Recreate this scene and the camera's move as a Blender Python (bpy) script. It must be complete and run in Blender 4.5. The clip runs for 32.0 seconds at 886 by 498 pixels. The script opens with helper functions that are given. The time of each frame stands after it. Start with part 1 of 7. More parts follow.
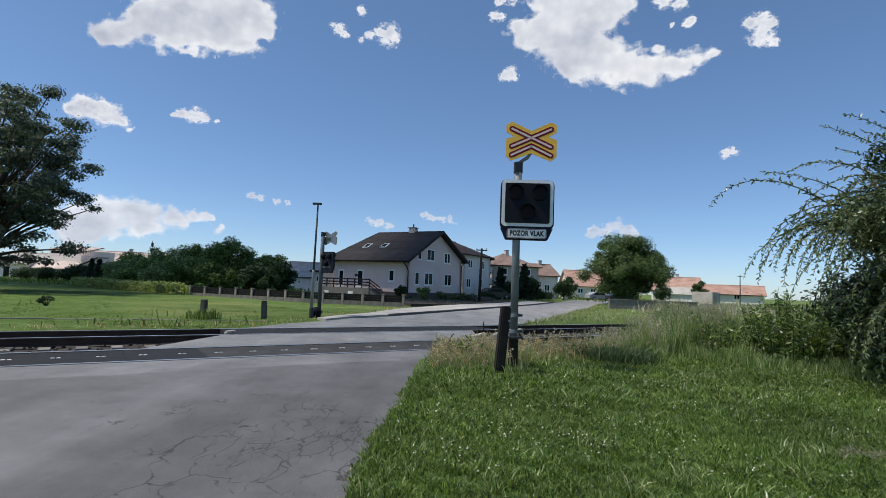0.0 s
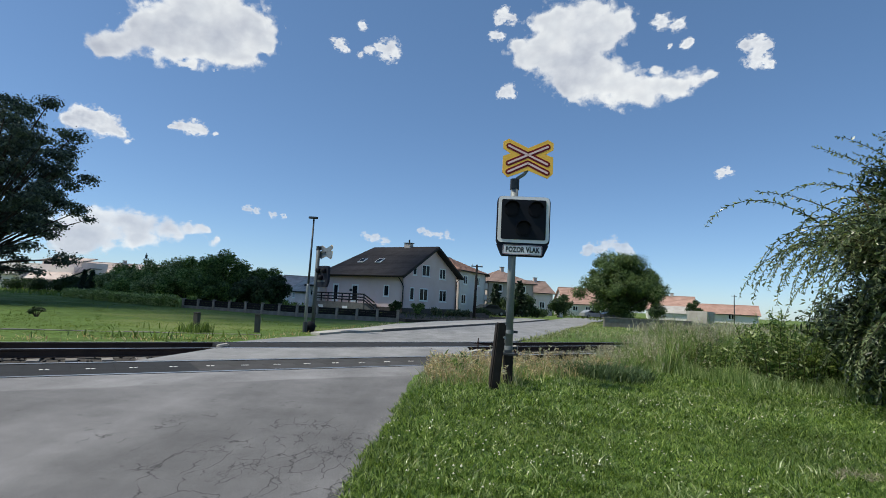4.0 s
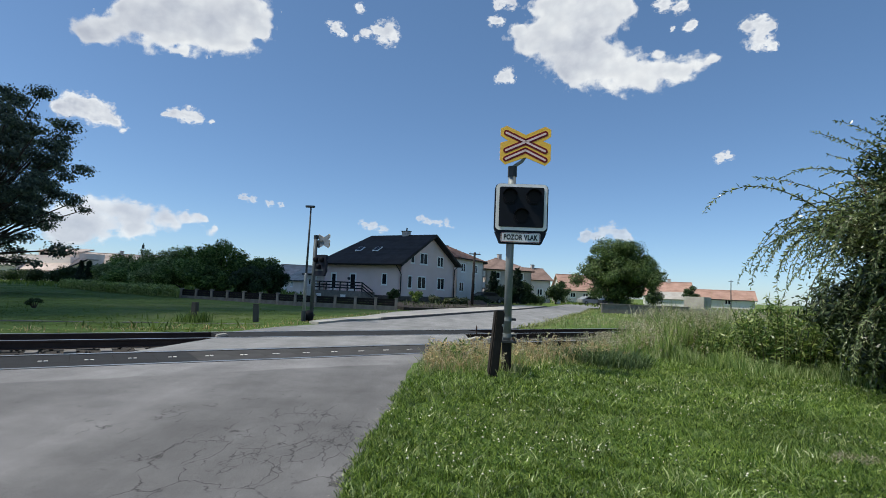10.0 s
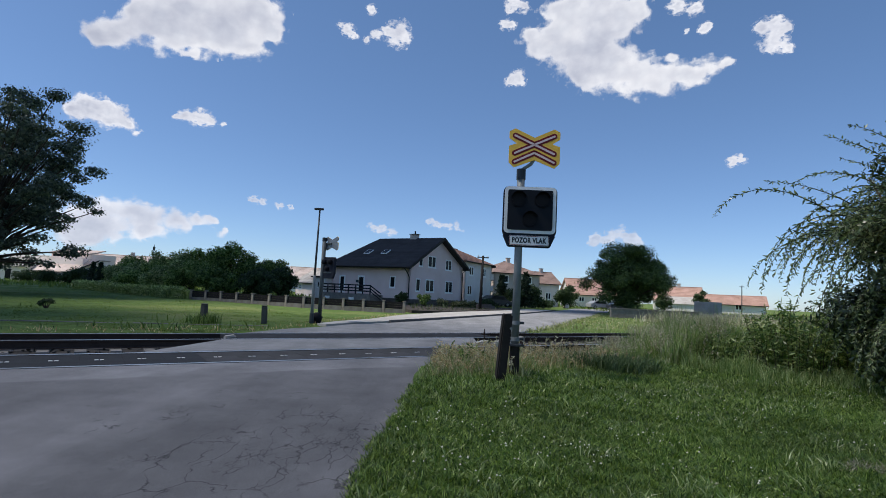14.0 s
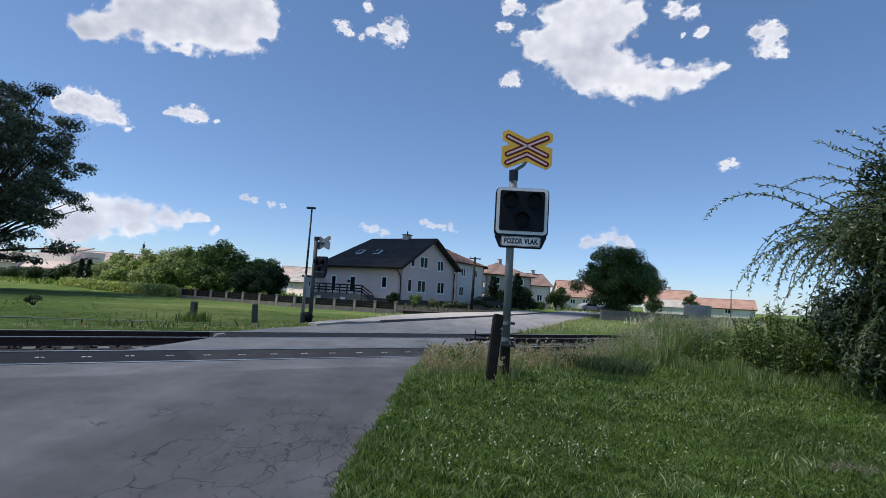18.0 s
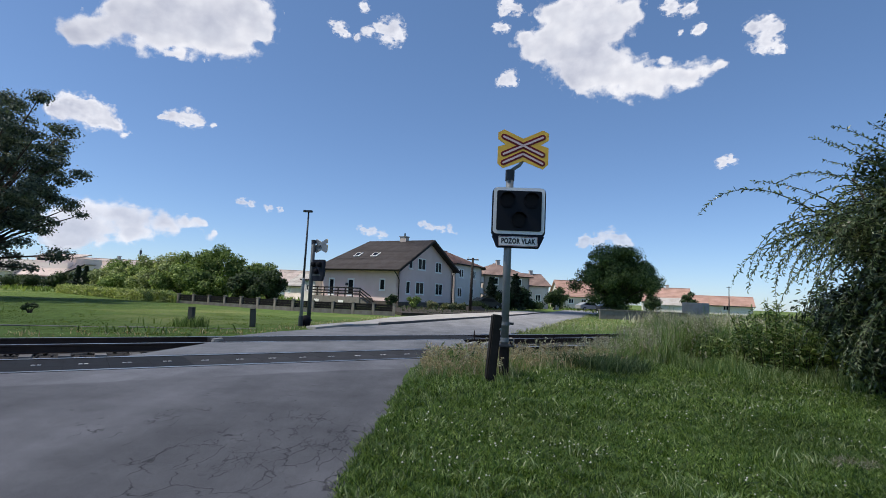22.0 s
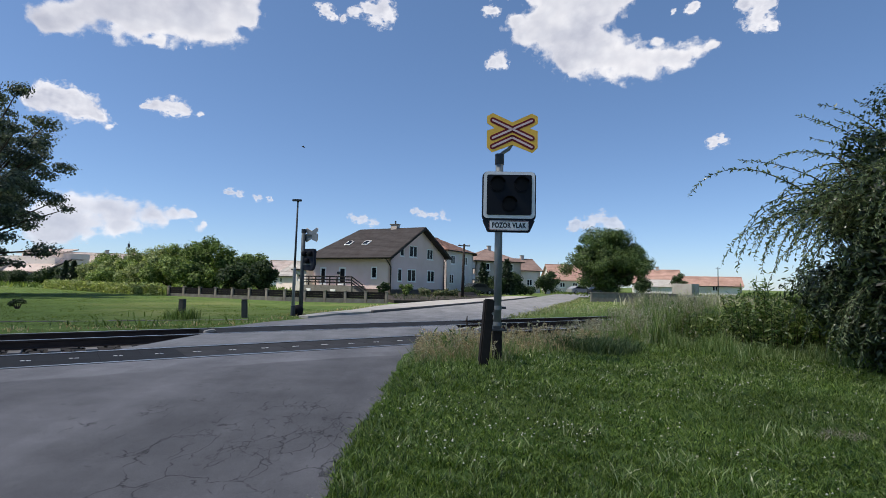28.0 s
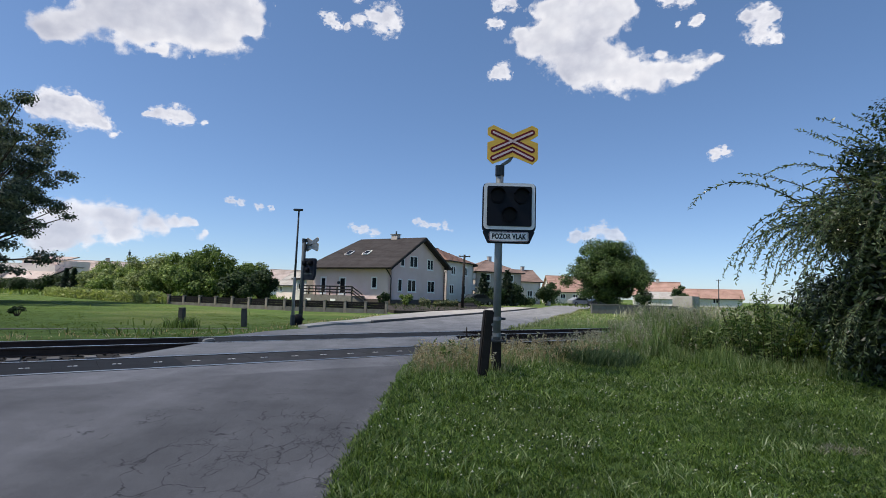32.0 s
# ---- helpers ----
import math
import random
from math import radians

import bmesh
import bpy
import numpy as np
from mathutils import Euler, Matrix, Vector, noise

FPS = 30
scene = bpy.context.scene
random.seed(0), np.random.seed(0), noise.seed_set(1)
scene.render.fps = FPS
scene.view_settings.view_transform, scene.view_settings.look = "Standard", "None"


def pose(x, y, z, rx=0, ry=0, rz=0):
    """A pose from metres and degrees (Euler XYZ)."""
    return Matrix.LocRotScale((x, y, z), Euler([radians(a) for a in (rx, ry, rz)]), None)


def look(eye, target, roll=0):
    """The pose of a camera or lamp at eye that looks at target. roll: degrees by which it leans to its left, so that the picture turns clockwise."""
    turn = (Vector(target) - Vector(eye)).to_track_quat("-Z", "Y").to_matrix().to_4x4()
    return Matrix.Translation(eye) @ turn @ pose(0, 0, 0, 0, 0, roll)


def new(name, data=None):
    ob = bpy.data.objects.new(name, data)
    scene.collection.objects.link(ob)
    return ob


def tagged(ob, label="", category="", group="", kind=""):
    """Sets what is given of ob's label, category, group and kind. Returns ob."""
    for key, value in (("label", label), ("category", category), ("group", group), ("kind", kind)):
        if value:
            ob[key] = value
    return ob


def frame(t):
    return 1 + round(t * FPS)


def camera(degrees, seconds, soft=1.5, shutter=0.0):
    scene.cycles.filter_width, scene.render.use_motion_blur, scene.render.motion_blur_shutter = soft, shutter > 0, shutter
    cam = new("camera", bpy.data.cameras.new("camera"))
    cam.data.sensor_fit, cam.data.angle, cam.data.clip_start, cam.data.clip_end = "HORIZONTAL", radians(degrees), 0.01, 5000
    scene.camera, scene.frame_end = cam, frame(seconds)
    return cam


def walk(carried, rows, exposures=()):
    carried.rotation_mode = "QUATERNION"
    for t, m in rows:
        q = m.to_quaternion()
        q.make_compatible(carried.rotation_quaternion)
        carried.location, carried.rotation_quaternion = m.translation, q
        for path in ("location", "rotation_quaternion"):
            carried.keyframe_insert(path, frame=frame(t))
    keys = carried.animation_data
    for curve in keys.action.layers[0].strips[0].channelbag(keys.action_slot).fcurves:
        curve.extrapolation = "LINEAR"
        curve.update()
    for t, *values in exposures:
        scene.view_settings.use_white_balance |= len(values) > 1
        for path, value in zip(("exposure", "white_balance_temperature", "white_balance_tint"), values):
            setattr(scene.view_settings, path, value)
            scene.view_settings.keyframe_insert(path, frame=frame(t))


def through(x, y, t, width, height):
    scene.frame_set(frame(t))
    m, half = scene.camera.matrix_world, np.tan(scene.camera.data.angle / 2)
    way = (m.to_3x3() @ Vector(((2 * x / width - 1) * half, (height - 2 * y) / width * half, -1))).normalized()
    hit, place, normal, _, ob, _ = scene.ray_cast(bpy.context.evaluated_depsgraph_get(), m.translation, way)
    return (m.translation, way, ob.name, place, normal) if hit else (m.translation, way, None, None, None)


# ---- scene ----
# Plan: z = 0 is the top of the rails, y runs ahead of the camera, x to its right.
# The two tracks cross the view at TURN degrees; s runs along them, n across them.
TURN = 35.07
ALONG = Vector((math.cos(radians(TURN)), math.sin(radians(TURN)), 0))
ACROSS = Vector((-math.sin(radians(TURN)), math.cos(radians(TURN)), 0))

# ---- camera ----
cam = camera(80, 32.0, soft=0.65)
walk(cam, [
    (0.0, pose(0.004, -0.035, 1.342, 94.081, -2.186, 1.090)),
    (0.5, pose(0.009, -0.021, 1.348, 94.177, -2.063, 1.040)),
    (1.0, pose(0.016, -0.034, 1.340, 94.563, -1.967, 0.888)),
    (1.5, pose(0.006, -0.035, 1.334, 94.562, -1.983, 0.824)),
    (2.0, pose(0.007, -0.032, 1.340, 94.676, -2.334, 0.720)),
    (2.5, pose(0.003, -0.019, 1.337, 95.065, -2.925, 0.667)),
    (3.0, pose(-0.003, -0.014, 1.338, 95.351, -3.010, 0.720)),
    (3.5, pose(-0.003, -0.025, 1.334, 95.730, -2.999, 0.608)),
    (5.5, pose(-0.001, -0.021, 1.335, 95.900, -2.720, 0.345)),
    (6.0, pose(-0.003, 0.004, 1.340, 95.692, -2.821, 0.177)),
    (6.5, pose(0.005, -0.004, 1.342, 95.605, -2.731, 0.175)),
    (7.0, pose(0.003, 0.001, 1.339, 95.293, -2.858, 0.023)),
    (7.5, pose(0.006, -0.001, 1.341, 95.144, -2.783, -0.124)),
    (8.0, pose(0.011, -0.020, 1.346, 94.947, -2.534, -0.114)),
    (8.5, pose(0.001, -0.008, 1.347, 94.670, -2.536, -0.189)),
    (9.0, pose(0.000, -0.003, 1.334, 94.491, -2.484, -0.197)),
    (9.5, pose(-0.012, 0.012, 1.333, 94.488, -2.553, 0.041)),
    (10.0, pose(-0.009, -0.008, 1.342, 94.516, -2.436, 0.305)),
    (10.5, pose(-0.004, 0.002, 1.341, 94.580, -2.264, 0.204)),
    (11.0, pose(-0.004, 0.012, 1.335, 94.892, -2.465, 0.305)),
    (11.5, pose(-0.003, -0.010, 1.331, 95.226, -2.464, 0.258)),
    (12.0, pose(-0.008, 0.003, 1.324, 95.589, -2.342, 0.107)),
    (12.5, pose(-0.017, 0.008, 1.333, 95.413, -2.404, 1.191)),
    (13.0, pose(-0.014, 0.014, 1.329, 95.323, -2.610, 1.337)),
    (13.5, pose(-0.006, -0.008, 1.329, 95.204, -2.797, 1.288)),
    (14.0, pose(-0.004, 0.013, 1.333, 94.837, -2.812, 1.184)),
    (14.5, pose(-0.003, 0.018, 1.329, 94.648, -2.746, 1.011)),
    (16.5, pose(0.001, 0.006, 1.316, 95.123, -3.437, 0.808)),
    (17.0, pose(-0.001, 0.014, 1.317, 95.361, -3.604, 0.770)),
    (17.5, pose(-0.003, -0.004, 1.317, 95.260, -3.696, 0.364)),
    (18.0, pose(0.002, 0.005, 1.315, 94.987, -3.365, 0.281)),
    (18.5, pose(-0.009, -0.008, 1.314, 94.742, -2.801, 0.507)),
    (19.0, pose(0.002, 0.003, 1.315, 94.763, -2.330, 0.336)),
    (19.5, pose(-0.000, 0.004, 1.316, 94.763, -2.363, 0.348)),
    (20.0, pose(0.007, 0.005, 1.313, 94.961, -2.462, 0.216)),
    (20.5, pose(0.004, 0.022, 1.311, 95.041, -2.522, 0.367)),
    (21.0, pose(-0.001, 0.015, 1.312, 94.968, -2.519, 0.287)),
    (21.5, pose(-0.001, 0.015, 1.312, 95.061, -2.492, 0.195)),
    (22.0, pose(0.009, 0.031, 1.310, 95.161, -2.498, 0.115)),
    (22.5, pose(0.009, 0.027, 1.310, 94.935, -2.196, 0.000)),
    (23.0, pose(0.010, 0.039, 1.304, 94.501, -2.133, -0.092)),
    (23.5, pose(0.012, 0.042, 1.306, 93.974, -2.108, -0.254)),
    (24.0, pose(0.018, 0.040, 1.295, 93.814, -2.087, -0.268)),
    (24.5, pose(0.020, 0.042, 1.305, 94.148, -2.022, -0.588)),
    (25.0, pose(0.011, 0.034, 1.298, 94.052, -2.030, -0.356)),
    (25.5, pose(0.011, 0.043, 1.296, 94.191, -1.947, -0.537)),
    (27.5, pose(0.020, 0.050, 1.299, 93.785, -0.926, -0.802)),
    (28.0, pose(0.011, 0.051, 1.291, 93.765, -1.195, -0.744)),
    (28.5, pose(0.007, 0.053, 1.289, 93.802, -1.846, -0.843)),
    (29.0, pose(0.005, 0.049, 1.289, 93.905, -1.857, -0.977)),
    (29.5, pose(0.004, 0.026, 1.288, 94.204, -1.805, -1.008)),
    (30.0, pose(0.010, 0.040, 1.293, 94.141, -1.723, -1.041)),
    (30.5, pose(0.009, 0.028, 1.293, 94.375, -1.663, -1.081)),
    (31.0, pose(0.013, 0.033, 1.291, 94.755, -1.635, -1.166)),
    (31.5, pose(0.019, 0.041, 1.294, 94.795, -1.622, -0.850)),
    (32.0, pose(0.020, 0.029, 1.292, 94.900, -1.631, -0.719)),
], exposures=[(0.0, 0.0, 6550, 9), (4.0, 0.0, 6560, 6), (11.5, 0.0, 6560, 6), (13.5, 0.0, 6450, 11), (17.0, 0.06, 6470, 12), (25.0, 0.06, 6510, 12), (28.0, 0.06, 6590, 12), (32.0, 0.06, 6590, 12)])

# ---- sky, sun ----
SUN_ELEVATION, SUN_AZIMUTH = 58.5, -104.0   # azimuth from +y towards +x
_az, _el = radians(SUN_AZIMUTH), radians(SUN_ELEVATION)
TO_SUN = Vector((math.sin(_az) * math.cos(_el), math.cos(_az) * math.cos(_el), math.sin(_el)))
world = bpy.data.worlds.new("sky")
scene.world = world
world.use_nodes = True
wn = world.node_tree
sky = wn.nodes.new("ShaderNodeTexSky")
sky.sky_type, sky.sun_disc = "NISHITA", False
sky.sun_elevation, sky.sun_rotation = _el, _az
sky.altitude, sky.air_density, sky.dust_density, sky.ozone_density = 200, 0.76, 0.35, 5.2
# thin summer haze evens out the clear sky
haze = wn.nodes.new("ShaderNodeMix")
haze.data_type, haze.inputs[0].default_value, haze.inputs[7].default_value = "RGBA", 0.16, (1.12, 2.55, 4.80, 1)
wn.links.new(sky.outputs[0], haze.inputs[6])
wn.links.new(haze.outputs[2], wn.nodes["Background"].inputs[0])
wn.nodes["Background"].inputs[1].default_value = 0.139
lamp = bpy.data.lights.new("sun", "SUN")
lamp.energy, lamp.angle, lamp.color = 5.0, radians(1.2), (1.0, 0.94, 0.84)
sun = new("sun", lamp)
sun.matrix_world = look(TO_SUN * 50, (0, 0, 0))
scene.view_settings.exposure = 0.0

# ---- helpers of the scene ----
rng = np.random.default_rng(7)


def smooth(a, b, v):
    q = np.clip((np.asarray(v, float) - a) / (b - a), 0, 1)
    return q * q * (3 - 2 * q)


def across(x, y):
    return ACROSS.x * x + ACROSS.y * y


def along(x, y):
    return ALONG.x * x + ALONG.y * y


def sn(s, n, z=0.0):
    """A place from metres along and across the tracks."""
    return (ALONG.x * s + ACROSS.x * n, ALONG.y * s + ACROSS.y * n, z)


class Shape:
    """Gathers corners and faces of one mesh."""

    def __init__(self):
        self.v, self.f = [], []

    def add(self, v, f):
        k = len(self.v)
        self.v += [tuple(p) for p in v]
        self.f += [tuple(i + k for i in q) for q in f]
        return self

    def box(self, x0, y0, z0, x1, y1, z1, m=None):
        v = [Vector(p) for p in ((x0, y0, z0), (x1, y0, z0), (x1, y1, z0), (x0, y1, z0), (x0, y0, z1), (x1, y0, z1), (x1, y1, z1), (x0, y1, z1))]
        if m is not None:
            v = [m @ p for p in v]
        return self.add(v, [(0, 3, 2, 1), (4, 5, 6, 7), (0, 1, 5, 4), (1, 2, 6, 5), (2, 3, 7, 6), (3, 0, 4, 7)])

    def prism(self, outline, z0, z1, m=None):
        """Extrudes an outline (x, y), turned to the left, from z0 to z1."""
        c = len(outline)
        v = [Vector((x, y, z)) for z in (z0, z1) for x, y in outline]
        if m is not None:
            v = [m @ p for p in v]
        return self.add(v, [tuple(range(c - 1, -1, -1)), tuple(range(c, 2 * c))] + [(i, (i + 1) % c, c + (i + 1) % c, c + i) for i in range(c)])

    def tube(self, points, radii, sides=8, cap=True):
        """A round tube along points."""
        pts = [Vector(p) for p in points]
        rings = []
        for i, p in enumerate(pts):
            d = (pts[min(i + 1, len(pts) - 1)] - pts[max(i - 1, 0)]).normalized()
            u = d.orthogonal().normalized() if i == 0 else (u - d * u.dot(d)).normalized()
            w = d.cross(u)
            r = radii[i] if hasattr(radii, "__len__") else radii
            rings.append([p + (u * math.cos(a) + w * math.sin(a)) * r for a in [2 * math.pi * k / sides for k in range(sides)]])
        v = [p for ring in rings for p in ring]
        f = [(i * sides + k, i * sides + (k + 1) % sides, (i + 1) * sides + (k + 1) % sides, (i + 1) * sides + k) for i in range(len(pts) - 1) for k in range(sides)]
        if cap:
            f += [tuple(range(sides - 1, -1, -1)), tuple(range((len(pts) - 1) * sides, len(pts) * sides))]
        return self.add(v, f)

    def mesh(self, name, material, bevel=0.0, round_faces=False):
        me = bpy.data.meshes.new(name)
        me.from_pydata(self.v, [], self.f)
        if bevel:
            bm = bmesh.new()
            bm.from_mesh(me)
            bmesh.ops.bevel(bm, geom=bm.edges[:], offset=bevel, segments=2, affect="EDGES", clamp_overlap=True)
            bm.to_mesh(me)
            bm.free()
        if round_faces:
            me.polygons.foreach_set("use_smooth", [True] * len(me.polygons))
        me.materials.append(material)
        me.update()
        return me


def part(name, shape, material, parent=None, label="", bevel=0.0, round_faces=False, at=None):
    """One mesh object, under a thing or a part."""
    ob = new(name, shape if isinstance(shape, bpy.types.Mesh) else shape.mesh(name, material, bevel, round_faces))
    if at is not None:
        ob.matrix_basis = at
    ob.parent = parent
    return tagged(ob, label)


def thing(name, m, label, category, group="", kind=""):
    ob = new(name)
    ob.empty_display_size = 0.2
    ob.matrix_basis = m
    return tagged(ob, label, category, group, kind)


def sheet(name, v, f, material, attribute=None):
    """A large mesh from arrays of corners and faces of one size."""
    v, f = np.asarray(v, np.float32), np.asarray(f, np.int32)
    me = bpy.data.meshes.new(name)
    me.vertices.add(len(v)), me.loops.add(f.size), me.polygons.add(len(f))
    me.vertices.foreach_set("co", v.ravel())
    me.loops.foreach_set("vertex_index", f.ravel())
    me.polygons.foreach_set("loop_start", np.arange(0, f.size, f.shape[1], dtype=np.int32))
    if attribute is not None:
        me.attributes.new(attribute[0], "FLOAT", "POINT").data.foreach_set("value", np.asarray(attribute[1], np.float32))
    me.materials.append(material)
    me.update(calc_edges=True)
    return me


# ---- materials ----
def nodes_of(name):
    m = bpy.data.materials.new(name)
    m.use_nodes = True
    nt = m.node_tree
    return m, nt, nt.nodes["Principled BSDF"], nt.nodes["Material Output"]


def link(nt, a, b):
    nt.links.new(a, b)


def tex(nt, scale, detail=4.0, rough=0.55, space="Object", stretch=None):
    co = nt.nodes.new("ShaderNodeTexCoord")
    src = co.outputs[space]
    if stretch:
        mp = nt.nodes.new("ShaderNodeMapping")
        mp.inputs["Scale"].default_value = stretch
        link(nt, src, mp.inputs["Vector"])
        src = mp.outputs[0]
    n = nt.nodes.new("ShaderNodeTexNoise")
    n.inputs["Scale"].default_value, n.inputs["Detail"].default_value, n.inputs["Roughness"].default_value = scale, detail, rough
    link(nt, src, n.inputs["Vector"])
    return n.outputs["Fac"]


def ramp(nt, fac, stops):
    r = nt.nodes.new("ShaderNodeValToRGB")
    while len(r.color_ramp.elements) < len(stops):
        r.color_ramp.elements.new(0.5)
    for e, (p, c) in zip(r.color_ramp.elements, stops):
        e.position, e.color = p, (*c, 1) if len(c) == 3 else c
    link(nt, fac, r.inputs[0])
    return r.outputs[0]


def mix(nt, fac, a, b, kind="MIX"):
    n = nt.nodes.new("ShaderNodeMix")
    n.data_type, n.blend_type = "RGBA", kind
    for sock, val in ((n.inputs[0], fac), (n.inputs[6], a), (n.inputs[7], b)):
        if isinstance(val, (int, float)):
            sock.default_value = val
        elif isinstance(val, tuple):
            sock.default_value = (*val, 1)
        else:
            link(nt, val, sock)
    return n.outputs[2]


def bump(nt, bsdf, height, strength=0.3, distance=0.01):
    b = nt.nodes.new("ShaderNodeBump")
    b.inputs["Strength"].default_value, b.inputs["Distance"].default_value = strength, distance
    link(nt, height, b.inputs["Height"])
    link(nt, b.outputs[0], bsdf.inputs["Normal"])


def shade(c, k):
    return tuple(min(1.0, q * k) for q in c)


def surface(name, colour, rough=0.7, metal=0.0, grain=40.0, stain=1.5, spread=0.22, relief=0.25, depth=0.004, per_object=0.0, stretch=None, sheen=0.3):
    """A worn surface: grain and stains round one colour, with fine relief."""
    m, nt, b, _ = nodes_of(name)
    fine, wide = tex(nt, grain, 5, 0.6, stretch=stretch), tex(nt, stain, 4, 0.6)
    c = mix(nt, fine, shade(colour, 1 - spread), shade(colour, 1 + spread))
    c = mix(nt, ramp(nt, wide, [(0.38, (0, 0, 0)), (0.68, (1, 1, 1))]), c, mix(nt, 1.0, c, shade((1, 0.97, 0.93), 1 - spread * 1.2), "MULTIPLY"))
    if per_object:
        info = nt.nodes.new("ShaderNodeObjectInfo")
        c = mix(nt, 1.0, c, ramp(nt, info.outputs["Random"], [(0, (1 - per_object,) * 3), (1, (1.0, 1.0, 1.0))]), "MULTIPLY")
    link(nt, c, b.inputs["Base Color"])
    b.inputs["Roughness"].default_value, b.inputs["Metallic"].default_value = rough, metal
    b.inputs["Specular IOR Level"].default_value = sheen
    bump(nt, b, fine, relief, depth)
    return m


def foliage(name, dark, light, through=0.35, rough=0.5, sheen=0.4, low=0.6, patch=0.6, deep=0.7):
    """Leaves and blades: each island its own shade between dark and light; some light passes through."""
    m, nt, b, out = nodes_of(name)
    geo = nt.nodes.new("ShaderNodeNewGeometry")
    c = ramp(nt, geo.outputs["Random Per Island"], [(0.0, shade(dark, low)), (0.35, dark), (0.75, tuple((p + q) / 2 for p, q in zip(dark, light))), (1.0, light)])
    c = mix(nt, ramp(nt, tex(nt, patch, 4), [(0.36, (0, 0, 0)), (0.64, (1, 1, 1))]), shade_node(nt, c, deep), c)
    link(nt, c, b.inputs["Base Color"])
    b.inputs["Roughness"].default_value = rough
    b.inputs["Specular IOR Level"].default_value = sheen
    t = nt.nodes.new("ShaderNodeBsdfTranslucent")
    link(nt, mix(nt, 1.0, c, (1.0, 1.0, 0.55), "MULTIPLY"), t.inputs["Color"])
    mx = nt.nodes.new("ShaderNodeMixShader")
    mx.inputs[0].default_value = through
    link(nt, b.outputs[0], mx.inputs[1]), link(nt, t.outputs[0], mx.inputs[2])
    link(nt, mx.outputs[0], out.inputs["Surface"])
    return m


def shade_node(nt, c, k):
    return mix(nt, 1.0, c, (k, k, k), "MULTIPLY")


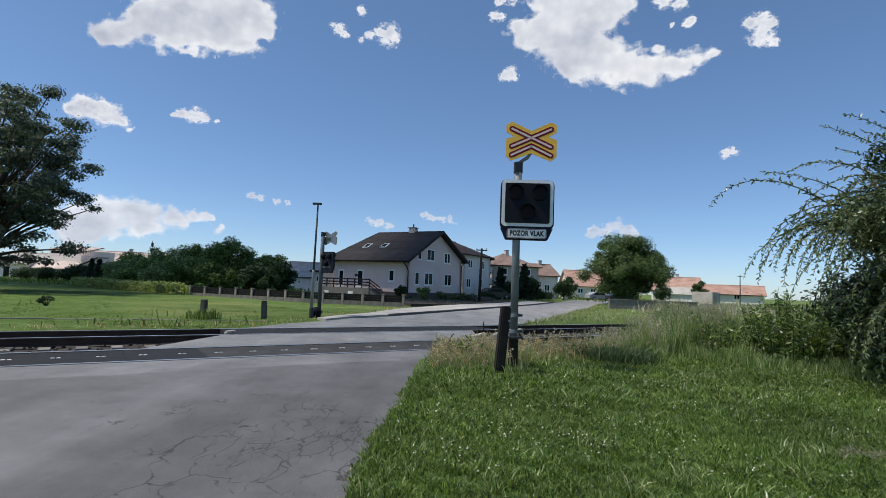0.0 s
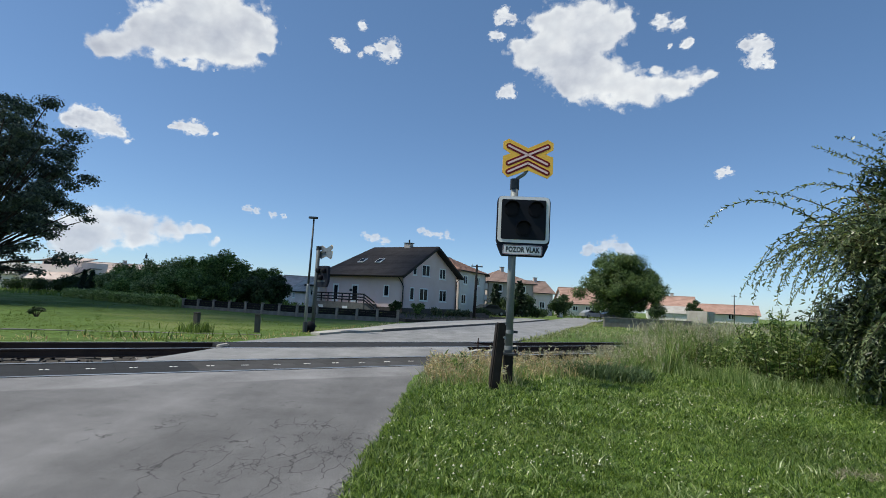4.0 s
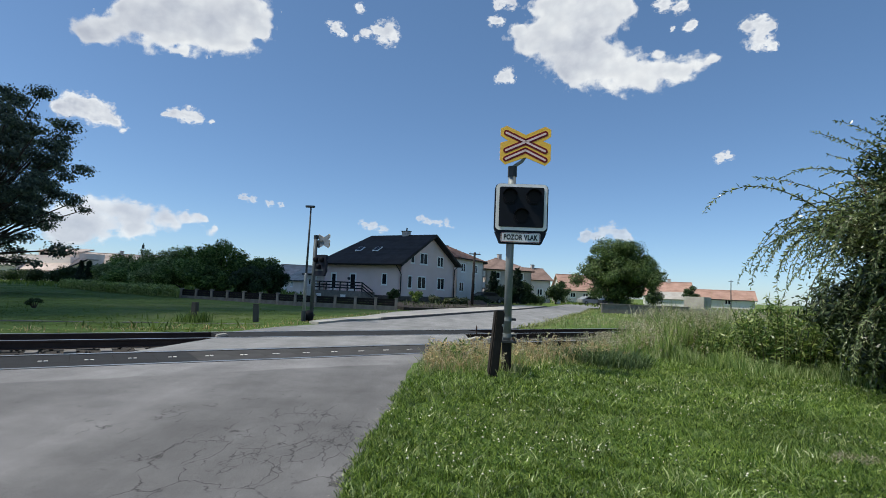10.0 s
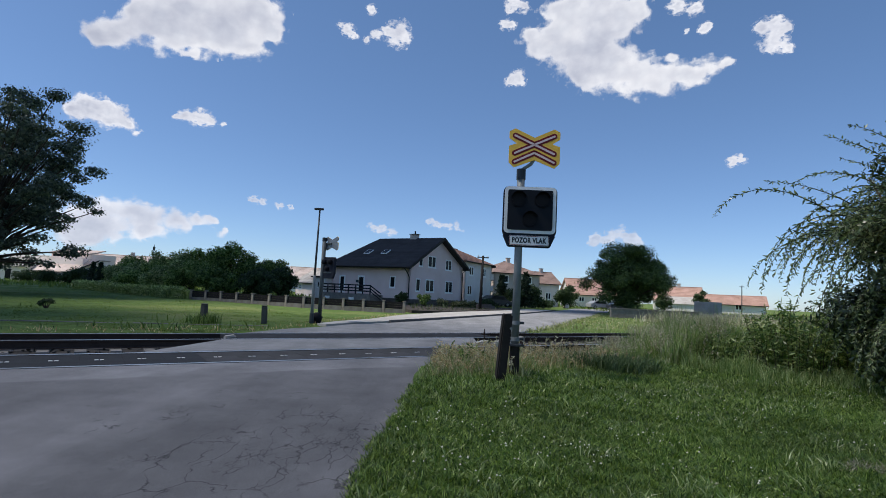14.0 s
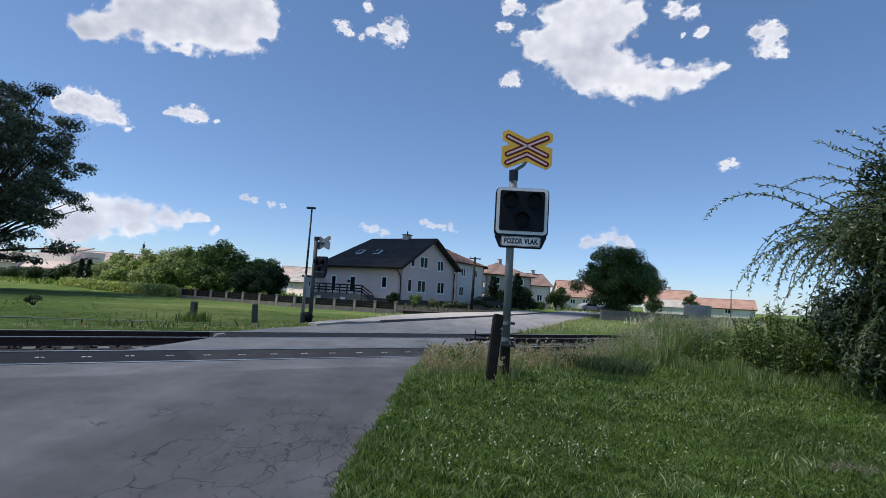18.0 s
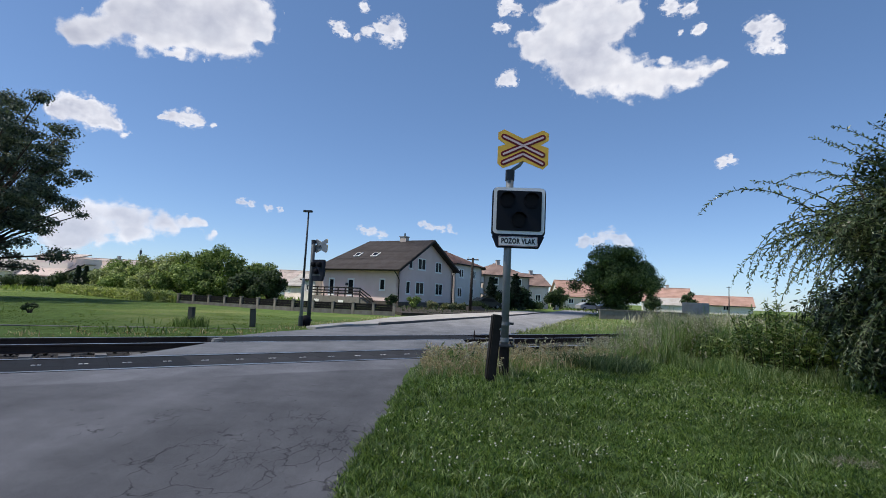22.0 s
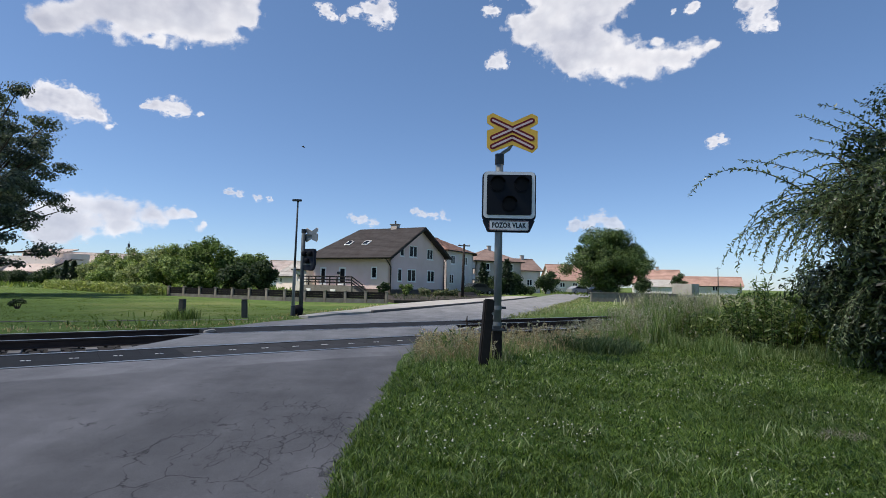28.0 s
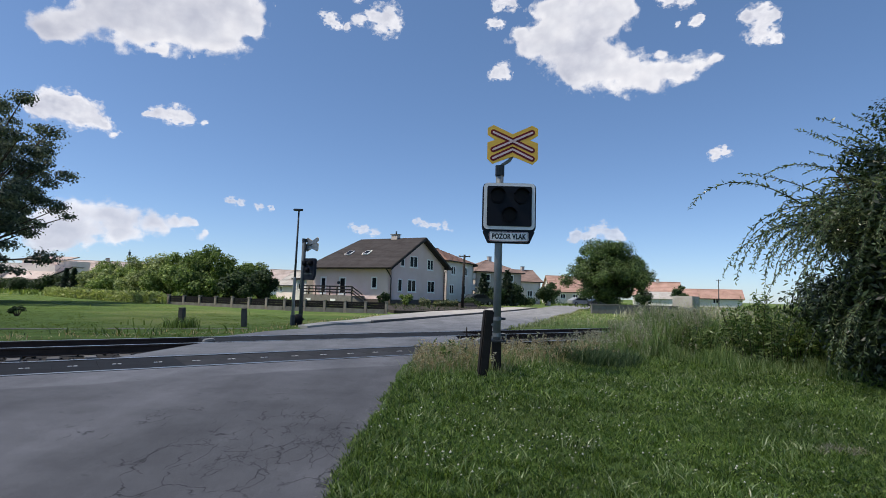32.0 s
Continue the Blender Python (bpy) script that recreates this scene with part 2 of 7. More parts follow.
def asphalt(name, colour, cracks=0.0, worn=None, lanes=False):
    """Worn asphalt: grit, wheel streaks along the road, stains, and broken cracks where the mask lets them through."""
    m, nt, b, _ = nodes_of(name)
    grit = tex(nt, 130, 3, 0.75)
    mid, wide, streak = tex(nt, 1.3, 6, 0.65), tex(nt, 0.3, 4, 0.6), tex(nt, 1.0, 4, 0.6, stretch=(1.1, 0.22, 1.0))
    c = mix(nt, ramp(nt, grit, [(0.3, (0, 0, 0)), (0.7, (1, 1, 1))]), shade(colour, 0.72), shade(colour, 1.28))
    c = mix(nt, ramp(nt, mid, [(0.32, (0, 0, 0)), (0.68, (1, 1, 1))]), shade_node(nt, c, 0.80), shade_node(nt, c, 1.14))
    c = mix(nt, ramp(nt, streak, [(0.4, (0, 0, 0)), (0.62, (1, 1, 1))]), shade_node(nt, c, 0.86), shade_node(nt, c, 1.10))
    c = mix(nt, ramp(nt, wide, [(0.42, (0, 0, 0)), (0.58, (1, 1, 1))]), shade_node(nt, c, 0.90), c)
    spots = ramp(nt, tex(nt, 7.0, 2, 0.5), [(0.70, (0, 0, 0)), (0.76, (1, 1, 1))])
    c = mix(nt, spots, c, shade_node(nt, c, 0.72))
    if lanes:
        # a pale polished wheel track, darker lanes beside it, and newer pale asphalt along the rails
        place = nt.nodes.new("ShaderNodeTexCoord")
        xyz = nt.nodes.new("ShaderNodeSeparateXYZ")
        link(nt, place.outputs["Object"], xyz.inputs[0])
        sway = nt.nodes.new("ShaderNodeMath")
        sway.operation, sway.inputs[1].default_value = "MULTIPLY_ADD", 0.9
        link(nt, tex(nt, 0.9, 5, 0.6), sway.inputs[0]), link(nt, xyz.outputs[0], sway.inputs[2])
        over = nt.nodes.new("ShaderNodeMapRange")
        over.inputs[1].default_value, over.inputs[2].default_value = -7.55, 0.45
        link(nt, sway.outputs[0], over.inputs[0])
        band = ramp(nt, over.outputs[0], [(0.0, (0.92,) * 3), (0.46, (0.88,) * 3), (0.545, (1.14,) * 3), (0.585, (1.14,) * 3), (0.66, (0.80,) * 3), (0.88, (0.82,) * 3), (0.95, (1.02,) * 3)])
        far = nt.nodes.new("ShaderNodeVectorMath")
        far.operation, far.inputs[1].default_value = "DOT_PRODUCT", ACROSS
        link(nt, place.outputs["Object"], far.inputs[0])
        wave = nt.nodes.new("ShaderNodeMath")
        wave.operation, wave.inputs[1].default_value = "MULTIPLY_ADD", 0.5
        link(nt, tex(nt, 0.7, 4, 0.5), wave.inputs[0]), link(nt, far.outputs["Value"], wave.inputs[2])
        edge = nt.nodes.new("ShaderNodeMapRange")
        edge.inputs[1].default_value, edge.inputs[2].default_value = 8.56, 8.66
        link(nt, wave.outputs[0], edge.inputs[0])
        c = mix(nt, 1.0, c, mix(nt, edge.outputs[0], band, (1.18, 1.18, 1.18)), "MULTIPLY")
    if cracks:
        co = nt.nodes.new("ShaderNodeTexCoord")
        run = nt.nodes.new("ShaderNodeMapping")
        run.inputs["Scale"].default_value = (1.6, 0.6, 1.0)
        link(nt, co.outputs["Object"], run.inputs["Vector"])
        for scale, edge, lo, where_scale in ((1.5, 0.015, 0.57, 0.9), (3.2, 0.032, 0.59, 1.9), (7.5, 0.05, 0.66, 1.5)):
            warp = nt.nodes.new("ShaderNodeTexNoise")
            warp.inputs["Scale"].default_value, warp.inputs["Detail"].default_value = scale * 1.3, 8
            link(nt, co.outputs["Object"], warp.inputs["Vector"])
            moved = nt.nodes.new("ShaderNodeMixRGB")
            moved.blend_type, moved.inputs[0].default_value = "ADD", 1.1 / scale
            link(nt, run.outputs[0], moved.inputs[1]), link(nt, warp.outputs["Color"], moved.inputs[2])
            v = nt.nodes.new("ShaderNodeTexVoronoi")
            v.feature = "DISTANCE_TO_EDGE"
            v.inputs["Scale"].default_value = scale
            link(nt, moved.outputs[0], v.inputs["Vector"])
            line = ramp(nt, v.outputs["Distance"], [(0.0, (cracks,) * 3), (edge, (0, 0, 0))])
            spot = tex(nt, where_scale, 5, 0.65)
            if worn:
                # the worst of the cracking lies round one spot
                far = nt.nodes.new("ShaderNodeVectorMath")
                far.operation, far.inputs[1].default_value = "DISTANCE", worn
                link(nt, co.outputs["Object"], far.inputs[0])
                lift = nt.nodes.new("ShaderNodeMapRange")
                lift.inputs[1].default_value, lift.inputs[2].default_value, lift.inputs[3].default_value, lift.inputs[4].default_value = 0.4, 3.2, 0.13, -0.12
                link(nt, far.outputs["Value"], lift.inputs[0])
                total = nt.nodes.new("ShaderNodeMath")
                link(nt, spot, total.inputs[0]), link(nt, lift.outputs[0], total.inputs[1])
                spot = total.outputs[0]
            where = ramp(nt, spot, [(lo, (0, 0, 0)), (lo + 0.05, (1, 1, 1))])
            c = mix(nt, mix(nt, 1.0, line, where, "MULTIPLY"), c, (0.024, 0.023, 0.023))
    link(nt, c, b.inputs["Base Color"])
    b.inputs["Roughness"].default_value = 0.85
    b.inputs["Specular IOR Level"].default_value = 0.2
    bump(nt, b, grit, 0.6, 0.005)
    return m


def ground_material(name, greens, dry, scale=0.35):
    m, nt, b, _ = nodes_of(name)
    fine, mid, wide = tex(nt, 22, 6, 0.7), tex(nt, 2.2, 4, 0.6), tex(nt, scale, 4, 0.55)
    c = mix(nt, fine, greens[0], greens[1])
    c = mix(nt, ramp(nt, mid, [(0.4, (0, 0, 0)), (0.65, (1, 1, 1))]), c, shade_node(nt, c, 0.62))
    c = mix(nt, ramp(nt, wide, [(0.5, (0, 0, 0)), (0.7, (1, 1, 1))]), c, dry)
    link(nt, c, b.inputs["Base Color"])
    b.inputs["Roughness"].default_value = 0.95
    b.inputs["Specular IOR Level"].default_value = 0.1
    bump(nt, b, fine, 0.8, 0.05)
    return m


def glossy_paint(name, colour, rough=0.35, metal=0.0):
    return surface(name, colour, rough, metal, grain=25, stain=3, spread=0.08, relief=0.05, depth=0.001)


M_GROUND = ground_material("meadow_soil", ((0.075, 0.13, 0.03), (0.15, 0.22, 0.06)), (0.21, 0.225, 0.085), 0.12)
M_ROAD = asphalt("old_asphalt", (0.180, 0.176, 0.178), 0.85, (-1.45, 4.9, 0.0), True)
M_ROAD_PALE = asphalt("pale_asphalt", (0.245, 0.244, 0.243), 0.0)
M_PAVING = surface("concrete_paving", (0.42, 0.40, 0.37), 0.85, grain=60, stain=0.8, per_object=0.15)
M_CONCRETE = surface("grey_concrete", (0.22, 0.205, 0.185), 0.88, grain=50, stain=2.5, per_object=0.15)
M_KERB = surface("kerb_stone", (0.12, 0.12, 0.12), 0.85, grain=50, stain=2)
M_PANEL_DUSTY = surface("dusty_rubber_panel", (0.072, 0.071, 0.071), 0.9, grain=70, stain=1.2, spread=0.3, per_object=0.12, sheen=0.12)
M_PANEL = surface("rubber_panel", (0.034, 0.035, 0.037), 0.85, grain=70, stain=3, per_object=0.06, sheen=0.12)
M_RAIL_TOP = surface("polished_rail_steel", (0.72, 0.72, 0.72), 0.36, 0.9, grain=60, stain=4, spread=0.12, relief=0.05)
M_RUST = surface("rusted_steel", (0.055, 0.036, 0.028), 0.85, grain=60, stain=4)
M_BALLAST = surface("dark_ballast", (0.085, 0.078, 0.07), 0.95, grain=16, stain=1.5, spread=0.45, relief=1.0, depth=0.05)
M_SLEEPER = surface("sleeper_concrete", (0.26, 0.245, 0.225), 0.9, grain=40, stain=3, per_object=0.25)
M_GALV = surface("galvanised_steel", (0.24, 0.26, 0.265), 0.55, 0.3, grain=35, stain=5, spread=0.12)
M_STEEL_DARK = surface("dark_painted_steel", (0.05, 0.055, 0.06), 0.55, 0.2, grain=40, stain=4)
M_YELLOW = glossy_paint("yellow_sign_sheeting", (0.94, 0.55, 0.085), 0.45)
M_RED = glossy_paint("red_sign_sheeting", (0.19, 0.010, 0.012), 0.45)
M_PALE = glossy_paint("white_sign_sheeting", (0.82, 0.60, 0.58), 0.45)
M_WHITE = glossy_paint("white_paint", (0.80, 0.80, 0.79), 0.45)
M_BLACK = surface("black_signal_board", (0.009, 0.011, 0.016), 0.55, sheen=0.15, spread=0.05, relief=0.02)
M_HOOD = surface("matt_black_hood", (0.009, 0.010, 0.014), 0.7, sheen=0.12)
M_LENS = surface("unlit_dark_lens", (0.009, 0.007, 0.008), 0.5, sheen=0.15, relief=0.02)
M_BLUE = surface("blue_black_paint", (0.012, 0.015, 0.026), 0.6, sheen=0.2, spread=0.08)
# darker copy of the galvanised steel, with the far post's shade in its colour
M_GALV_SHADED = surface("shaded_galvanised_steel", (0.085, 0.10, 0.108), 0.6, 0.2, grain=35, stain=5)
M_GREY_BACK = surface("grey_sign_back", (0.21, 0.24, 0.27), 0.5, 0.3, grain=30, stain=5)
M_STAKE = surface("tarred_wood", (0.028, 0.022, 0.018), 0.85, grain=30, stain=3, spread=0.4, relief=0.6, depth=0.006, stretch=(6, 6, 0.6))
M_RENDER = surface("lilac_grey_render", (0.78, 0.62, 0.58), 0.9, grain=80, stain=0.5, spread=0.06)
M_RENDER_B = surface("cream_render", (0.80, 0.74, 0.70), 0.9, grain=80, stain=0.5, spread=0.08)
M_RENDER_C = surface("grey_render", (0.50, 0.44, 0.40), 0.9, grain=80, stain=0.5, spread=0.1)
M_RENDER_W = surface("white_render", (0.78, 0.76, 0.72), 0.9, grain=80, stain=0.5, spread=0.08)
M_PLINTH = surface("dark_plinth", (0.10, 0.085, 0.075), 0.85, grain=50, stain=2)
M_ROOF_DARK = surface("dark_brown_roof_tile", (0.064, 0.058, 0.058), 0.9, grain=30, stain=1.0, spread=0.18, per_object=0.15, sheen=0.1)
M_ROOF_RED = surface("weathered_red_roof_tile", (0.25, 0.145, 0.11), 0.8, grain=30, stain=0.8, spread=0.2, per_object=0.2)
M_ROOF_BROWN = surface("brownish_roof_tile", (0.30, 0.212, 0.18), 0.8, grain=30, stain=0.7, spread=0.2, per_object=0.15)
M_ROOF_ORANGE = surface("orange_roof_tile", (0.47, 0.30, 0.24), 0.8, grain=30, stain=0.7, spread=0.2, per_object=0.15)
M_WOOD_DARK = surface("dark_stained_wood", (0.022, 0.018, 0.017), 0.7, grain=30, stain=3)
M_FRAME = glossy_paint("white_window_frame", (0.90, 0.90, 0.88), 0.45)
M_TRUNK = surface("tree_bark", (0.075, 0.055, 0.04), 0.95, grain=18, stain=2, spread=0.4, relief=1.0, depth=0.03)
M_TWIG = surface("green_brown_twig", (0.06, 0.058, 0.03), 0.8, grain=40, stain=4)
M_CAR = glossy_paint("dark_car_paint", (0.03, 0.035, 0.04), 0.2)
M_CAR_W = glossy_paint("silver_car_paint", (0.28, 0.29, 0.30), 0.2)
M_TYRE = surface("tyre_rubber", (0.02, 0.02, 0.02), 0.9)
M_BIRD = surface("dark_feathers", (0.02, 0.02, 0.024), 0.8)
M_FLOWER = surface("white_clover_petals", (0.80, 0.76, 0.60), 0.8)
M_POST_DARK = surface("dark_weathered_concrete", (0.10, 0.092, 0.08), 0.9, grain=40, stain=3, per_object=0.2)
M_FENCE = surface("black_stained_fence_board", (0.014, 0.013, 0.014), 0.75, grain=30, stain=3, sheen=0.15)
M_POST = surface("brown_concrete_post", (0.32, 0.275, 0.235), 0.9, grain=50, stain=3, per_object=0.2)
M_BEIGE = surface("beige_render", (0.84, 0.73, 0.68), 0.9, grain=80, stain=0.5, spread=0.1)
M_SOIL = surface("dark_garden_soil", (0.055, 0.045, 0.036), 0.95, grain=25, stain=1.5, spread=0.4, relief=1.0, depth=0.03)
M_STONE = surface("pale_limestone", (0.45, 0.43, 0.39), 0.9, grain=30, stain=5, per_object=0.3)

L_LAWN = foliage("lawn_grass", (0.080, 0.165, 0.024), (0.42, 0.55, 0.14), 0.45, 0.35, 0.5, 0.30)
L_TUFT = foliage("lawn_tuft_grass", (0.20, 0.32, 0.07), (0.74, 0.80, 0.44), 0.45, 0.3, 0.6, 0.6)
L_TALL = foliage("tall_grass", (0.30, 0.36, 0.17), (0.76, 0.74, 0.56), 0.5)
L_RANK = foliage("rank_grass_blade", (0.20, 0.32, 0.09), (0.66, 0.74, 0.38), 0.5)
L_PLUME = foliage("grass_seed_head", (0.50, 0.44, 0.34), (0.88, 0.84, 0.70), 0.5)
L_MEADOW = foliage("pale_meadow_grass", (0.29, 0.34, 0.15), (0.62, 0.62, 0.40), 0.5, 0.8, 0.1)
L_DRY = foliage("dry_grass", (0.56, 0.42, 0.28), (0.92, 0.78, 0.62), 0.6)
L_FIELD = foliage("field_grass", (0.155, 0.228, 0.066), (0.28, 0.35, 0.12), 0.6, 0.8, 0.08, 0.9, 0.12, 0.5)
L_CORN = foliage("tall_field_crop", (0.30, 0.38, 0.13), (0.62, 0.66, 0.34), 0.45)
L_TREE_DARK = foliage("dark_tree_leaf", (0.028, 0.055, 0.02), (0.085, 0.13, 0.045), 0.25, 0.6, 0.2)
L_TREE_WALNUT = foliage("walnut_leaf", (0.08, 0.11, 0.09), (0.20, 0.24, 0.17), 0.35, 0.55, 0.3)
L_TREE_ROUND = foliage("round_tree_leaf", (0.045, 0.090, 0.021), (0.20, 0.29, 0.085), 0.32, 0.5, 0.35)
L_TREE = foliage("tree_leaf", (0.07, 0.13, 0.03), (0.28, 0.38, 0.12), 0.4, 0.6, 0.2)
L_BUSH = foliage("hedge_leaf", (0.12, 0.20, 0.05), (0.42, 0.52, 0.19), 0.42, 0.6, 0.2)
L_BUSH_NEAR = foliage("broad_bush_leaf", (0.11, 0.21, 0.05), (0.58, 0.66, 0.28), 0.5, 0.35, 0.5)
L_BUSH_PALE = foliage("pale_hedge_leaf", (0.18, 0.25, 0.09), (0.54, 0.59, 0.30), 0.42, 0.6, 0.2)
L_WEED = foliage("dark_weed_leaf", (0.06, 0.115, 0.042), (0.22, 0.30, 0.12), 0.3)
L_SPRUCE = foliage("spruce_needle", (0.015, 0.035, 0.015), (0.05, 0.085, 0.035), 0.1)
L_WILLOW = foliage("grey_green_shrub_leaf", (0.13, 0.19, 0.08), (0.58, 0.64, 0.36), 0.5, 0.3, 0.7, 0.5)
# shrub leaf darkened to carry the shade inside the shrub
L_SHRUB_INNER = foliage("shaded_shrub_leaf", (0.032, 0.056, 0.021), (0.15, 0.205, 0.07), 0.4, 0.35, 0.6)
L_FLOWERBED = foliage("garden_flower_leaf", (0.06, 0.10, 0.03), (0.30, 0.28, 0.14), 0.3)
M_ROOF_GREY = surface("pale_weathered_roof", (0.56, 0.47, 0.43), 0.9, grain=30, stain=0.8, spread=0.2, per_object=0.15, sheen=0.1)


def glass_material():
    m, nt, b, _ = nodes_of("window_glass")
    b.inputs["Base Color"].default_value = (0.012, 0.015, 0.018, 1)
    b.inputs["Roughness"].default_value = 0.12
    b.inputs["Specular IOR Level"].default_value = 0.05
    link(nt, mix(nt, tex(nt, 2.0, 2), (0.006, 0.007, 0.009), (0.02, 0.022, 0.026)), b.inputs["Base Color"])
    return m


M_GLASS = glass_material()


def cloud_material(name, bright, dense=1.0, base=(0.97, 0.985, 1.02), fine=1.0, puffy=0.30):
    """Glowing vapour with a frayed edge: sunlit puffs, shaded grey folds and thick middle are emission colour."""
    m, nt, b, out = nodes_of(name)
    nt.nodes.remove(b)
    at = nt.nodes.new("ShaderNodeAttribute")
    at.attribute_name = "thickness"
    co = nt.nodes.new("ShaderNodeTexCoord")
    n1 = nt.nodes.new("ShaderNodeTexNoise")
    n1.inputs["Scale"].default_value, n1.inputs["Detail"].default_value, n1.inputs["Roughness"].default_value = 0.02 * fine, 8, 0.60
    link(nt, co.outputs["Object"], n1.inputs["Vector"])
    warp = nt.nodes.new("ShaderNodeMixRGB")
    warp.blend_type, warp.inputs[0].default_value = "ADD", 1.0
    big = nt.nodes.new("ShaderNodeVectorMath")
    big.operation = "SCALE"
    big.inputs[3].default_value = 60.0 / fine
    link(nt, n1.outputs["Color"], big.inputs[0])
    link(nt, co.outputs["Object"], warp.inputs[1]), link(nt, big.outputs[0], warp.inputs[2])
    puff = nt.nodes.new("ShaderNodeTexVoronoi")
    puff.feature = "SMOOTH_F1"
    puff.inputs["Scale"].default_value, puff.inputs["Smoothness"].default_value = 0.020 * fine, 0.6
    link(nt, warp.outputs[0], puff.inputs["Vector"])
    add = nt.nodes.new("ShaderNodeMath")
    add.operation = "MULTIPLY_ADD"
    add.inputs[1].default_value = 1.0
    link(nt, n1.outputs["Fac"], add.inputs[0])
    link(nt, at.outputs["Fac"], add.inputs[2])
    less = nt.nodes.new("ShaderNodeMath")
    less.operation = "MULTIPLY_ADD"
    less.inputs[1].default_value = -puffy
    link(nt, puff.outputs["Distance"], less.inputs[0]), link(nt, add.outputs[0], less.inputs[2])
    alpha = ramp(nt, less.outputs[0], [(0.48, (0, 0, 0)), (0.60, (dense * 0.22,) * 3), (0.76, (dense * 0.78,) * 3), (0.98, (dense,) * 3)])
    fold = nt.nodes.new("ShaderNodeTexNoise")
    fold.inputs["Scale"].default_value, fold.inputs["Detail"].default_value = 0.0035 * fine, 6
    link(nt, co.outputs["Object"], fold.inputs["Vector"])
    c = ramp(nt, fold.outputs["Fac"], [(0.36, (0.72, 0.74, 0.80)), (0.50, (0.90, 0.91, 0.935)), (0.62, (1.0, 1.0, 1.0))])
    c = mix(nt, 1.0, c, ramp(nt, puff.outputs["Distance"], [(0.10, (1.03, 1.03, 1.03)), (0.80, (0.92, 0.92, 0.94))]), "MULTIPLY")
    c = mix(nt, ramp(nt, at.outputs["Fac"], [(0.42, (0, 0, 0)), (0.85, (1, 1, 1))]), c, mix(nt, 1.0, c, (0.80, 0.82, 0.86), "MULTIPLY"))
    em = nt.nodes.new("ShaderNodeEmission")
    em.inputs["Strength"].default_value = bright
    link(nt, mix(nt, 1.0, c, base, "MULTIPLY"), em.inputs["Color"])
    tr = nt.nodes.new("ShaderNodeBsdfTransparent")
    mx = nt.nodes.new("ShaderNodeMixShader")
    link(nt, alpha, mx.inputs[0]), link(nt, tr.outputs[0], mx.inputs[1]), link(nt, em.outputs[0], mx.inputs[2])
    link(nt, mx.outputs[0], out.inputs["Surface"])
    return m


M_CLOUD = cloud_material("cloud_vapour", 0.91)
M_CLOUD_SMALL = cloud_material("frayed_cloud_vapour", 0.95, 0.90, fine=2.6, puffy=0.12)
M_CLOUD_WISP = cloud_material("wisp_vapour", 0.92, 0.46, fine=2.4, puffy=0.08)
M_CLOUD_THIN = cloud_material("thin_overhead_cloud_vapour", 0.75, 0.36, (0.82, 0.92, 1.0))
M_CLOUD_OVERHEAD = cloud_material("overhead_cloud_vapour", 0.72, 0.57, (0.70, 0.86, 1.05))
M_CLOUD_DEEP = cloud_material("deep_overhead_cloud_vapour", 0.66, 1.0)
M_CLOUD_LOW = cloud_material("hazy_cloud_vapour", 0.96, 0.72)

# ---- ground ----
def base_z(x, y):
    """Height of the made ground: the road climbs gently to the rails."""
    return -0.17 * (1 - smooth(2.0, 8.5, across(x, y)))


def ground_z(x, y):
    x, y = np.asarray(x, float), np.asarray(y, float)
    n, s = across(x, y), along(x, y)
    z = base_z(x, y) - 0.025
    z = z - 0.22 * smooth(8.9, 9.3, n) * (1 - smooth(15.3, 15.9, n))
    verge = smooth(-0.5, 0.6, x - (-0.55 + 0.02 * y)) * smooth(2.0, 4.0, y) * (1 - smooth(8.2, 9.0, n))
    z = z + verge * 0.10
    z = z + 0.02 * np.sin(x * 1.7 + 0.4 * y) * np.cos(y * 1.3) * verge
    far = smooth(16.0, 30.0, n)
    return z + far * (0.06 * np.sin(x * 0.21) * np.cos(y * 0.17) - 0.085)


def ladder(lo, hi, fine, growth):
    out, step, v = [0.0], fine, 0.0
    while v < hi:
        v += step
        step = min(step * growth if v > 14 else step, 400)
        out.append(v)
    return out


half = ladder(0, 3200, 0.45, 1.13)
gx = np.array([-v for v in half[:0:-1]] + half)
gy = np.array([-v for v in half[:0:-1]] + half) + 8.0
XX, YY = np.meshgrid(gx, gy)
gv = np.stack([XX, YY, ground_z(XX, YY)], -1).reshape(-1, 3)
w, h = len(gx), len(gy)
ii = (np.arange(h - 1)[:, None] * w + np.arange(w - 1)[None]).ravel()
ground = new("ground", sheet("ground", gv, np.stack([ii, ii + 1, ii + w + 1, ii + w], 1), M_GROUND))
tagged(ground, "grassy ground of green meadow and verge", "ground", kind="structure")


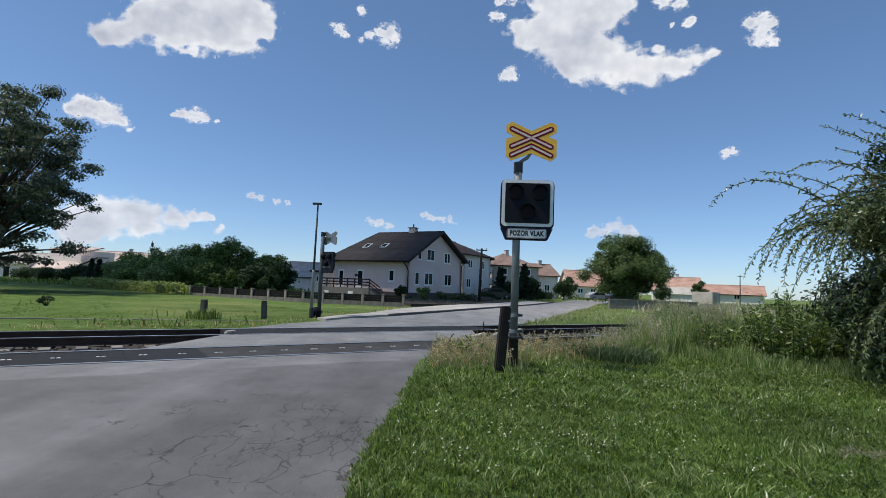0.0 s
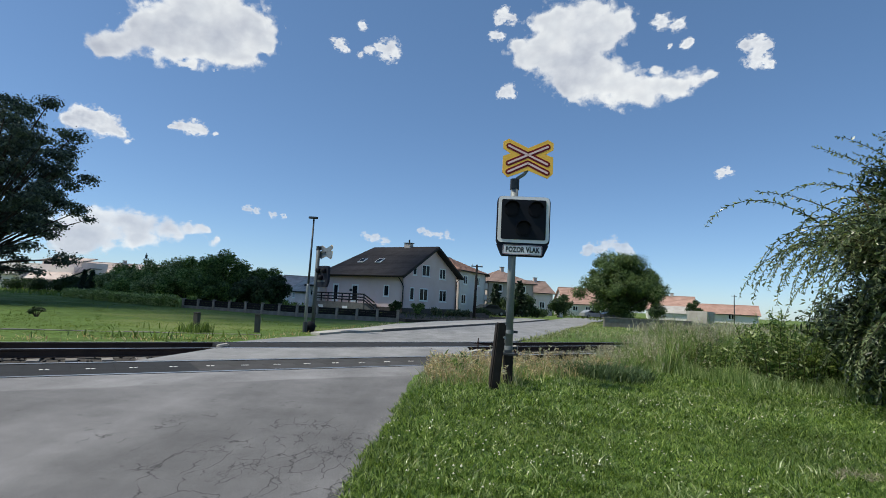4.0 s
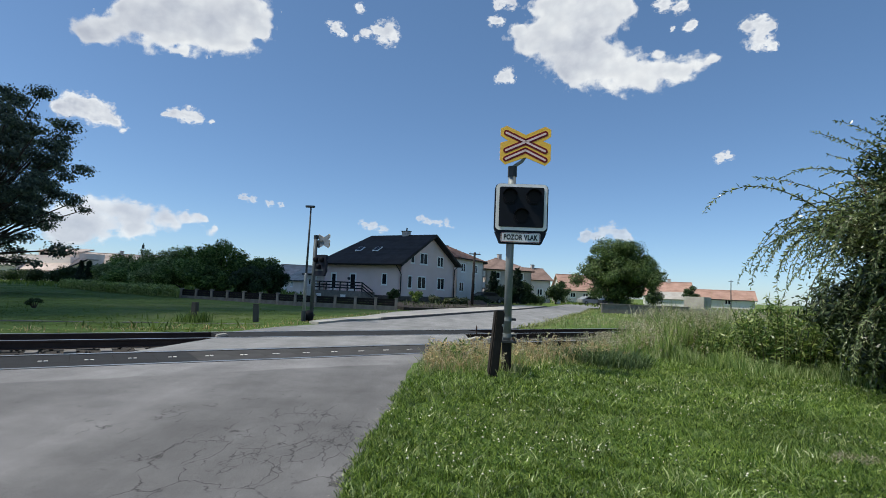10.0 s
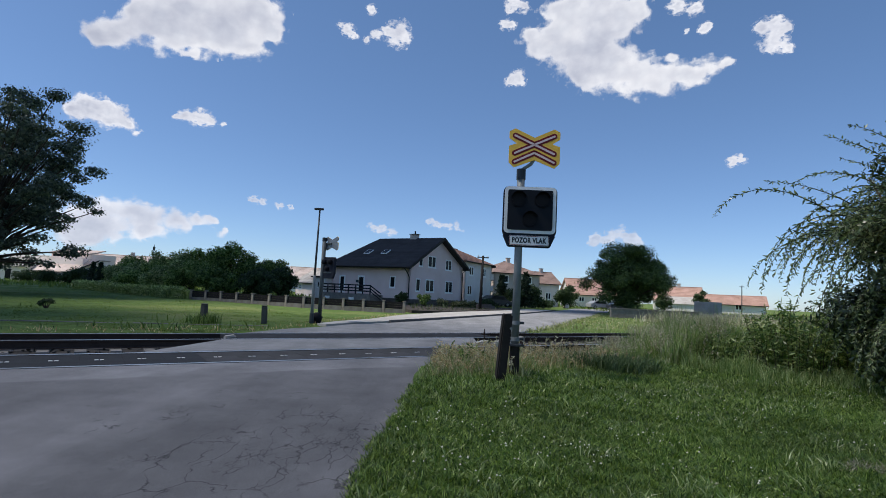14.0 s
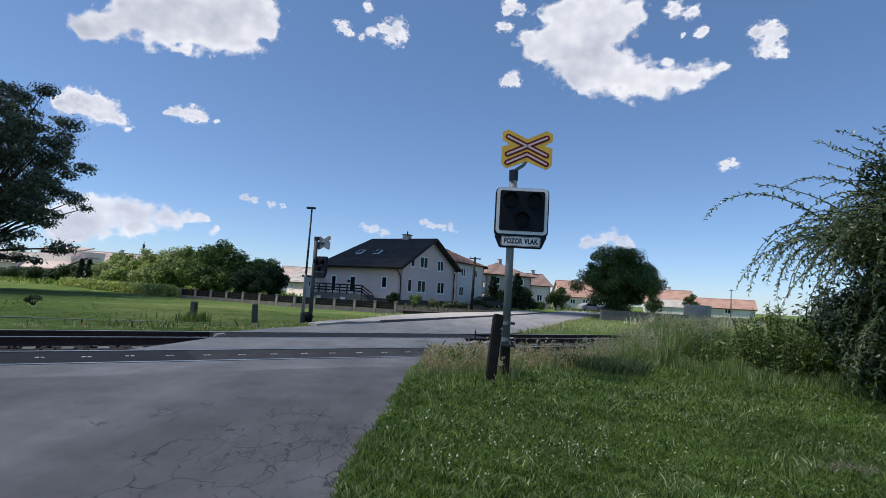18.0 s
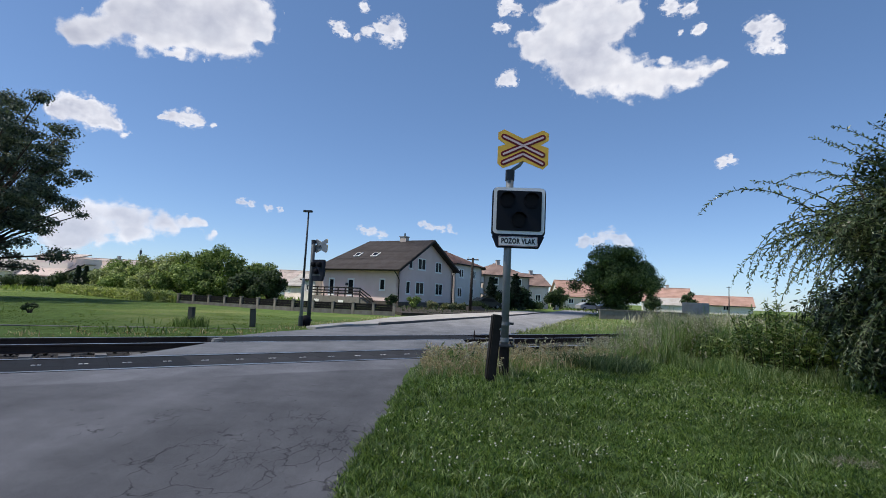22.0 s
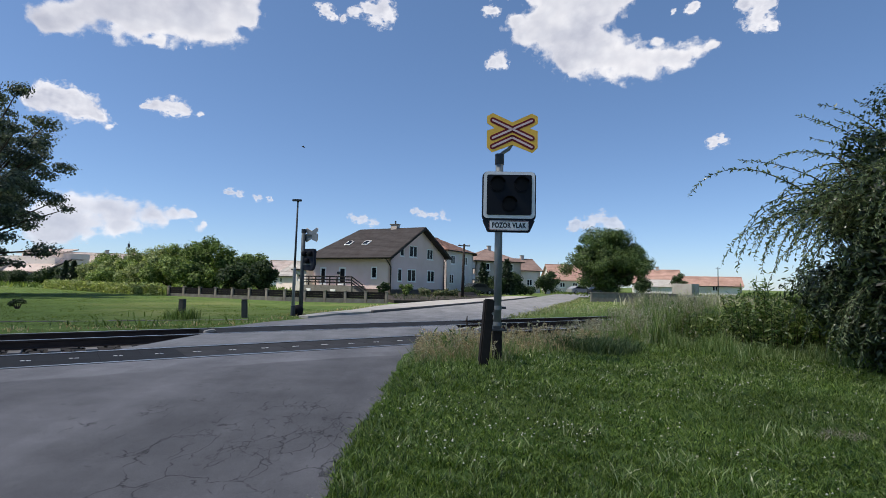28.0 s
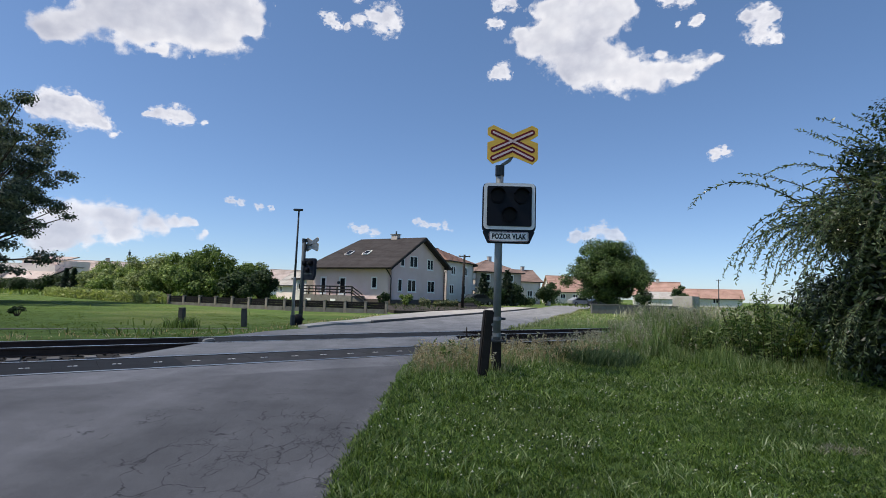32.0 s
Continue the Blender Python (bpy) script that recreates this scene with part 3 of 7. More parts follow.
def flat(name, outline, z, material, label, category, thick=0.12, tilt=True):
    """A slab of road or paving over an outline (x, y), turned to the left, cut fine enough to follow the ground."""
    bm = bmesh.new()
    vs = [bm.verts.new((x, y, 0)) for x, y in outline]
    face = bm.faces.new(vs)
    out = bmesh.ops.extrude_face_region(bm, geom=[face])
    for v in out["geom"]:
        if isinstance(v, bmesh.types.BMVert):
            v.co.z = -thick
    bmesh.ops.recalc_face_normals(bm, faces=bm.faces[:])
    if tilt:
        for n in np.arange(1.0, 9.0, 1.0):
            bmesh.ops.bisect_plane(bm, geom=bm.verts[:] + bm.edges[:] + bm.faces[:], plane_co=ACROSS * n, plane_no=ACROSS)
    for v in bm.verts:
        v.co.z += z + (float(base_z(v.co.x, v.co.y)) if tilt else 0)
    me = bpy.data.meshes.new(name)
    bm.to_mesh(me)
    bm.free()
    me.materials.append(material)
    return tagged(new(name, me), label, category, kind="structure")


A, B, C, D = 9.55, 11.05, 13.46, 14.97     # rails, metres across
near_road = [(-0.92, -8.0), (-0.74, 1.0), (-0.70, 3.6), (-0.65, 5.2), (-0.57, 6.8), (-0.47, 8.2), (-0.38, 9.4), (-0.12, 10.6), sn(6.75, A - 0.09)[:2], sn(-45, A - 0.09)[:2], (-52, -8.0)]
flat("road", near_road, 0.0, M_ROAD, "worn grey asphalt road with cracks and patches", "road")
flat("road_between_tracks", [sn(0.9, B + 0.09)[:2], sn(8.75, B + 0.09)[:2], sn(10.2, C - 0.09)[:2], sn(2.75, C - 0.09)[:2]], 0.0, M_ROAD_PALE, "pale grey asphalt between the two tracks", "road", tilt=False)
far_road = [sn(3.6, D + 0.09)[:2], sn(11.3, D + 0.09)[:2], (2.6, 20.6), (4.6, 25.0), (7.7, 34.4), (11.8, 46.0), (17.4, 63.9), (27.0, 84.0), (42.0, 104.0), (36.0, 110.0), (19.0, 84.0),
            (11.5, 60.0), (7.05, 47.1), (2.25, 34.8), (-1.09, 26.5), (-2.75, 22.2), (-3.9, 20.2), (-4.4, 18.4), (-5.2, 16.6)]
flat("road_beyond_tracks", far_road, 0.0, M_ROAD_PALE, "sunlit pale asphalt road leading into the village", "road", tilt=False)
pavement = flat("pavement", [(-2.72, 22.6), (-1.05, 26.7), (2.2, 35.0), (7.0, 47.3), (11.4, 60.2), (8.6, 61.0), (4.2, 48.4), (-0.4, 37.6), (-2.8, 29.6), (-3.75, 23.4), (-4.55, 20.8), (-4.85, 19.0), (-4.42, 18.6), (-3.92, 20.4)], 0.06, M_PAVING, "pale concrete pavement beside the road", "pavement", thick=0.3, tilt=False)
kerb = thing("kerb", Matrix(), "low dark concrete kerb along the pavement", "kerb", kind="structure")
line = [Vector((*p, 0)) for p in [(-2.72, 22.6), (-1.05, 26.7), (2.2, 35.0), (7.0, 47.3), (11.4, 60.2)]]
for a, b in zip(line, line[1:]):
    count = max(2, round((b - a).length / 1.0))
    turn = math.atan2((b - a).y, (b - a).x)
    size = (b - a).length / count
    stone = Shape().box(0.008, -0.11, -0.1, size - 0.008, 0.02, 0.10).mesh("kerb_stone", M_KERB, bevel=0.015)
    for k in range(count):
        part("kerb_stone", stone, None, kerb, at=Matrix.Translation(a + (b - a) * (k / count)) @ Matrix.Rotation(turn, 4, "Z"))


# ---- railway ----
def rail_profile():
    head, web, foot = 0.036, 0.009, 0.072
    return [(-foot, -0.172), (foot, -0.172), (foot, -0.160), (web, -0.145), (web, -0.050), (head, -0.038), (head, -0.006), (head - 0.006, 0.0), (-head + 0.006, 0.0), (-head, -0.006), (-head, -0.038), (-web, -0.050), (-web, -0.145), (-foot, -0.160)]


def rail(parent, s0, s1, n):
    """A rail: rusted web and foot, polished top."""
    stand = Matrix(((0, 0, 1, 0), (1, 0, 0, n), (0, 1, 0, 0), (0, 0, 0, 1)))
    ob = part("rail", Shape().prism(rail_profile(), s0, s1, stand), M_RUST, parent)
    part("running_surface", Shape().box(s0, n - 0.032, -0.001, s1, n + 0.032, 0.004), M_RAIL_TOP, ob, "polished bright rail top")


def track(n0, n1, label, sleepers, panels, panel_size=0.6, slots=True):
    t = thing("railway_track", Matrix.Rotation(radians(TURN), 4, "Z"), label, "railway track", "tracks over the crossing")
    for n in (n0, n1):
        rail(t, -60, 90, n)
    mid = (n0 + n1) / 2
    sleeper = Shape().prism([(-0.13, -0.36), (0.13, -0.36), (0.10, -0.19), (-0.10, -0.19)], -1.25, 1.25, Matrix(((1, 0, 0, 0), (0, 0, 1, 0), (0, 1, 0, 0), (0, 0, 0, 1)))).mesh("sleeper", M_SLEEPER)
    for k in sleepers:
        part("sleeper", sleeper, None, t, at=pose(k * 0.62, mid, random.uniform(-0.008, 0.008)))
    inner = Shape().box(0.0006, n0 + 0.085, -0.14, panel_size - 0.0006, n1 - 0.085, -0.004).mesh("crossing_panel", M_PANEL, bevel=0.0015)
    dusty = inner.copy()
    dusty.materials[0] = M_PANEL_DUSTY
    mark = Shape().box(0.20, mid - 0.065, -0.02, 0.255, mid - 0.015, 0.003).box(0.275, mid - 0.065, -0.02, 0.33, mid - 0.015, 0.003).mesh("lifting_slot", M_RENDER_W, bevel=0.003)
    for k in panels:
        p = part("crossing_panel", dusty if slots and k > 2 else inner, None, t, at=pose(k * panel_size, 0, random.uniform(-0.002, 0.002)))
        if slots:
            part("lifting_slot", mark, None, p, "pair of white lifting slots")
    return t


track(A, B, "near railway track filled with dark rubber crossing panels", range(-22, 2), range(-24, 15))
track(C, D, "far railway track with rusty rails on dark ballast", list(range(-24, 4)) + list(range(18, 48)), range(5, 19), slots=False)
bal = np.stack(np.meshgrid(np.arange(-60, 90, 0.5), np.arange(8.95, 15.9, 0.22)), -1).reshape(-1, 2)
cols = len(np.arange(-60, 90, 0.5))
bz = -0.215 + rng.normal(0, 0.012, len(bal))
bed = np.stack([ALONG.x * bal[:, 0] + ACROSS.x * bal[:, 1], ALONG.y * bal[:, 0] + ACROSS.y * bal[:, 1], bz], 1)
rows_ = len(bal) // cols
ii = (np.arange(rows_ - 1)[:, None] * cols + np.arange(cols - 1)[None]).ravel()
tagged(new("ballast_bed", sheet("ballast_bed", bed, np.stack([ii, ii + 1, ii + cols + 1, ii + cols], 1), M_BALLAST)), "dark oily bed of railway ballast", "ballast", kind="structure")


def stones(name, count, places, size, material, label):
    """Loose ballast stones in one mesh."""
    octa = np.array([(1, 0, 0), (-1, 0, 0), (0, 1, 0), (0, -1, 0), (0, 0, 1), (0, 0, -1)], float)
    tri = np.array([(0, 2, 4), (2, 1, 4), (1, 3, 4), (3, 0, 4), (2, 0, 5), (1, 2, 5), (3, 1, 5), (0, 3, 5)])
    p = places(count)
    jit = octa[None] * rng.uniform(0.6, 1.3, (len(p), 6, 1)) * rng.uniform(size * 0.6, size * 1.5, (len(p), 1, 1)) * np.array([1, 1, 0.7])
    a = rng.uniform(0, 6.3, len(p))
    ca, sa = np.cos(a)[:, None], np.sin(a)[:, None]
    v = np.stack([jit[..., 0] * ca - jit[..., 1] * sa, jit[..., 0] * sa + jit[..., 1] * ca, jit[..., 2]], -1) + p[:, None]
    f = tri[None] + (np.arange(len(p)) * 6)[:, None, None]
    return tagged(new(name, sheet(name, v.reshape(-1, 3), f.reshape(-1, 3), material)), label, "stones", kind="stuff")


def in_bed(c):
    s, n = rng.uniform(-28, 34, c), rng.uniform(9.0, 15.8, c)
    keep = ((s < 1.5) | (s > 9)) & ((n > B + 0.1) | (s > 9))
    s, n = s[keep], n[keep]
    return np.stack([ALONG.x * s + ACROSS.x * n, ALONG.y * s + ACROSS.y * n, np.full(len(s), -0.2)], 1)


stones("ballast_stones", 9000, in_bed, 0.035, M_BALLAST, "loose dark ballast stones between the rails")


def at_edge(c):
    y = rng.uniform(2.5, 10.5, c)
    x = np.interp(y, [2.5, 5.2, 8.2, 10.6], [-0.73, -0.68, -0.51, -0.28]) + rng.normal(-0.02, 0.05, c)
    return np.stack([x, y, base_z(x, y) + 0.002], 1)


stones("road_edge_gravel", 320, at_edge, 0.007, M_STONE, "pale gravel crumbs along the road edge")
block = thing("broken_kerb_stone", pose(-5.45, 13.02, 0.0, 8, -6, 50), "broken pale stone at the road edge by the rails", "stone")
part("stone", Shape().box(-0.14, -0.07, -0.1, 0.14, 0.08, 0.06), M_STONE, block, bevel=0.03)
for k, (x, y, a, lx) in enumerate([(1.35, 15.2, 62, 0.9), (0.75, 14.4, 58, 0.7), (1.9, 16.4, 40, 0.8)]):
    b = thing("loose_kerb_stone", pose(x, y, 0.02, 4 * k, -5, a), "pale broken kerb stone beside the rails", "stone", "stones by the rails")
    part("stone", Shape().box(-lx / 2, -0.09, -0.12, lx / 2, 0.09, 0.08), M_STONE, b, bevel=0.03)


# ---- grass ----
def blades(name, places, low, high, width, material, label, lean=0.45, category="grass", clumps=0.0):
    """Grass as bent blades in one mesh: places (x, y, z) each carry one blade."""
    p = np.asarray(places)
    c = len(p)
    a, b = rng.uniform(0, 2 * np.pi, c), rng.uniform(0, 2 * np.pi, c)
    hgt = rng.uniform(low, high, c)
    if clumps:
        hgt *= np.clip([0.85 + 1.1 * noise.noise((q[0] / clumps, q[1] / clumps, 3.0)) + 0.5 * noise.noise((q[0] / clumps * 4, q[1] / clumps * 4, 7.0)) for q in p], 0.25, 1.9)
    bend = hgt * rng.uniform(0.1, lean * 2, c)
    side = np.stack([np.cos(a), np.sin(a), 0 * a], 1) * (width * rng.uniform(0.6, 1.4, c) / 2)[:, None]
    tip = np.stack([np.cos(b), np.sin(b), 0 * b], 1) * bend[:, None]
    up = np.array([0, 0, 1.0])
    mid = p + up * (hgt * 0.6)[:, None] + tip * 0.35
    top = p + up * hgt[:, None] + tip
    v = np.stack([p - side, p + side, mid - side * 0.8, mid + side * 0.8, top], 1).reshape(-1, 3)
    f = np.array([(0, 1, 3), (0, 3, 2), (2, 3, 4)])[None] + (np.arange(c) * 5)[:, None, None]
    return tagged(new(name, sheet(name, v, f.reshape(-1, 3), material)), label, category, kind="stuff")


def scatter(count, x0, x1, y0, y1, keep, near=0.0):
    """Random places on the ground; with near > 0 they crowd towards small y."""
    x = rng.uniform(x0, x1, count)
    u = rng.uniform(0, 1, count)
    y = y0 + (y1 - y0) * (u ** (1 + near))
    ok = keep(x, y)
    x, y = x[ok], y[ok]
    return np.stack([x, y, ground_z(x, y) - 0.01], 1)


def verge_edge(y):
    return np.interp(y, [-8, 1.0, 3.6, 5.2, 6.8, 8.2, 9.4, 10.6], [-0.92, -0.75, -0.72, -0.68, -0.61, -0.51, -0.42, -0.28]) + 0.03 * np.sin(y * 2.3) + 0.025 * np.sin(y * 7.1) + 0.015 * np.sin(y * 17.3)


def lumpy(x, y, size, seed=0.0):
    return np.sin(x / size + seed) * np.cos(y / size * 1.3 + seed * 2) + 0.5 * np.sin(x / size * 2.3 + y / size * 1.9 + seed)


on_verge = lambda x, y: (x > verge_edge(y)) & (across(x, y) < 8.7)
lawn_zone = lambda x, y: on_verge(x, y) & (across(x, y) < 7.6 + 0.4 * lumpy(x, y, 0.8))
near_lawn = lambda x, y: lawn_zone(x, y) & (x < 0.95 * y + 0.4)
blades("lawn_grass", scatter(190000, -0.9, 7.5, 2.9, 7.0, near_lawn, 0.35), 0.025, 0.075, 0.0075, L_LAWN, "short green lawn grass with clover", 0.9, clumps=0.16)
blades("lawn_grass", scatter(120000, -0.9, 11, 6.6, 13, lawn_zone, 0.2), 0.03, 0.085, 0.013, L_LAWN, "short green lawn grass with clover", 0.9, clumps=0.25)
blades("lawn_grass", scatter(26000, -1.0, 9, -7, 2.95, lambda x, y: x > verge_edge(y)), 0.03, 0.09, 0.014, L_LAWN, "short green lawn grass with clover", 0.8, clumps=0.22)
tufty = lambda x, y: lawn_zone(x, y) & (lumpy(x, y, 0.33, 1.0) + lumpy(y, x, 0.21, 2.0) > 0.9)
blades("lawn_tufts", scatter(60000, -0.8, 11, 2.9, 12, tufty, 0.5), 0.05, 0.12, 0.0115, L_TUFT, "longer tufts of pale green grass in the lawn", 0.7)
# broad blades whose pale colour stands in for glints on the lawn
broad = lambda x, y: lawn_zone(x, y) & (lumpy(x, y, 0.12, 3.0) + 0.6 * lumpy(y, x, 0.45, 1.0) > 0.1)
blades("broad_lawn_blades", scatter(17000, -0.8, 10, 2.9, 11, broad, 0.6), 0.025, 0.065, 0.014, L_TUFT, "broad pale lawn blades, glints put into their colour", 1.1)
tall_zone = lambda x, y: on_verge(x, y) & (across(x, y) > 6.7 + 0.5 * lumpy(x, y, 0.7, 2.0))
step_zone = lambda x, y: on_verge(x, y) & (across(x, y) > 6.0 + 0.45 * lumpy(x, y, 0.6, 2.0)) & (across(x, y) < 7.4)
blades("half_grown_grass", scatter(50000, -0.5, 16, 7.0, 20, step_zone), 0.05, 0.15, 0.010, L_RANK, "half-grown grass between the lawn and the meadow", 0.6, clumps=0.4)
blades("tall_grass", scatter(120000, -0.5, 22, 7.0, 24, tall_zone), 0.08, 0.28, 0.010, L_TALL, "tall unmown meadow grass by the tracks", 0.45, clumps=0.45)
dry_zone = lambda x, y: (x > verge_edge(y) + 0.1) & (across(x, y) > 6.7) & (across(x, y) < 9.2) & (along(x, y) < 8.6 + 0.8 * lumpy(x, y, 0.6, 5.0))
rank_zone = lambda x, y: (across(x, y) > 7.0 + 0.3 * lumpy(x, y, 0.7, 1.5)) & (across(x, y) < 9.1) & (x > 4.3 + 0.5 * lumpy(x, y, 0.5, 2.5))
blades("rank_grass", scatter(30000, 2.8, 24, 10.0, 26, lambda x, y: rank_zone(x, y) & (x > 7.0)), 0.35, 0.85, 0.010, L_RANK, "rank waist-high grass along the near track", 0.3, clumps=0.7)
RISE = [(3.5, 4.8, 0.12, 0.36, 8000), (4.5, 5.8, 0.24, 0.66, 11000), (5.5, 7.4, 0.40, 0.98, 15000)]
rising = lambda x0, x1: lambda x, y: (across(x, y) > 7.1 + 0.3 * lumpy(x, y, 0.4, 1.5)) & (across(x, y) < 9.0) & (x + 0.25 * lumpy(x, y, 0.3, 2.5) > x0) & (x < x1)
for x0, x1, h0, h1, count in RISE:
    blades("rank_grass", scatter(count * 3, x0 - 0.5, x1, 10.0, 17, rising(x0, x1)), h0, h1, 0.011, L_RANK, "rank grass rising towards the weeds", 0.32, clumps=0.5)
weed_foot = lambda x, y: (np.hypot(x - 7.6, (y - 11.7) * 1.2) < 2.6 + 0.5 * lumpy(x, y, 0.4)) & (x < 9.4)
blades("rank_grass", scatter(16000, 4.8, 9.6, 9.2, 14, weed_foot), 0.08, 0.28, 0.011, L_RANK, "tall grass among the leafy weeds", 0.35, clumps=0.6)
worn = lambda x, y: np.hypot(x - 3.88, (y - 5.08) * 1.5) < 0.24 * (1 + 0.4 * lumpy(x, y, 0.12))
blades("worn_lawn_patch", scatter(3000, 3.3, 4.5, 4.5, 5.7, worn), 0.03, 0.07, 0.010, L_PLUME, "straw-coloured worn patch in the lawn", 1.3)
blades("dry_grass", scatter(18000, -0.5, 8, 8.4, 16, dry_zone), 0.07, 0.30, 0.009, L_DRY, "dry straw-coloured grass round the signal post", 0.45, clumps=0.3)
blades("rank_grass", scatter(17000, -0.5, 5, 8.4, 14, dry_zone), 0.06, 0.25, 0.010, L_RANK, "green grass growing through the dry grass", 0.5, clumps=0.35)
rail_side = lambda x, y: (across(x, y) > 9.0) & (across(x, y) < 13.2) & (along(x, y) > 10.2 + 0.6 * lumpy(x, y, 0.7))
blades("trackside_grass", scatter(9000, 1, 24, 13, 32, rail_side), 0.10, 0.38, 0.010, L_TALL, "tall grass growing over the near track", 0.35)
beyond = lambda x, y: (across(x, y) > 15.6) & (x > np.interp(y, [18, 25, 34, 46, 64, 90], [1.8, 4.9, 8.0, 12.1, 17.7, 30])) & (y < 90)
near_rail = lambda x, y: beyond(x, y) & (across(x, y) < 18.6 + 0.6 * lumpy(x, y, 1.1))
blades("far_verge_grass", scatter(20000, 1.5, 40, 16, 45, near_rail), 0.08, 0.30, 0.018, L_MEADOW, "pale seeding grass along the far track", 0.3)
blades("mown_verge", scatter(80000, 1.5, 80, 19, 75, lambda x, y: beyond(x, y) & (across(x, y) > 17.5), 0.4), 0.03, 0.13, 0.05, L_MEADOW, "short sunlit grass beside the village road", 0.8)
far_edge = lambda x, y: np.abs(x - 0.18 - np.interp(y, [18, 20.6, 25, 34.4, 46, 63.9], [1.5, 2.6, 4.6, 7.7, 11.8, 17.4])) < 0.32
blades("far_verge_grass", scatter(70000, 1, 18, 18.5, 63, far_edge), 0.05, 0.22, 0.03, L_MEADOW, "ragged dry grass hanging over the far road edge", 0.7)
blades("seeding_meadow", scatter(9000, 14, 42, 34, 56, lambda x, y: beyond(x, y) & (x > 0.52 * y - 7 + 2 * lumpy(x, y, 1.5)) & (y > 40)), 0.5, 1.0, 0.04, L_PLUME, "tall pale seeding grass before the low wall", 0.3, clumps=2.0)
blades("rough_meadow", scatter(16000, 16, 90, 30, 90, lambda x, y: beyond(x, y) & (x > 14 + 0.25 * y + 3 * lumpy(x, y, 3.0)), 0.3), 0.25, 0.75, 0.05, L_MEADOW, "tall pale meadow grass", 0.3)
field_zone = lambda x, y: (across(x, y) > 15.7) & (x < np.interp(y, [14, 18, 23, 30, 60], [-6.4, -4.9, -4.2, -3.4, 0])) & (y - 39.7 < (-(x + 20.3)) * 1.0 + 0)
blades("field_grass", scatter(150000, -70, -3.5, 14, 62, field_zone, 0.5), 0.02, 0.05, 0.025, L_FIELD, "bright green mown field grass", 1.2, clumps=1.6)
blades("field_tufts", scatter(5000, -60, -3.5, 14, 40, lambda x, y: field_zone(x, y) & ((lumpy(x, y, 2.3, 3.0) + lumpy(y, x, 0.9, 1.0) > 1.5) | (across(x, y) < 17.2)), 0.5), 0.08, 0.30, 0.04, L_FIELD, "rough tufts at the edge of the field")
shoulder = lambda x, y: (across(x, y) > 15.5) & (across(x, y) < 17.0 + 0.5 * lumpy(x, y, 0.6)) & (x < np.interp(y, [14, 18, 23, 30, 60], [-6.2, -4.7, -4.0, -3.2, 0])) | (np.abs(x + 0.5 - np.interp(y, [14, 18, 23, 30, 60], [-6.4, -4.9, -4.2, -3.4, 0])) < 0.45 + 0.3 * lumpy(x, y, 0.4)) & (y < 34) & (across(x, y) > 15.7)
blades("dry_field_edge", scatter(60000, -45, -2.5, 2, 34, lambda x, y: shoulder(x, y) & (lumpy(x, y, 0.45, 2.0) > -0.5)), 0.03, 0.13, 0.022, L_DRY, "dry brownish grass along the edge of the field", 0.8, clumps=0.5)
far_rough = scatter(16000, -120, 120, 60, 140, lambda x, y: (np.abs(x) > 20), 0.3)
blades("distant_grass", far_rough, 0.2, 0.6, 0.16, L_FIELD, "distant rough grass")


edge_zone = lambda x, y: (x > verge_edge(y) - 0.02 + 0.02 * lumpy(x, y, 0.07)) & (x < verge_edge(y) + 0.30)
blades("edge_grass", scatter(46000, -1.2, 0.6, 2.0, 11.2, edge_zone, 0.4), 0.03, 0.09, 0.009, L_LAWN, "ragged grass hanging over the road edge", 0.7)


def plumes(name, places, low, high, material, label):
    """Stems with loose seed heads, in one mesh."""
    p = np.asarray(places)
    c, seeds = len(p), 13
    hgt = rng.uniform(low, high, c)
    lean = rng.normal(0, 0.16, (c, 2)) * hgt[:, None]
    top = p + np.stack([lean[:, 0], lean[:, 1], hgt], 1)
    q = rng.uniform(0.72, 1.0, (c, seeds))[..., None]
    heads = (p[:, None] * (1 - q) + top[:, None] * q + rng.normal(0, 0.010, (c, seeds, 3))).reshape(-1, 3)
    v1, f1 = leaves(heads, 0.032, rng, -0.4, 1.2)
    side = np.stack([np.full(c, 0.0025), np.zeros(c), np.zeros(c)], 1)
    v2 = np.stack([p - side, p + side, top + side * 0.6, top - side * 0.6], 1).reshape(-1, 3)
    f2 = np.arange(c * 4).reshape(-1, 4) + len(v1)
    return tagged(new(name, sheet(name, np.concatenate([v1, v2]), np.concatenate([f1, f2]), material)), label, "grass", kind="stuff")


def flowers(places):
    octa = np.array([(1, 0, 0), (0, 1, 0), (-1, 0, 0), (0, -1, 0), (0, 0, 1), (0, 0, -0.6)], float)
    tri = np.array([(0, 1, 4), (1, 2, 4), (2, 3, 4), (3, 0, 4), (1, 0, 5), (2, 1, 5), (3, 2, 5), (0, 3, 5)])
    p = places + np.array([0, 0, 0.075]) + np.stack([0 * places[:, 0], 0 * places[:, 0], rng.uniform(-0.03, 0.05, len(places))], 1)
    v = octa[None] * rng.uniform(0.006, 0.012, (len(p), 1, 1)) + p[:, None]
    f = tri[None] + (np.arange(len(p)) * 6)[:, None, None]
    return tagged(new("clover_flowers", sheet("clover_flowers", v.reshape(-1, 3), f.reshape(-1, 3), M_FLOWER)), "small white clover heads in the lawn", "flowers", kind="stuff")


clover_zone = lambda x, y: lawn_zone(x, y) & (lumpy(x, y, 0.9, 4.0) > -0.1)
flowers(scatter(2600, -0.6, 9, 2.6, 10, lambda x, y: clover_zone(x, y) & (lumpy(x, y, 0.35, 2.0) > -0.2), 0.4))


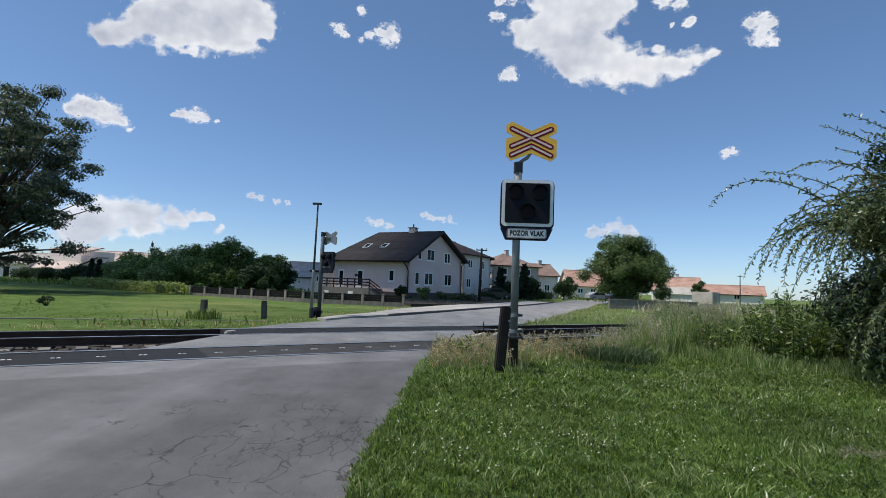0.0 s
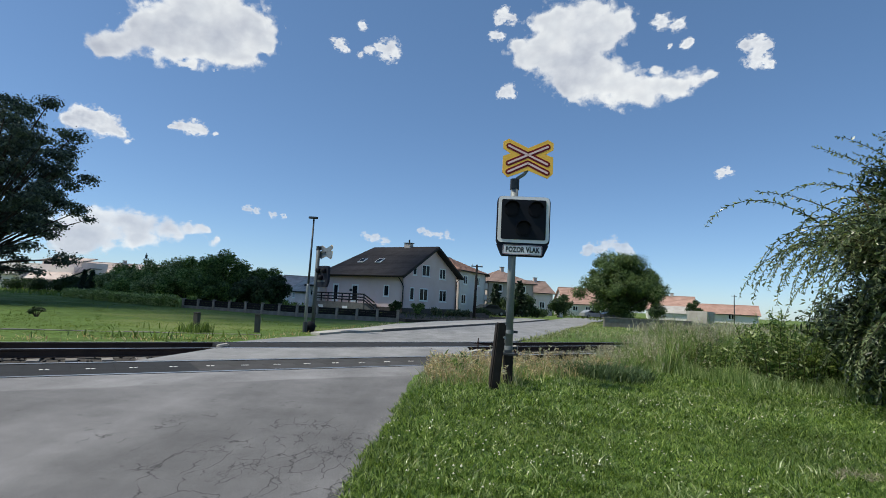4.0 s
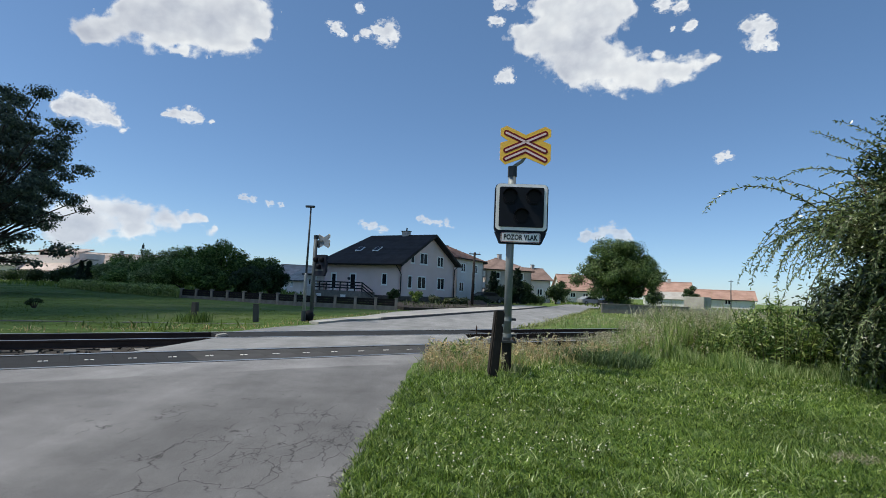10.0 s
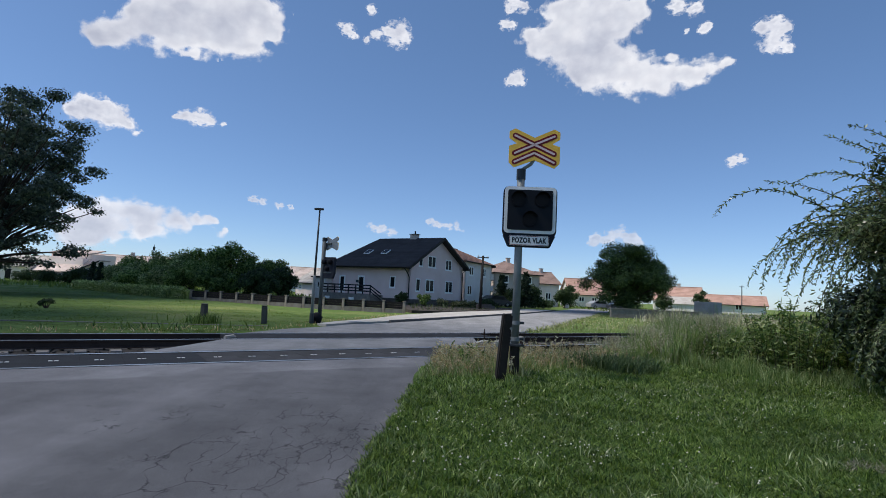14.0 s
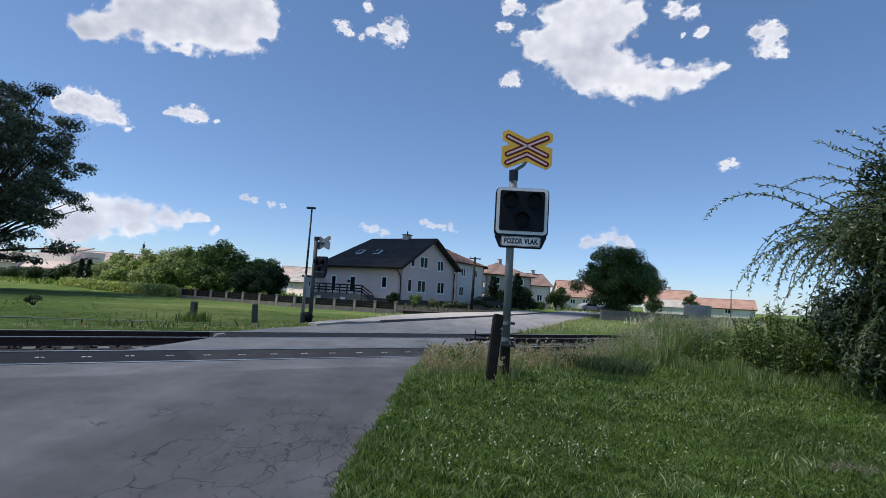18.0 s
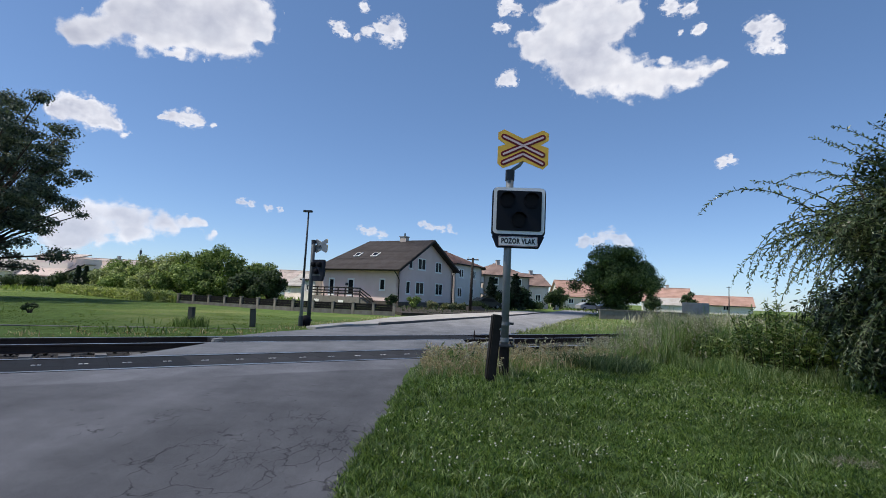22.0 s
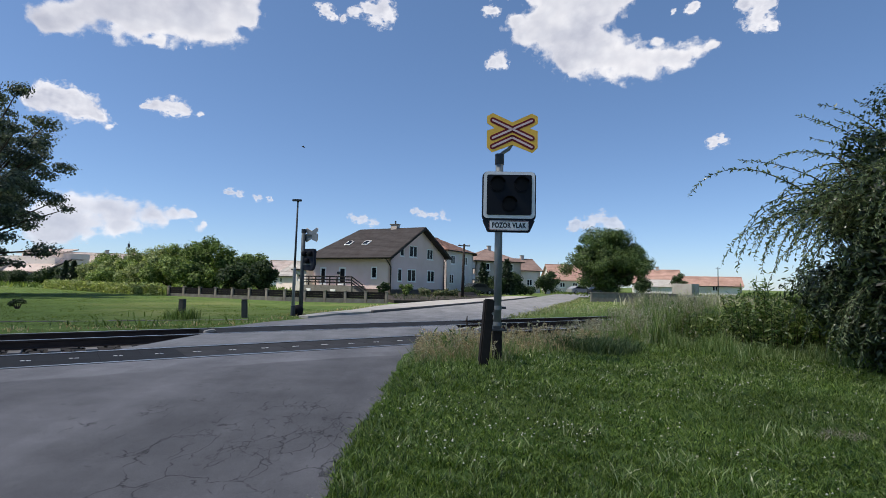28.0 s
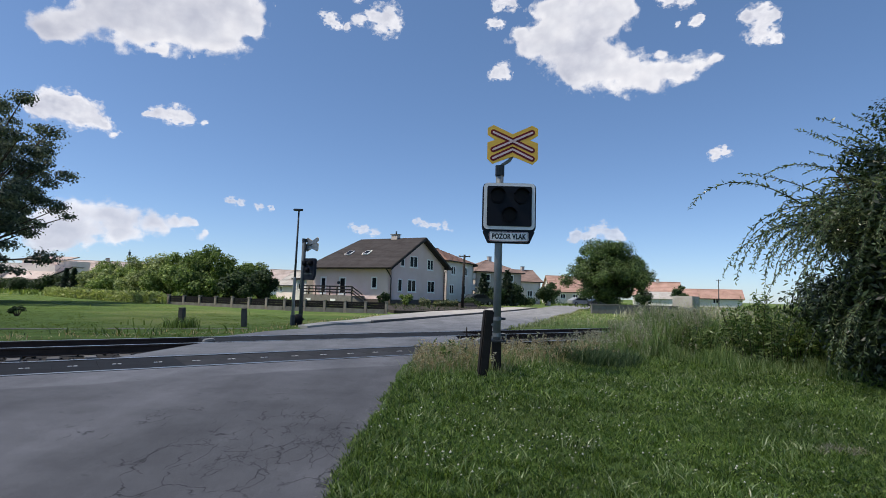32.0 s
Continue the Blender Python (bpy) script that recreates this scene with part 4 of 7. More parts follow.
# ---- trees and shrubs ----
def leaves(points, size, rnd, droop=0.3, long=1.0, wide=0.32):
    """Two triangles a leaf, turned at random: arrays of corners and faces."""
    p = np.asarray(points, float)
    c = len(p)
    d = rnd.normal(0, 1, (c, 3))
    d[:, 2] = d[:, 2] * 0.6 - droop
    d /= np.linalg.norm(d, axis=1, keepdims=True)
    e = np.cross(d, rnd.normal(0, 1, (c, 3)))
    e /= np.linalg.norm(e, axis=1, keepdims=True) + 1e-9
    k = size * rnd.uniform(0.6, 1.4, (c, 1))
    v = np.stack([p, p + (d * 0.5 * long + e * wide) * k, p + d * k * long, p + (d * 0.5 * long - e * wide) * k], 1)
    return v.reshape(-1, 3), np.arange(c * 4).reshape(-1, 4)


def clump_leaves(rnd, clumps, count, size, spread, flat=0.8, long=1.0, wide=0.36):
    """Leaves in the shells of clumps (x, y, z, r), lying roughly along the shells and drooping at their rims."""
    cl = np.asarray(clumps, float)
    k = rnd.choice(len(cl), count, p=cl[:, 3] ** 2 / (cl[:, 3] ** 2).sum())
    n = rnd.normal(0, 1, (count, 3))
    n /= np.linalg.norm(n, axis=1, keepdims=True)
    r = cl[k, 3] * (rnd.uniform(0.2, 1.0, count) ** 0.45) * (1 + rnd.normal(0, spread, count))
    p = cl[k, :3] + n * r[:, None] * np.array([1, 1, flat])
    n = n + np.array([0, 0, 0.45]) + rnd.normal(0, 0.42, (count, 3))
    n /= np.linalg.norm(n, axis=1, keepdims=True)
    d = np.cross(n, rnd.normal(0, 1, (count, 3)))
    d /= np.linalg.norm(d, axis=1, keepdims=True) + 1e-9
    e = np.cross(n, d)
    q = size * rnd.uniform(0.6, 1.4, (count, 1))
    v = np.stack([p, p + (d * 0.5 * long + e * wide) * q, p + d * q * long, p + (d * 0.5 * long - e * wide) * q], 1)
    return v.reshape(-1, 3), np.arange(count * 4).reshape(-1, 4)


def tree(name, m, height, radius, trunk_r, leaf, count, size, seed, label, category, low=0.3, squash=0.8, group="", clump=0.30, clumps=26, flat=0.8, shell=(0.35, 0.86), spread=0.12):
    rnd = np.random.default_rng(seed)
    t = thing(name, m, label, category, group)
    cz, rz = height * (low + 1) / 2, height * (1 - low) / 2
    cl = []
    while len(cl) < clumps:
        d = rnd.normal(0, 1, 3)
        d /= np.linalg.norm(d)
        q = rnd.uniform(*shell)
        r = radius * clump * rnd.uniform(0.6, 1.35)
        x, y, z = d * q * np.array([radius, radius, rz])
        if z < 0:
            x, y = x * squash / 0.8, y * squash / 0.8
        cl.append((x, y, cz + z, r))
    wood = Shape()
    wood.tube([(0, 0, -0.2), (0.05, 0, height * low * 0.6), (0.1, 0.05, height * low), (0.0, 0.1, cz)], [trunk_r * 1.25, trunk_r, trunk_r * 0.85, trunk_r * 0.35], 9)
    part("trunk", wood, M_TRUNK, t, round_faces=True)
    limbs = Shape()
    for x, y, z, r in cl[: clumps // 2 + 3]:
        z0 = max(height * low, height * 0.12) * rnd.uniform(0.75, 1.15)
        limbs.tube([(0.05, 0.02, z0), (x * 0.4, y * 0.4, z0 + (z - z0) * 0.55), (x, y, z)], [trunk_r * 0.4, trunk_r * 0.22, trunk_r * 0.06], 6)
    part("branchwork", limbs, M_TRUNK, t, round_faces=True)
    v, f = clump_leaves(rnd, cl, count, size, spread, flat)
    v[:, 2] = np.maximum(v[:, 2], 0.02)
    part("crown", sheet("crown", v, f, leaf), None, t)
    return t


def shrub(name, m, rx, ry, rz, leaf, count, size, seed, label, category="bush", group="", clumps=12):
    rnd = np.random.default_rng(seed)
    t = thing(name, m, label, category, group)
    cl = [(rnd.uniform(-0.8, 0.8) * rx, rnd.uniform(-0.8, 0.8) * ry, rz * rnd.uniform(0.25, 0.78), min(rx, ry, rz) * rnd.uniform(0.35, 0.6)) for _ in range(clumps)]
    stems = Shape()
    for x, y, z, r in cl[:7]:
        stems.tube([(x * 0.15, y * 0.15, -0.1), (x * 0.6, y * 0.6, z * 0.6), (x, y, z + r * 0.5)], [0.03, 0.02, 0.008], 5)
    part("stemwork", stems, M_TRUNK, t)
    v, f = clump_leaves(rnd, cl, count, size, 0.16)
    v[:, 2] = np.abs(v[:, 2])
    part("foliage", sheet("foliage", v, f, leaf), None, t)
    return t


clover = scatter(70000, -0.9, 11, 2.2, 12, clover_zone, 0.7)
clover[:, 2] += rng.uniform(0.015, 0.06, len(clover))
v, f = leaves(clover, 0.026, rng, -0.1)
tagged(new("clover_leaves", sheet("clover_leaves", v, f, L_LAWN)), "clover and broad weeds among the lawn", "weeds", kind="stuff")
plumes("grass_seed_heads", scatter(2600, -0.4, 20, 7.5, 24, tall_zone), 0.22, 0.50, L_PLUME, "brownish seed heads of tall grass by the tracks")
for x0, x1, h0, h1, count in RISE:
    plumes("grass_seed_heads", scatter(count // 9, x0 - 0.5, x1, 10.0, 17, rising(x0, x1)), h0 + 0.12, h1 + 0.15, L_PLUME, "pale seed heads over the rank grass")
plumes("dry_seed_heads", scatter(3600, -0.3, 8, 8.4, 16, dry_zone), 0.14, 0.42, L_DRY, "straw-coloured seed heads round the signal post")
plumes("meadow_seed_heads", scatter(1500, 1.5, 30, 17, 40, near_rail), 0.25, 0.5, L_PLUME, "pale seed heads of the meadow beyond the tracks")
tree("walnut_tree", pose(-33.0, 35.7, 0), 16.6, 7.1, 0.38, L_TREE_WALNUT, 76000, 0.18, 11, "large dark-leaved tree at the edge of the field", "tree", low=0.03, squash=0.80, clumps=270, clump=0.115, flat=0.5, shell=(0.45, 1.02), spread=0.25)
tree("round_tree", pose(19.5, 60.0, 0), 8.4, 4.6, 0.30, L_TREE_ROUND, 96000, 0.17, 12, "broad round green tree beside a low concrete wall", "tree", low=0.04, squash=0.95, clumps=150, clump=0.21, shell=(0.2, 0.88), spread=0.11)
row = [(-47, 74, 3.9, 2.6, L_BUSH_PALE), (-43.5, 72, 4.8, 3.0, L_BUSH), (-39.5, 71, 5.4, 3.2, L_BUSH_PALE), (-36, 70, 5.5, 3.2, L_BUSH_PALE), (-32.5, 69, 6.0, 3.2, L_BUSH), (-29.5, 66, 6.7, 3.1, L_BUSH), (-26.4, 63, 7.2, 3.6, L_TREE), (-22.8, 62, 5.6, 3.0, L_TREE),
       (-20.1, 60, 3.6, 2.4, L_TREE_DARK), (-28.5, 57, 3.4, 2.7, L_BUSH), (-24.5, 54.5, 3.2, 2.6, L_TREE), (-19.6, 53, 2.9, 2.3, L_TREE_DARK), (-33.0, 60, 3.6, 2.8, L_BUSH_PALE), (-37.5, 63, 3.4, 2.8, L_BUSH), (-41.5, 66, 3.3, 2.6, L_BUSH_PALE)]
for k, (x, y, hh, r, leaf) in enumerate(row):
    tree("garden_tree", pose(x, y, 0, 0, 0, 40 * k), hh, r, 0.14, leaf, 9000, 0.22, 30 + k, "bushy green garden tree behind the fence" if k > 8 else "bushy green tree in the row behind the field", "tree", low=0.02, squash=0.95, group="row of garden trees", clump=0.27, clumps=30)
for k, (x, y) in enumerate([(-50.0, 72), (-48.6, 71.5)]):
    t = thing("conifer", pose(x, y, 0), "small dark columnar conifer", "tree", "conifers by the field")
    part("trunk", Shape().tube([(0, 0, -0.1), (0, 0, 3.0)], [0.09, 0.02], 6), M_TRUNK, t)
    rnd = np.random.default_rng(60 + k)
    z = rnd.uniform(0.2, 3.3, 1800)
    a, r = rnd.uniform(0, 6.3, 1800), (1 - z / 3.5) * 0.9 * rnd.uniform(0.5, 1.0, 1800)
    v, f = leaves(np.stack([r * np.cos(a), r * np.sin(a), z], 1), 0.25, rnd)
    part("crown", sheet("crown", v, f, L_SPRUCE), None, t)


def crop_rows(c):
    """A strip of tall crop along the far edge of the field."""
    u = rng.uniform(0, 1, c)
    q = rng.uniform(0, 1, c)
    x = -20.5 + u * (-40 + 20.5) - q * 2.4
    y = 40.6 + u * (55 - 40.6) + q * 3.0
    return np.stack([x, y, ground_z(x, y)], 1)


blades("tall_crop", crop_rows(9000), 0.5, 0.80, 0.08, L_CORN, "strip of tall pale green crop beside the field", 0.25, "crop")
cropped = crop_rows(16000)
cropped[:, 2] += rng.uniform(0.1, 0.80, len(cropped))
v, f = leaves(cropped, 0.20, rng, 0.1, 1.4)
tagged(new("crop_leaves", sheet("crop_leaves", v, f, L_CORN)), "broad pale leaves of the tall crop", "crop", kind="stuff")

# ---- crossing signals ----
def rounded(wd, ht, r, steps=5):
    """Outline of a rounded rectangle round the origin, turned to the left."""
    out = []
    for cx, cy, a0 in ((wd / 2 - r, ht / 2 - r, 0), (-wd / 2 + r, ht / 2 - r, 90), (-wd / 2 + r, -ht / 2 + r, 180), (wd / 2 - r, -ht / 2 + r, 270)):
        out += [(cx + r * math.cos(radians(a0 + 90 * k / steps)), cy + r * math.sin(radians(a0 + 90 * k / steps))) for k in range(steps + 1)]
    return out


FACE = Matrix(((1, 0, 0, 0), (0, 0, -1, 0), (0, 1, 0, 0), (0, 0, 0, 1)))   # outlines (x, z) that look towards -y; depth grows towards the eye


def bar(a, b, wd):
    """A flat bar with round ends from a to b."""
    a, b = Vector(a), Vector(b)
    t = math.atan2((b - a).y, (b - a).x)
    out = []
    for c, t0 in ((b, t - math.pi / 2), (a, t + math.pi / 2)):
        out += [(c.x + wd / 2 * math.cos(t0 + math.pi * k / 6), c.y + wd / 2 * math.sin(t0 + math.pi * k / 6)) for k in range(7)]
    return out


def text(name, body, size, material, parent, m, wide=1.0):
    cu = bpy.data.curves.new(name, "FONT")
    cu.body, cu.size, cu.align_x, cu.align_y, cu.extrude = body, size, "CENTER", "CENTER", 0.002
    cu.offset, cu.space_character = 0.006, 1.12
    tmp = bpy.data.objects.new(name, cu)
    me = bpy.data.meshes.new_from_object(tmp)
    bpy.data.objects.remove(tmp)
    for v in me.vertices:
        v.co.x *= wide
    me.materials.clear()
    me.materials.append(material)
    return part(name, me, None, parent, at=m)


def crossing_signal(m, label, pole_top, pedestal, side=1, reach=1.0, thick=0.066, steel=None):
    """Post on a pedestal, board with three dark lamps and text plate, and a yellow crossbuck on a bracket."""
    steel = steel or M_GALV
    s = thing("crossing_signal", m, label, "railway signal", "signals of the crossing")
    ped = part("pedestal", Shape().prism(rounded(0.16, 0.16, 0.05), -0.25, pedestal), M_STAKE, s, "dark weathered pedestal", bevel=0.02)
    part("flange", Shape().prism(rounded(0.30, 0.30, 0.06), pedestal, pedestal + 0.03), M_STEEL_DARK, s)
    for bx, by in ((0.11, 0.11), (-0.11, 0.11), (-0.11, -0.11), (0.11, -0.11)):
        part("bolt", Shape().tube([(bx, by, pedestal + 0.03), (bx, by, pedestal + 0.075)], 0.014, 6), M_RUST, s)
    part("post", Shape().tube([(0, 0, pedestal), (0, 0, pole_top)], thick, 18), steel, s, "grey galvanised steel post", round_faces=True)
    for z, wd in ((0.93, 0.10), (0.66, 0.09)):
        c = part("clamp", Shape().tube([(0, 0, z - 0.03), (0, 0, z + 0.03)], 0.078, 16), M_GALV, s)
        part("clamp_bolt", Shape().box(-0.13, -0.03, z - 0.02, -0.07, 0.0, z + 0.02), M_STEEL_DARK, c)
        part("clamp_bolt", Shape().box(0.07, -0.03, z - 0.02, 0.14, 0.0, z + 0.02), M_STEEL_DARK, c)
    # board
    bz, ox = 2.82, 0.16 * side * reach
    cab = part("board_casing", Shape().prism([(x + ox, y + bz - 0.02) for x, y in rounded(0.90, 0.84, 0.09)], -0.02, 0.12, FACE), M_BLUE, s, "dark casing behind the signal board", bevel=0.01)
    part("lower_casing", Shape().prism([(ox - 0.35, 2.20), (ox + 0.35, 2.20), (ox + 0.44, 2.40), (ox - 0.44, 2.40)], -0.02, 0.11, FACE), M_BLUE, s, bevel=0.01)
    part("white_border", Shape().prism([(x + ox, y + bz) for x, y in rounded(0.86, 0.79, 0.07)], 0.12, 0.130, FACE), M_WHITE, s, "white painted border of the board")
    face = part("black_board", Shape().prism([(x + ox, y + bz) for x, y in rounded(0.75, 0.68, 0.03)], 0.130, 0.142, FACE), M_BLACK, s, "glossy black signal board")
    for lx, lz, r in ((ox - 0.2, bz + 0.17, 0.11), (ox + 0.2, bz + 0.17, 0.11), (ox, bz - 0.16, 0.11)):
        ring = part("lamp_hood", Shape().tube([(lx, -0.142, lz), (lx, -0.17, lz)], r + 0.015, 24), M_HOOD, s, "black lamp surround")
        part("lens", Shape().tube([(lx, -0.17, lz), (lx, -0.178, lz)], r - 0.01, 24), M_LENS, ring, "unlit dark lens")
    for lx, lz in ((ox - 0.2, bz + 0.17), (ox + 0.2, bz + 0.17), (ox, bz - 0.16)):
        hood = Shape()
        arc = [radians(20 + 140 * k / 10) for k in range(11)]
        inner = [(lx + 0.125 * math.cos(a), lz + 0.125 * math.sin(a)) for a in arc]
        outer = [(lx + 0.133 * math.cos(a), lz + 0.133 * math.sin(a)) for a in arc]
        v = [(x, -0.14 - d, z) for d in (0, 0.13) for x, z in inner] + [(x, -0.14 - d, z) for d in (0, 0.13) for x, z in outer]
        hood.add(v, [(k, k + 1, 12 + k, 11 + k) for k in range(10)] + [(22 + k, 33 + k, 34 + k, 23 + k) for k in range(10)] + [(11 + k, 12 + k, 34 + k, 33 + k) for k in range(10)])
        part("lamp_housing", Shape().tube([(lx, 0.02, lz), (lx, 0.13, lz), (lx, 0.17, lz)], [0.125, 0.12, 0.07], 18), M_HOOD, s, "black drum behind a lamp", round_faces=True)
        part("sun_shield", hood, M_HOOD, s, "matt black sun shield over a lens")
    plate = part("text_plate", Shape().prism([(x + ox, y + 2.305) for x, y in rounded(0.66, 0.165, 0.02)], 0.112, 0.120, FACE), M_WHITE, s, "white plate reading POZOR VLAK")
    text("lettering", "POZOR VLAK", 0.118, M_STEEL_DARK, plate, Matrix(((1, 0, 0, ox), (0, 0, -1, -0.1205), (0, 1, 0, 2.305), (0, 0, 0, 1))), 0.72)
    edge = Shape()
    for x0, z0, x1, z1 in ((-0.325, -0.077, 0.325, -0.069), (-0.325, 0.069, 0.325, 0.077), (-0.325, -0.077, -0.317, 0.077), (0.317, -0.077, 0.325, 0.077)):
        edge.box(ox + x0, -0.1215, z0 + 2.305, ox + x1, -0.119, z1 + 2.305)
    part("plate_edge", edge, M_RED, plate, "thin dark red line round the plate")
    # crossbuck
    kz, kx = 3.88, 0.20 * side * reach
    half = [(0.0, 0.19), (0.33, 0.345), (0.43, 0.29), (0.43, 0.17), (0.30, 0.085), (0.43, 0.04), (0.43, -0.25), (0.34, -0.335), (0.0, -0.20)]
    outline = [(kx - x, kz + z) for x, z in half] + [(kx + x, kz + z) for x, z in half[-2:0:-1]]
    buck = part("crossbuck", Shape().prism(outline, 0.10, 0.112, FACE), M_YELLOW, s, "yellow backing board of the crossbuck", bevel=0.002)
    part("back_plate", Shape().prism([(kx + (x - kx) * 0.97, kz + (z - kz) * 0.97) for x, z in outline], 0.088, 0.099, FACE), M_GREY_BACK, buck, "grey metal back")
    for a, b in (((-0.33, 0.22), (0.33, -0.085)), ((-0.33, -0.085), (0.33, 0.22)), ((-0.33, -0.235), (0.0, -0.075)), ((0.0, -0.075), (0.33, -0.235))):
        p, q = (kx + a[0], kz + a[1]), (kx + b[0], kz + b[1])
        part("red_bar", Shape().prism(bar(p, q, 0.098), 0.112, 0.1145, FACE), M_RED, buck, "dark red edge of a cross arm")
        part("white_bar", Shape().prism(bar(p, q, 0.034), 0.1145, 0.1175, FACE), M_PALE, buck, "pale white middle of a cross arm")
    if reach > 1:
        part("bracket", Shape().box(min(0, kx), -0.08, kz - 0.03, max(0, kx), -0.03, kz + 0.03), steel, s)
    else:
        part("bracket", Shape().tube([(0.0, 0, pole_top - 0.02), (0.04 * side, -0.03, pole_top + 0.03), (0.15 * side, -0.06, pole_top + 0.10), (0.19 * side, -0.07, pole_top + 0.16), (0.19 * side, -0.07, pole_top + 0.40)], 0.03, 10), M_GALV, s, round_faces=True)
    part("pole_cap", Shape().tube([(0, 0, pole_top - 0.16), (0, 0, pole_top + 0.02)], thick + 0.012, 16), M_STEEL_DARK, s)
    part("board_arm", Shape().box(min(ox - 0.28, 0), -0.03, 2.95, max(ox + 0.28, 0), 0.03, 3.02), steel, s)
    part("board_arm", Shape().box(min(ox - 0.28, 0), -0.03, 2.45, max(ox + 0.28, 0), 0.03, 2.52), steel, s)
    return s


near_signal = crossing_signal(pose(1.05, 8.95, -0.02, 0, 0, -2), "railway crossing signal with yellow crossbuck and unlit black board", 3.52, 0.55)
# the second one faces away, across both tracks; its steel is coloured dark for shade
far_signal = crossing_signal(pose(-5.24, 20.8, -0.1, 0, 0, 146) @ Matrix.Scale(0.82, 4), "railway crossing signal seen from its grey back beside a lamp post", 4.15, 0.3, side=-1, reach=2.2, thick=0.095, steel=M_GALV_SHADED)

stake = thing("leaning_post", pose(0.77, 8.38, 0.05, 0, 4.8, 12), "dark tarred wooden post leaning beside the signal", "post")
part("timber", Shape().box(-0.075, -0.07, -0.3, 0.075, 0.07, 1.02), M_STAKE, stake, bevel=0.02)
part("bolt", Shape().tube([(0.06, -0.07, 0.80), (0.06, -0.09, 0.80)], 0.02, 8), M_GALV, stake)

street = thing("street_lamp", pose(-5.33, 20.0, 0.0), "slim dark street lamp post with a small flat head", "street lamp")
part("pole", Shape().tube([(0, 0, 1.2), (0.03, 0, 4.32)], [0.045, 0.03], 12), M_STEEL_DARK, street, "dark painted upper pole", round_faces=True)
part("lower_pole", Shape().tube([(0, 0, -0.2), (0, 0, 1.72), (0, 0, 1.78)], [0.062, 0.058, 0.046], 12), M_GALV, street, "grey lower pole", round_faces=True)
part("lamp_head", Shape().prism(rounded(0.36, 0.16, 0.06), 4.30, 4.37), M_STEEL_DARK, street, "dark flat lamp head", bevel=0.015)
part("base_collar", Shape().tube([(0, 0, -0.1), (0, 0, 0.35)], 0.085, 12), M_STEEL_DARK, street)

relay = thing("round_housing", pose(-5.22, 20.3, 0.0, 0, 0, 20), "small round black housing at the foot of the signal", "housing")
part("casing", Shape().tube([(0, 0, -0.05), (0, 0, 0.02), (0, 0, 0.12), (0, 0, 0.24), (0, 0, 0.34), (0, 0, 0.38)], [0.14, 0.17, 0.20, 0.20, 0.14, 0.05], 18), M_HOOD, relay, round_faces=True)

for k, (x, y, a) in enumerate([(-6.62, 18.6, 10), (-8.36, 17.7, -8)]):
    b = thing("bollard", pose(x, y, -0.05, 2, -2 + 3 * k, a), "weathered square concrete marker post in the grass", "bollard", "marker posts by the track")
    part("shaft", Shape().box(-0.09, -0.09, -0.2, 0.09, 0.09, 0.62), M_POST_DARK, b, bevel=0.02)
    part("cap", Shape().box(-0.095, -0.095, 0.62, 0.095, 0.095, 0.66), M_POST_DARK, b, bevel=0.015)


rough_edge = lambda x, y: (across(x, y) > 15.75) & (across(x, y) < 17.4 + 0.4 * lumpy(x, y, 1.3)) & (along(x, y) < 3.4)
blades("trackside_weeds", scatter(9000, -40, -4, 0, 19, lambda x, y: rough_edge(x, y) & (lumpy(x, y, 0.8, 1.0) > -0.3)), 0.06, 0.24, 0.025, L_WEED, "dark rough weeds along the far track", 0.5, "weeds")
blades("trackside_dry_grass", scatter(3000, -40, -4, 0, 19, lambda x, y: rough_edge(x, y) & (lumpy(x, y, 0.5, 4.0) > 0.3)), 0.08, 0.30, 0.02, L_DRY, "dry pale grass tufts along the far track", 0.5)
tuft = lambda x, y: np.hypot(x + 8.30, y - 17.45) < 0.55 + 0.2 * lumpy(x, y, 0.2)
blades("field_tufts", scatter(900, -9.2, -7.4, 16.7, 18.2, tuft), 0.15, 0.42, 0.02, L_BUSH, "rough grass tuft round the marker post", 0.4)
rod = thing("marker_rod", pose(0.95, 15.6, -0.15, 2, -3, 20), "thin rusty marker rod beside the rails", "marker")
part("shaft", Shape().tube([(0, 0, -0.1), (0, 0, 0.42), (0.01, 0, 0.52)], [0.022, 0.022, 0.012], 8), M_RUST, rod)
part("collar", Shape().tube([(0, 0, 0.20), (0, 0, 0.26)], 0.034, 8), M_STAKE, rod)
trough = thing("cable_trough", pose(-18.0, 12.4, -0.065, 0, 0, 24), "pale concrete cable trough in the grass beside the track", "cable trough")
lid = Shape().box(0.01, -0.10, -0.1, 0.99, 0.10, 0.05).mesh("lid", M_CONCRETE, bevel=0.01)
for k in range(13):
    part("lid", lid, None, trough, at=pose(k, random.uniform(-0.01, 0.01), random.uniform(-0.01, 0.01)))


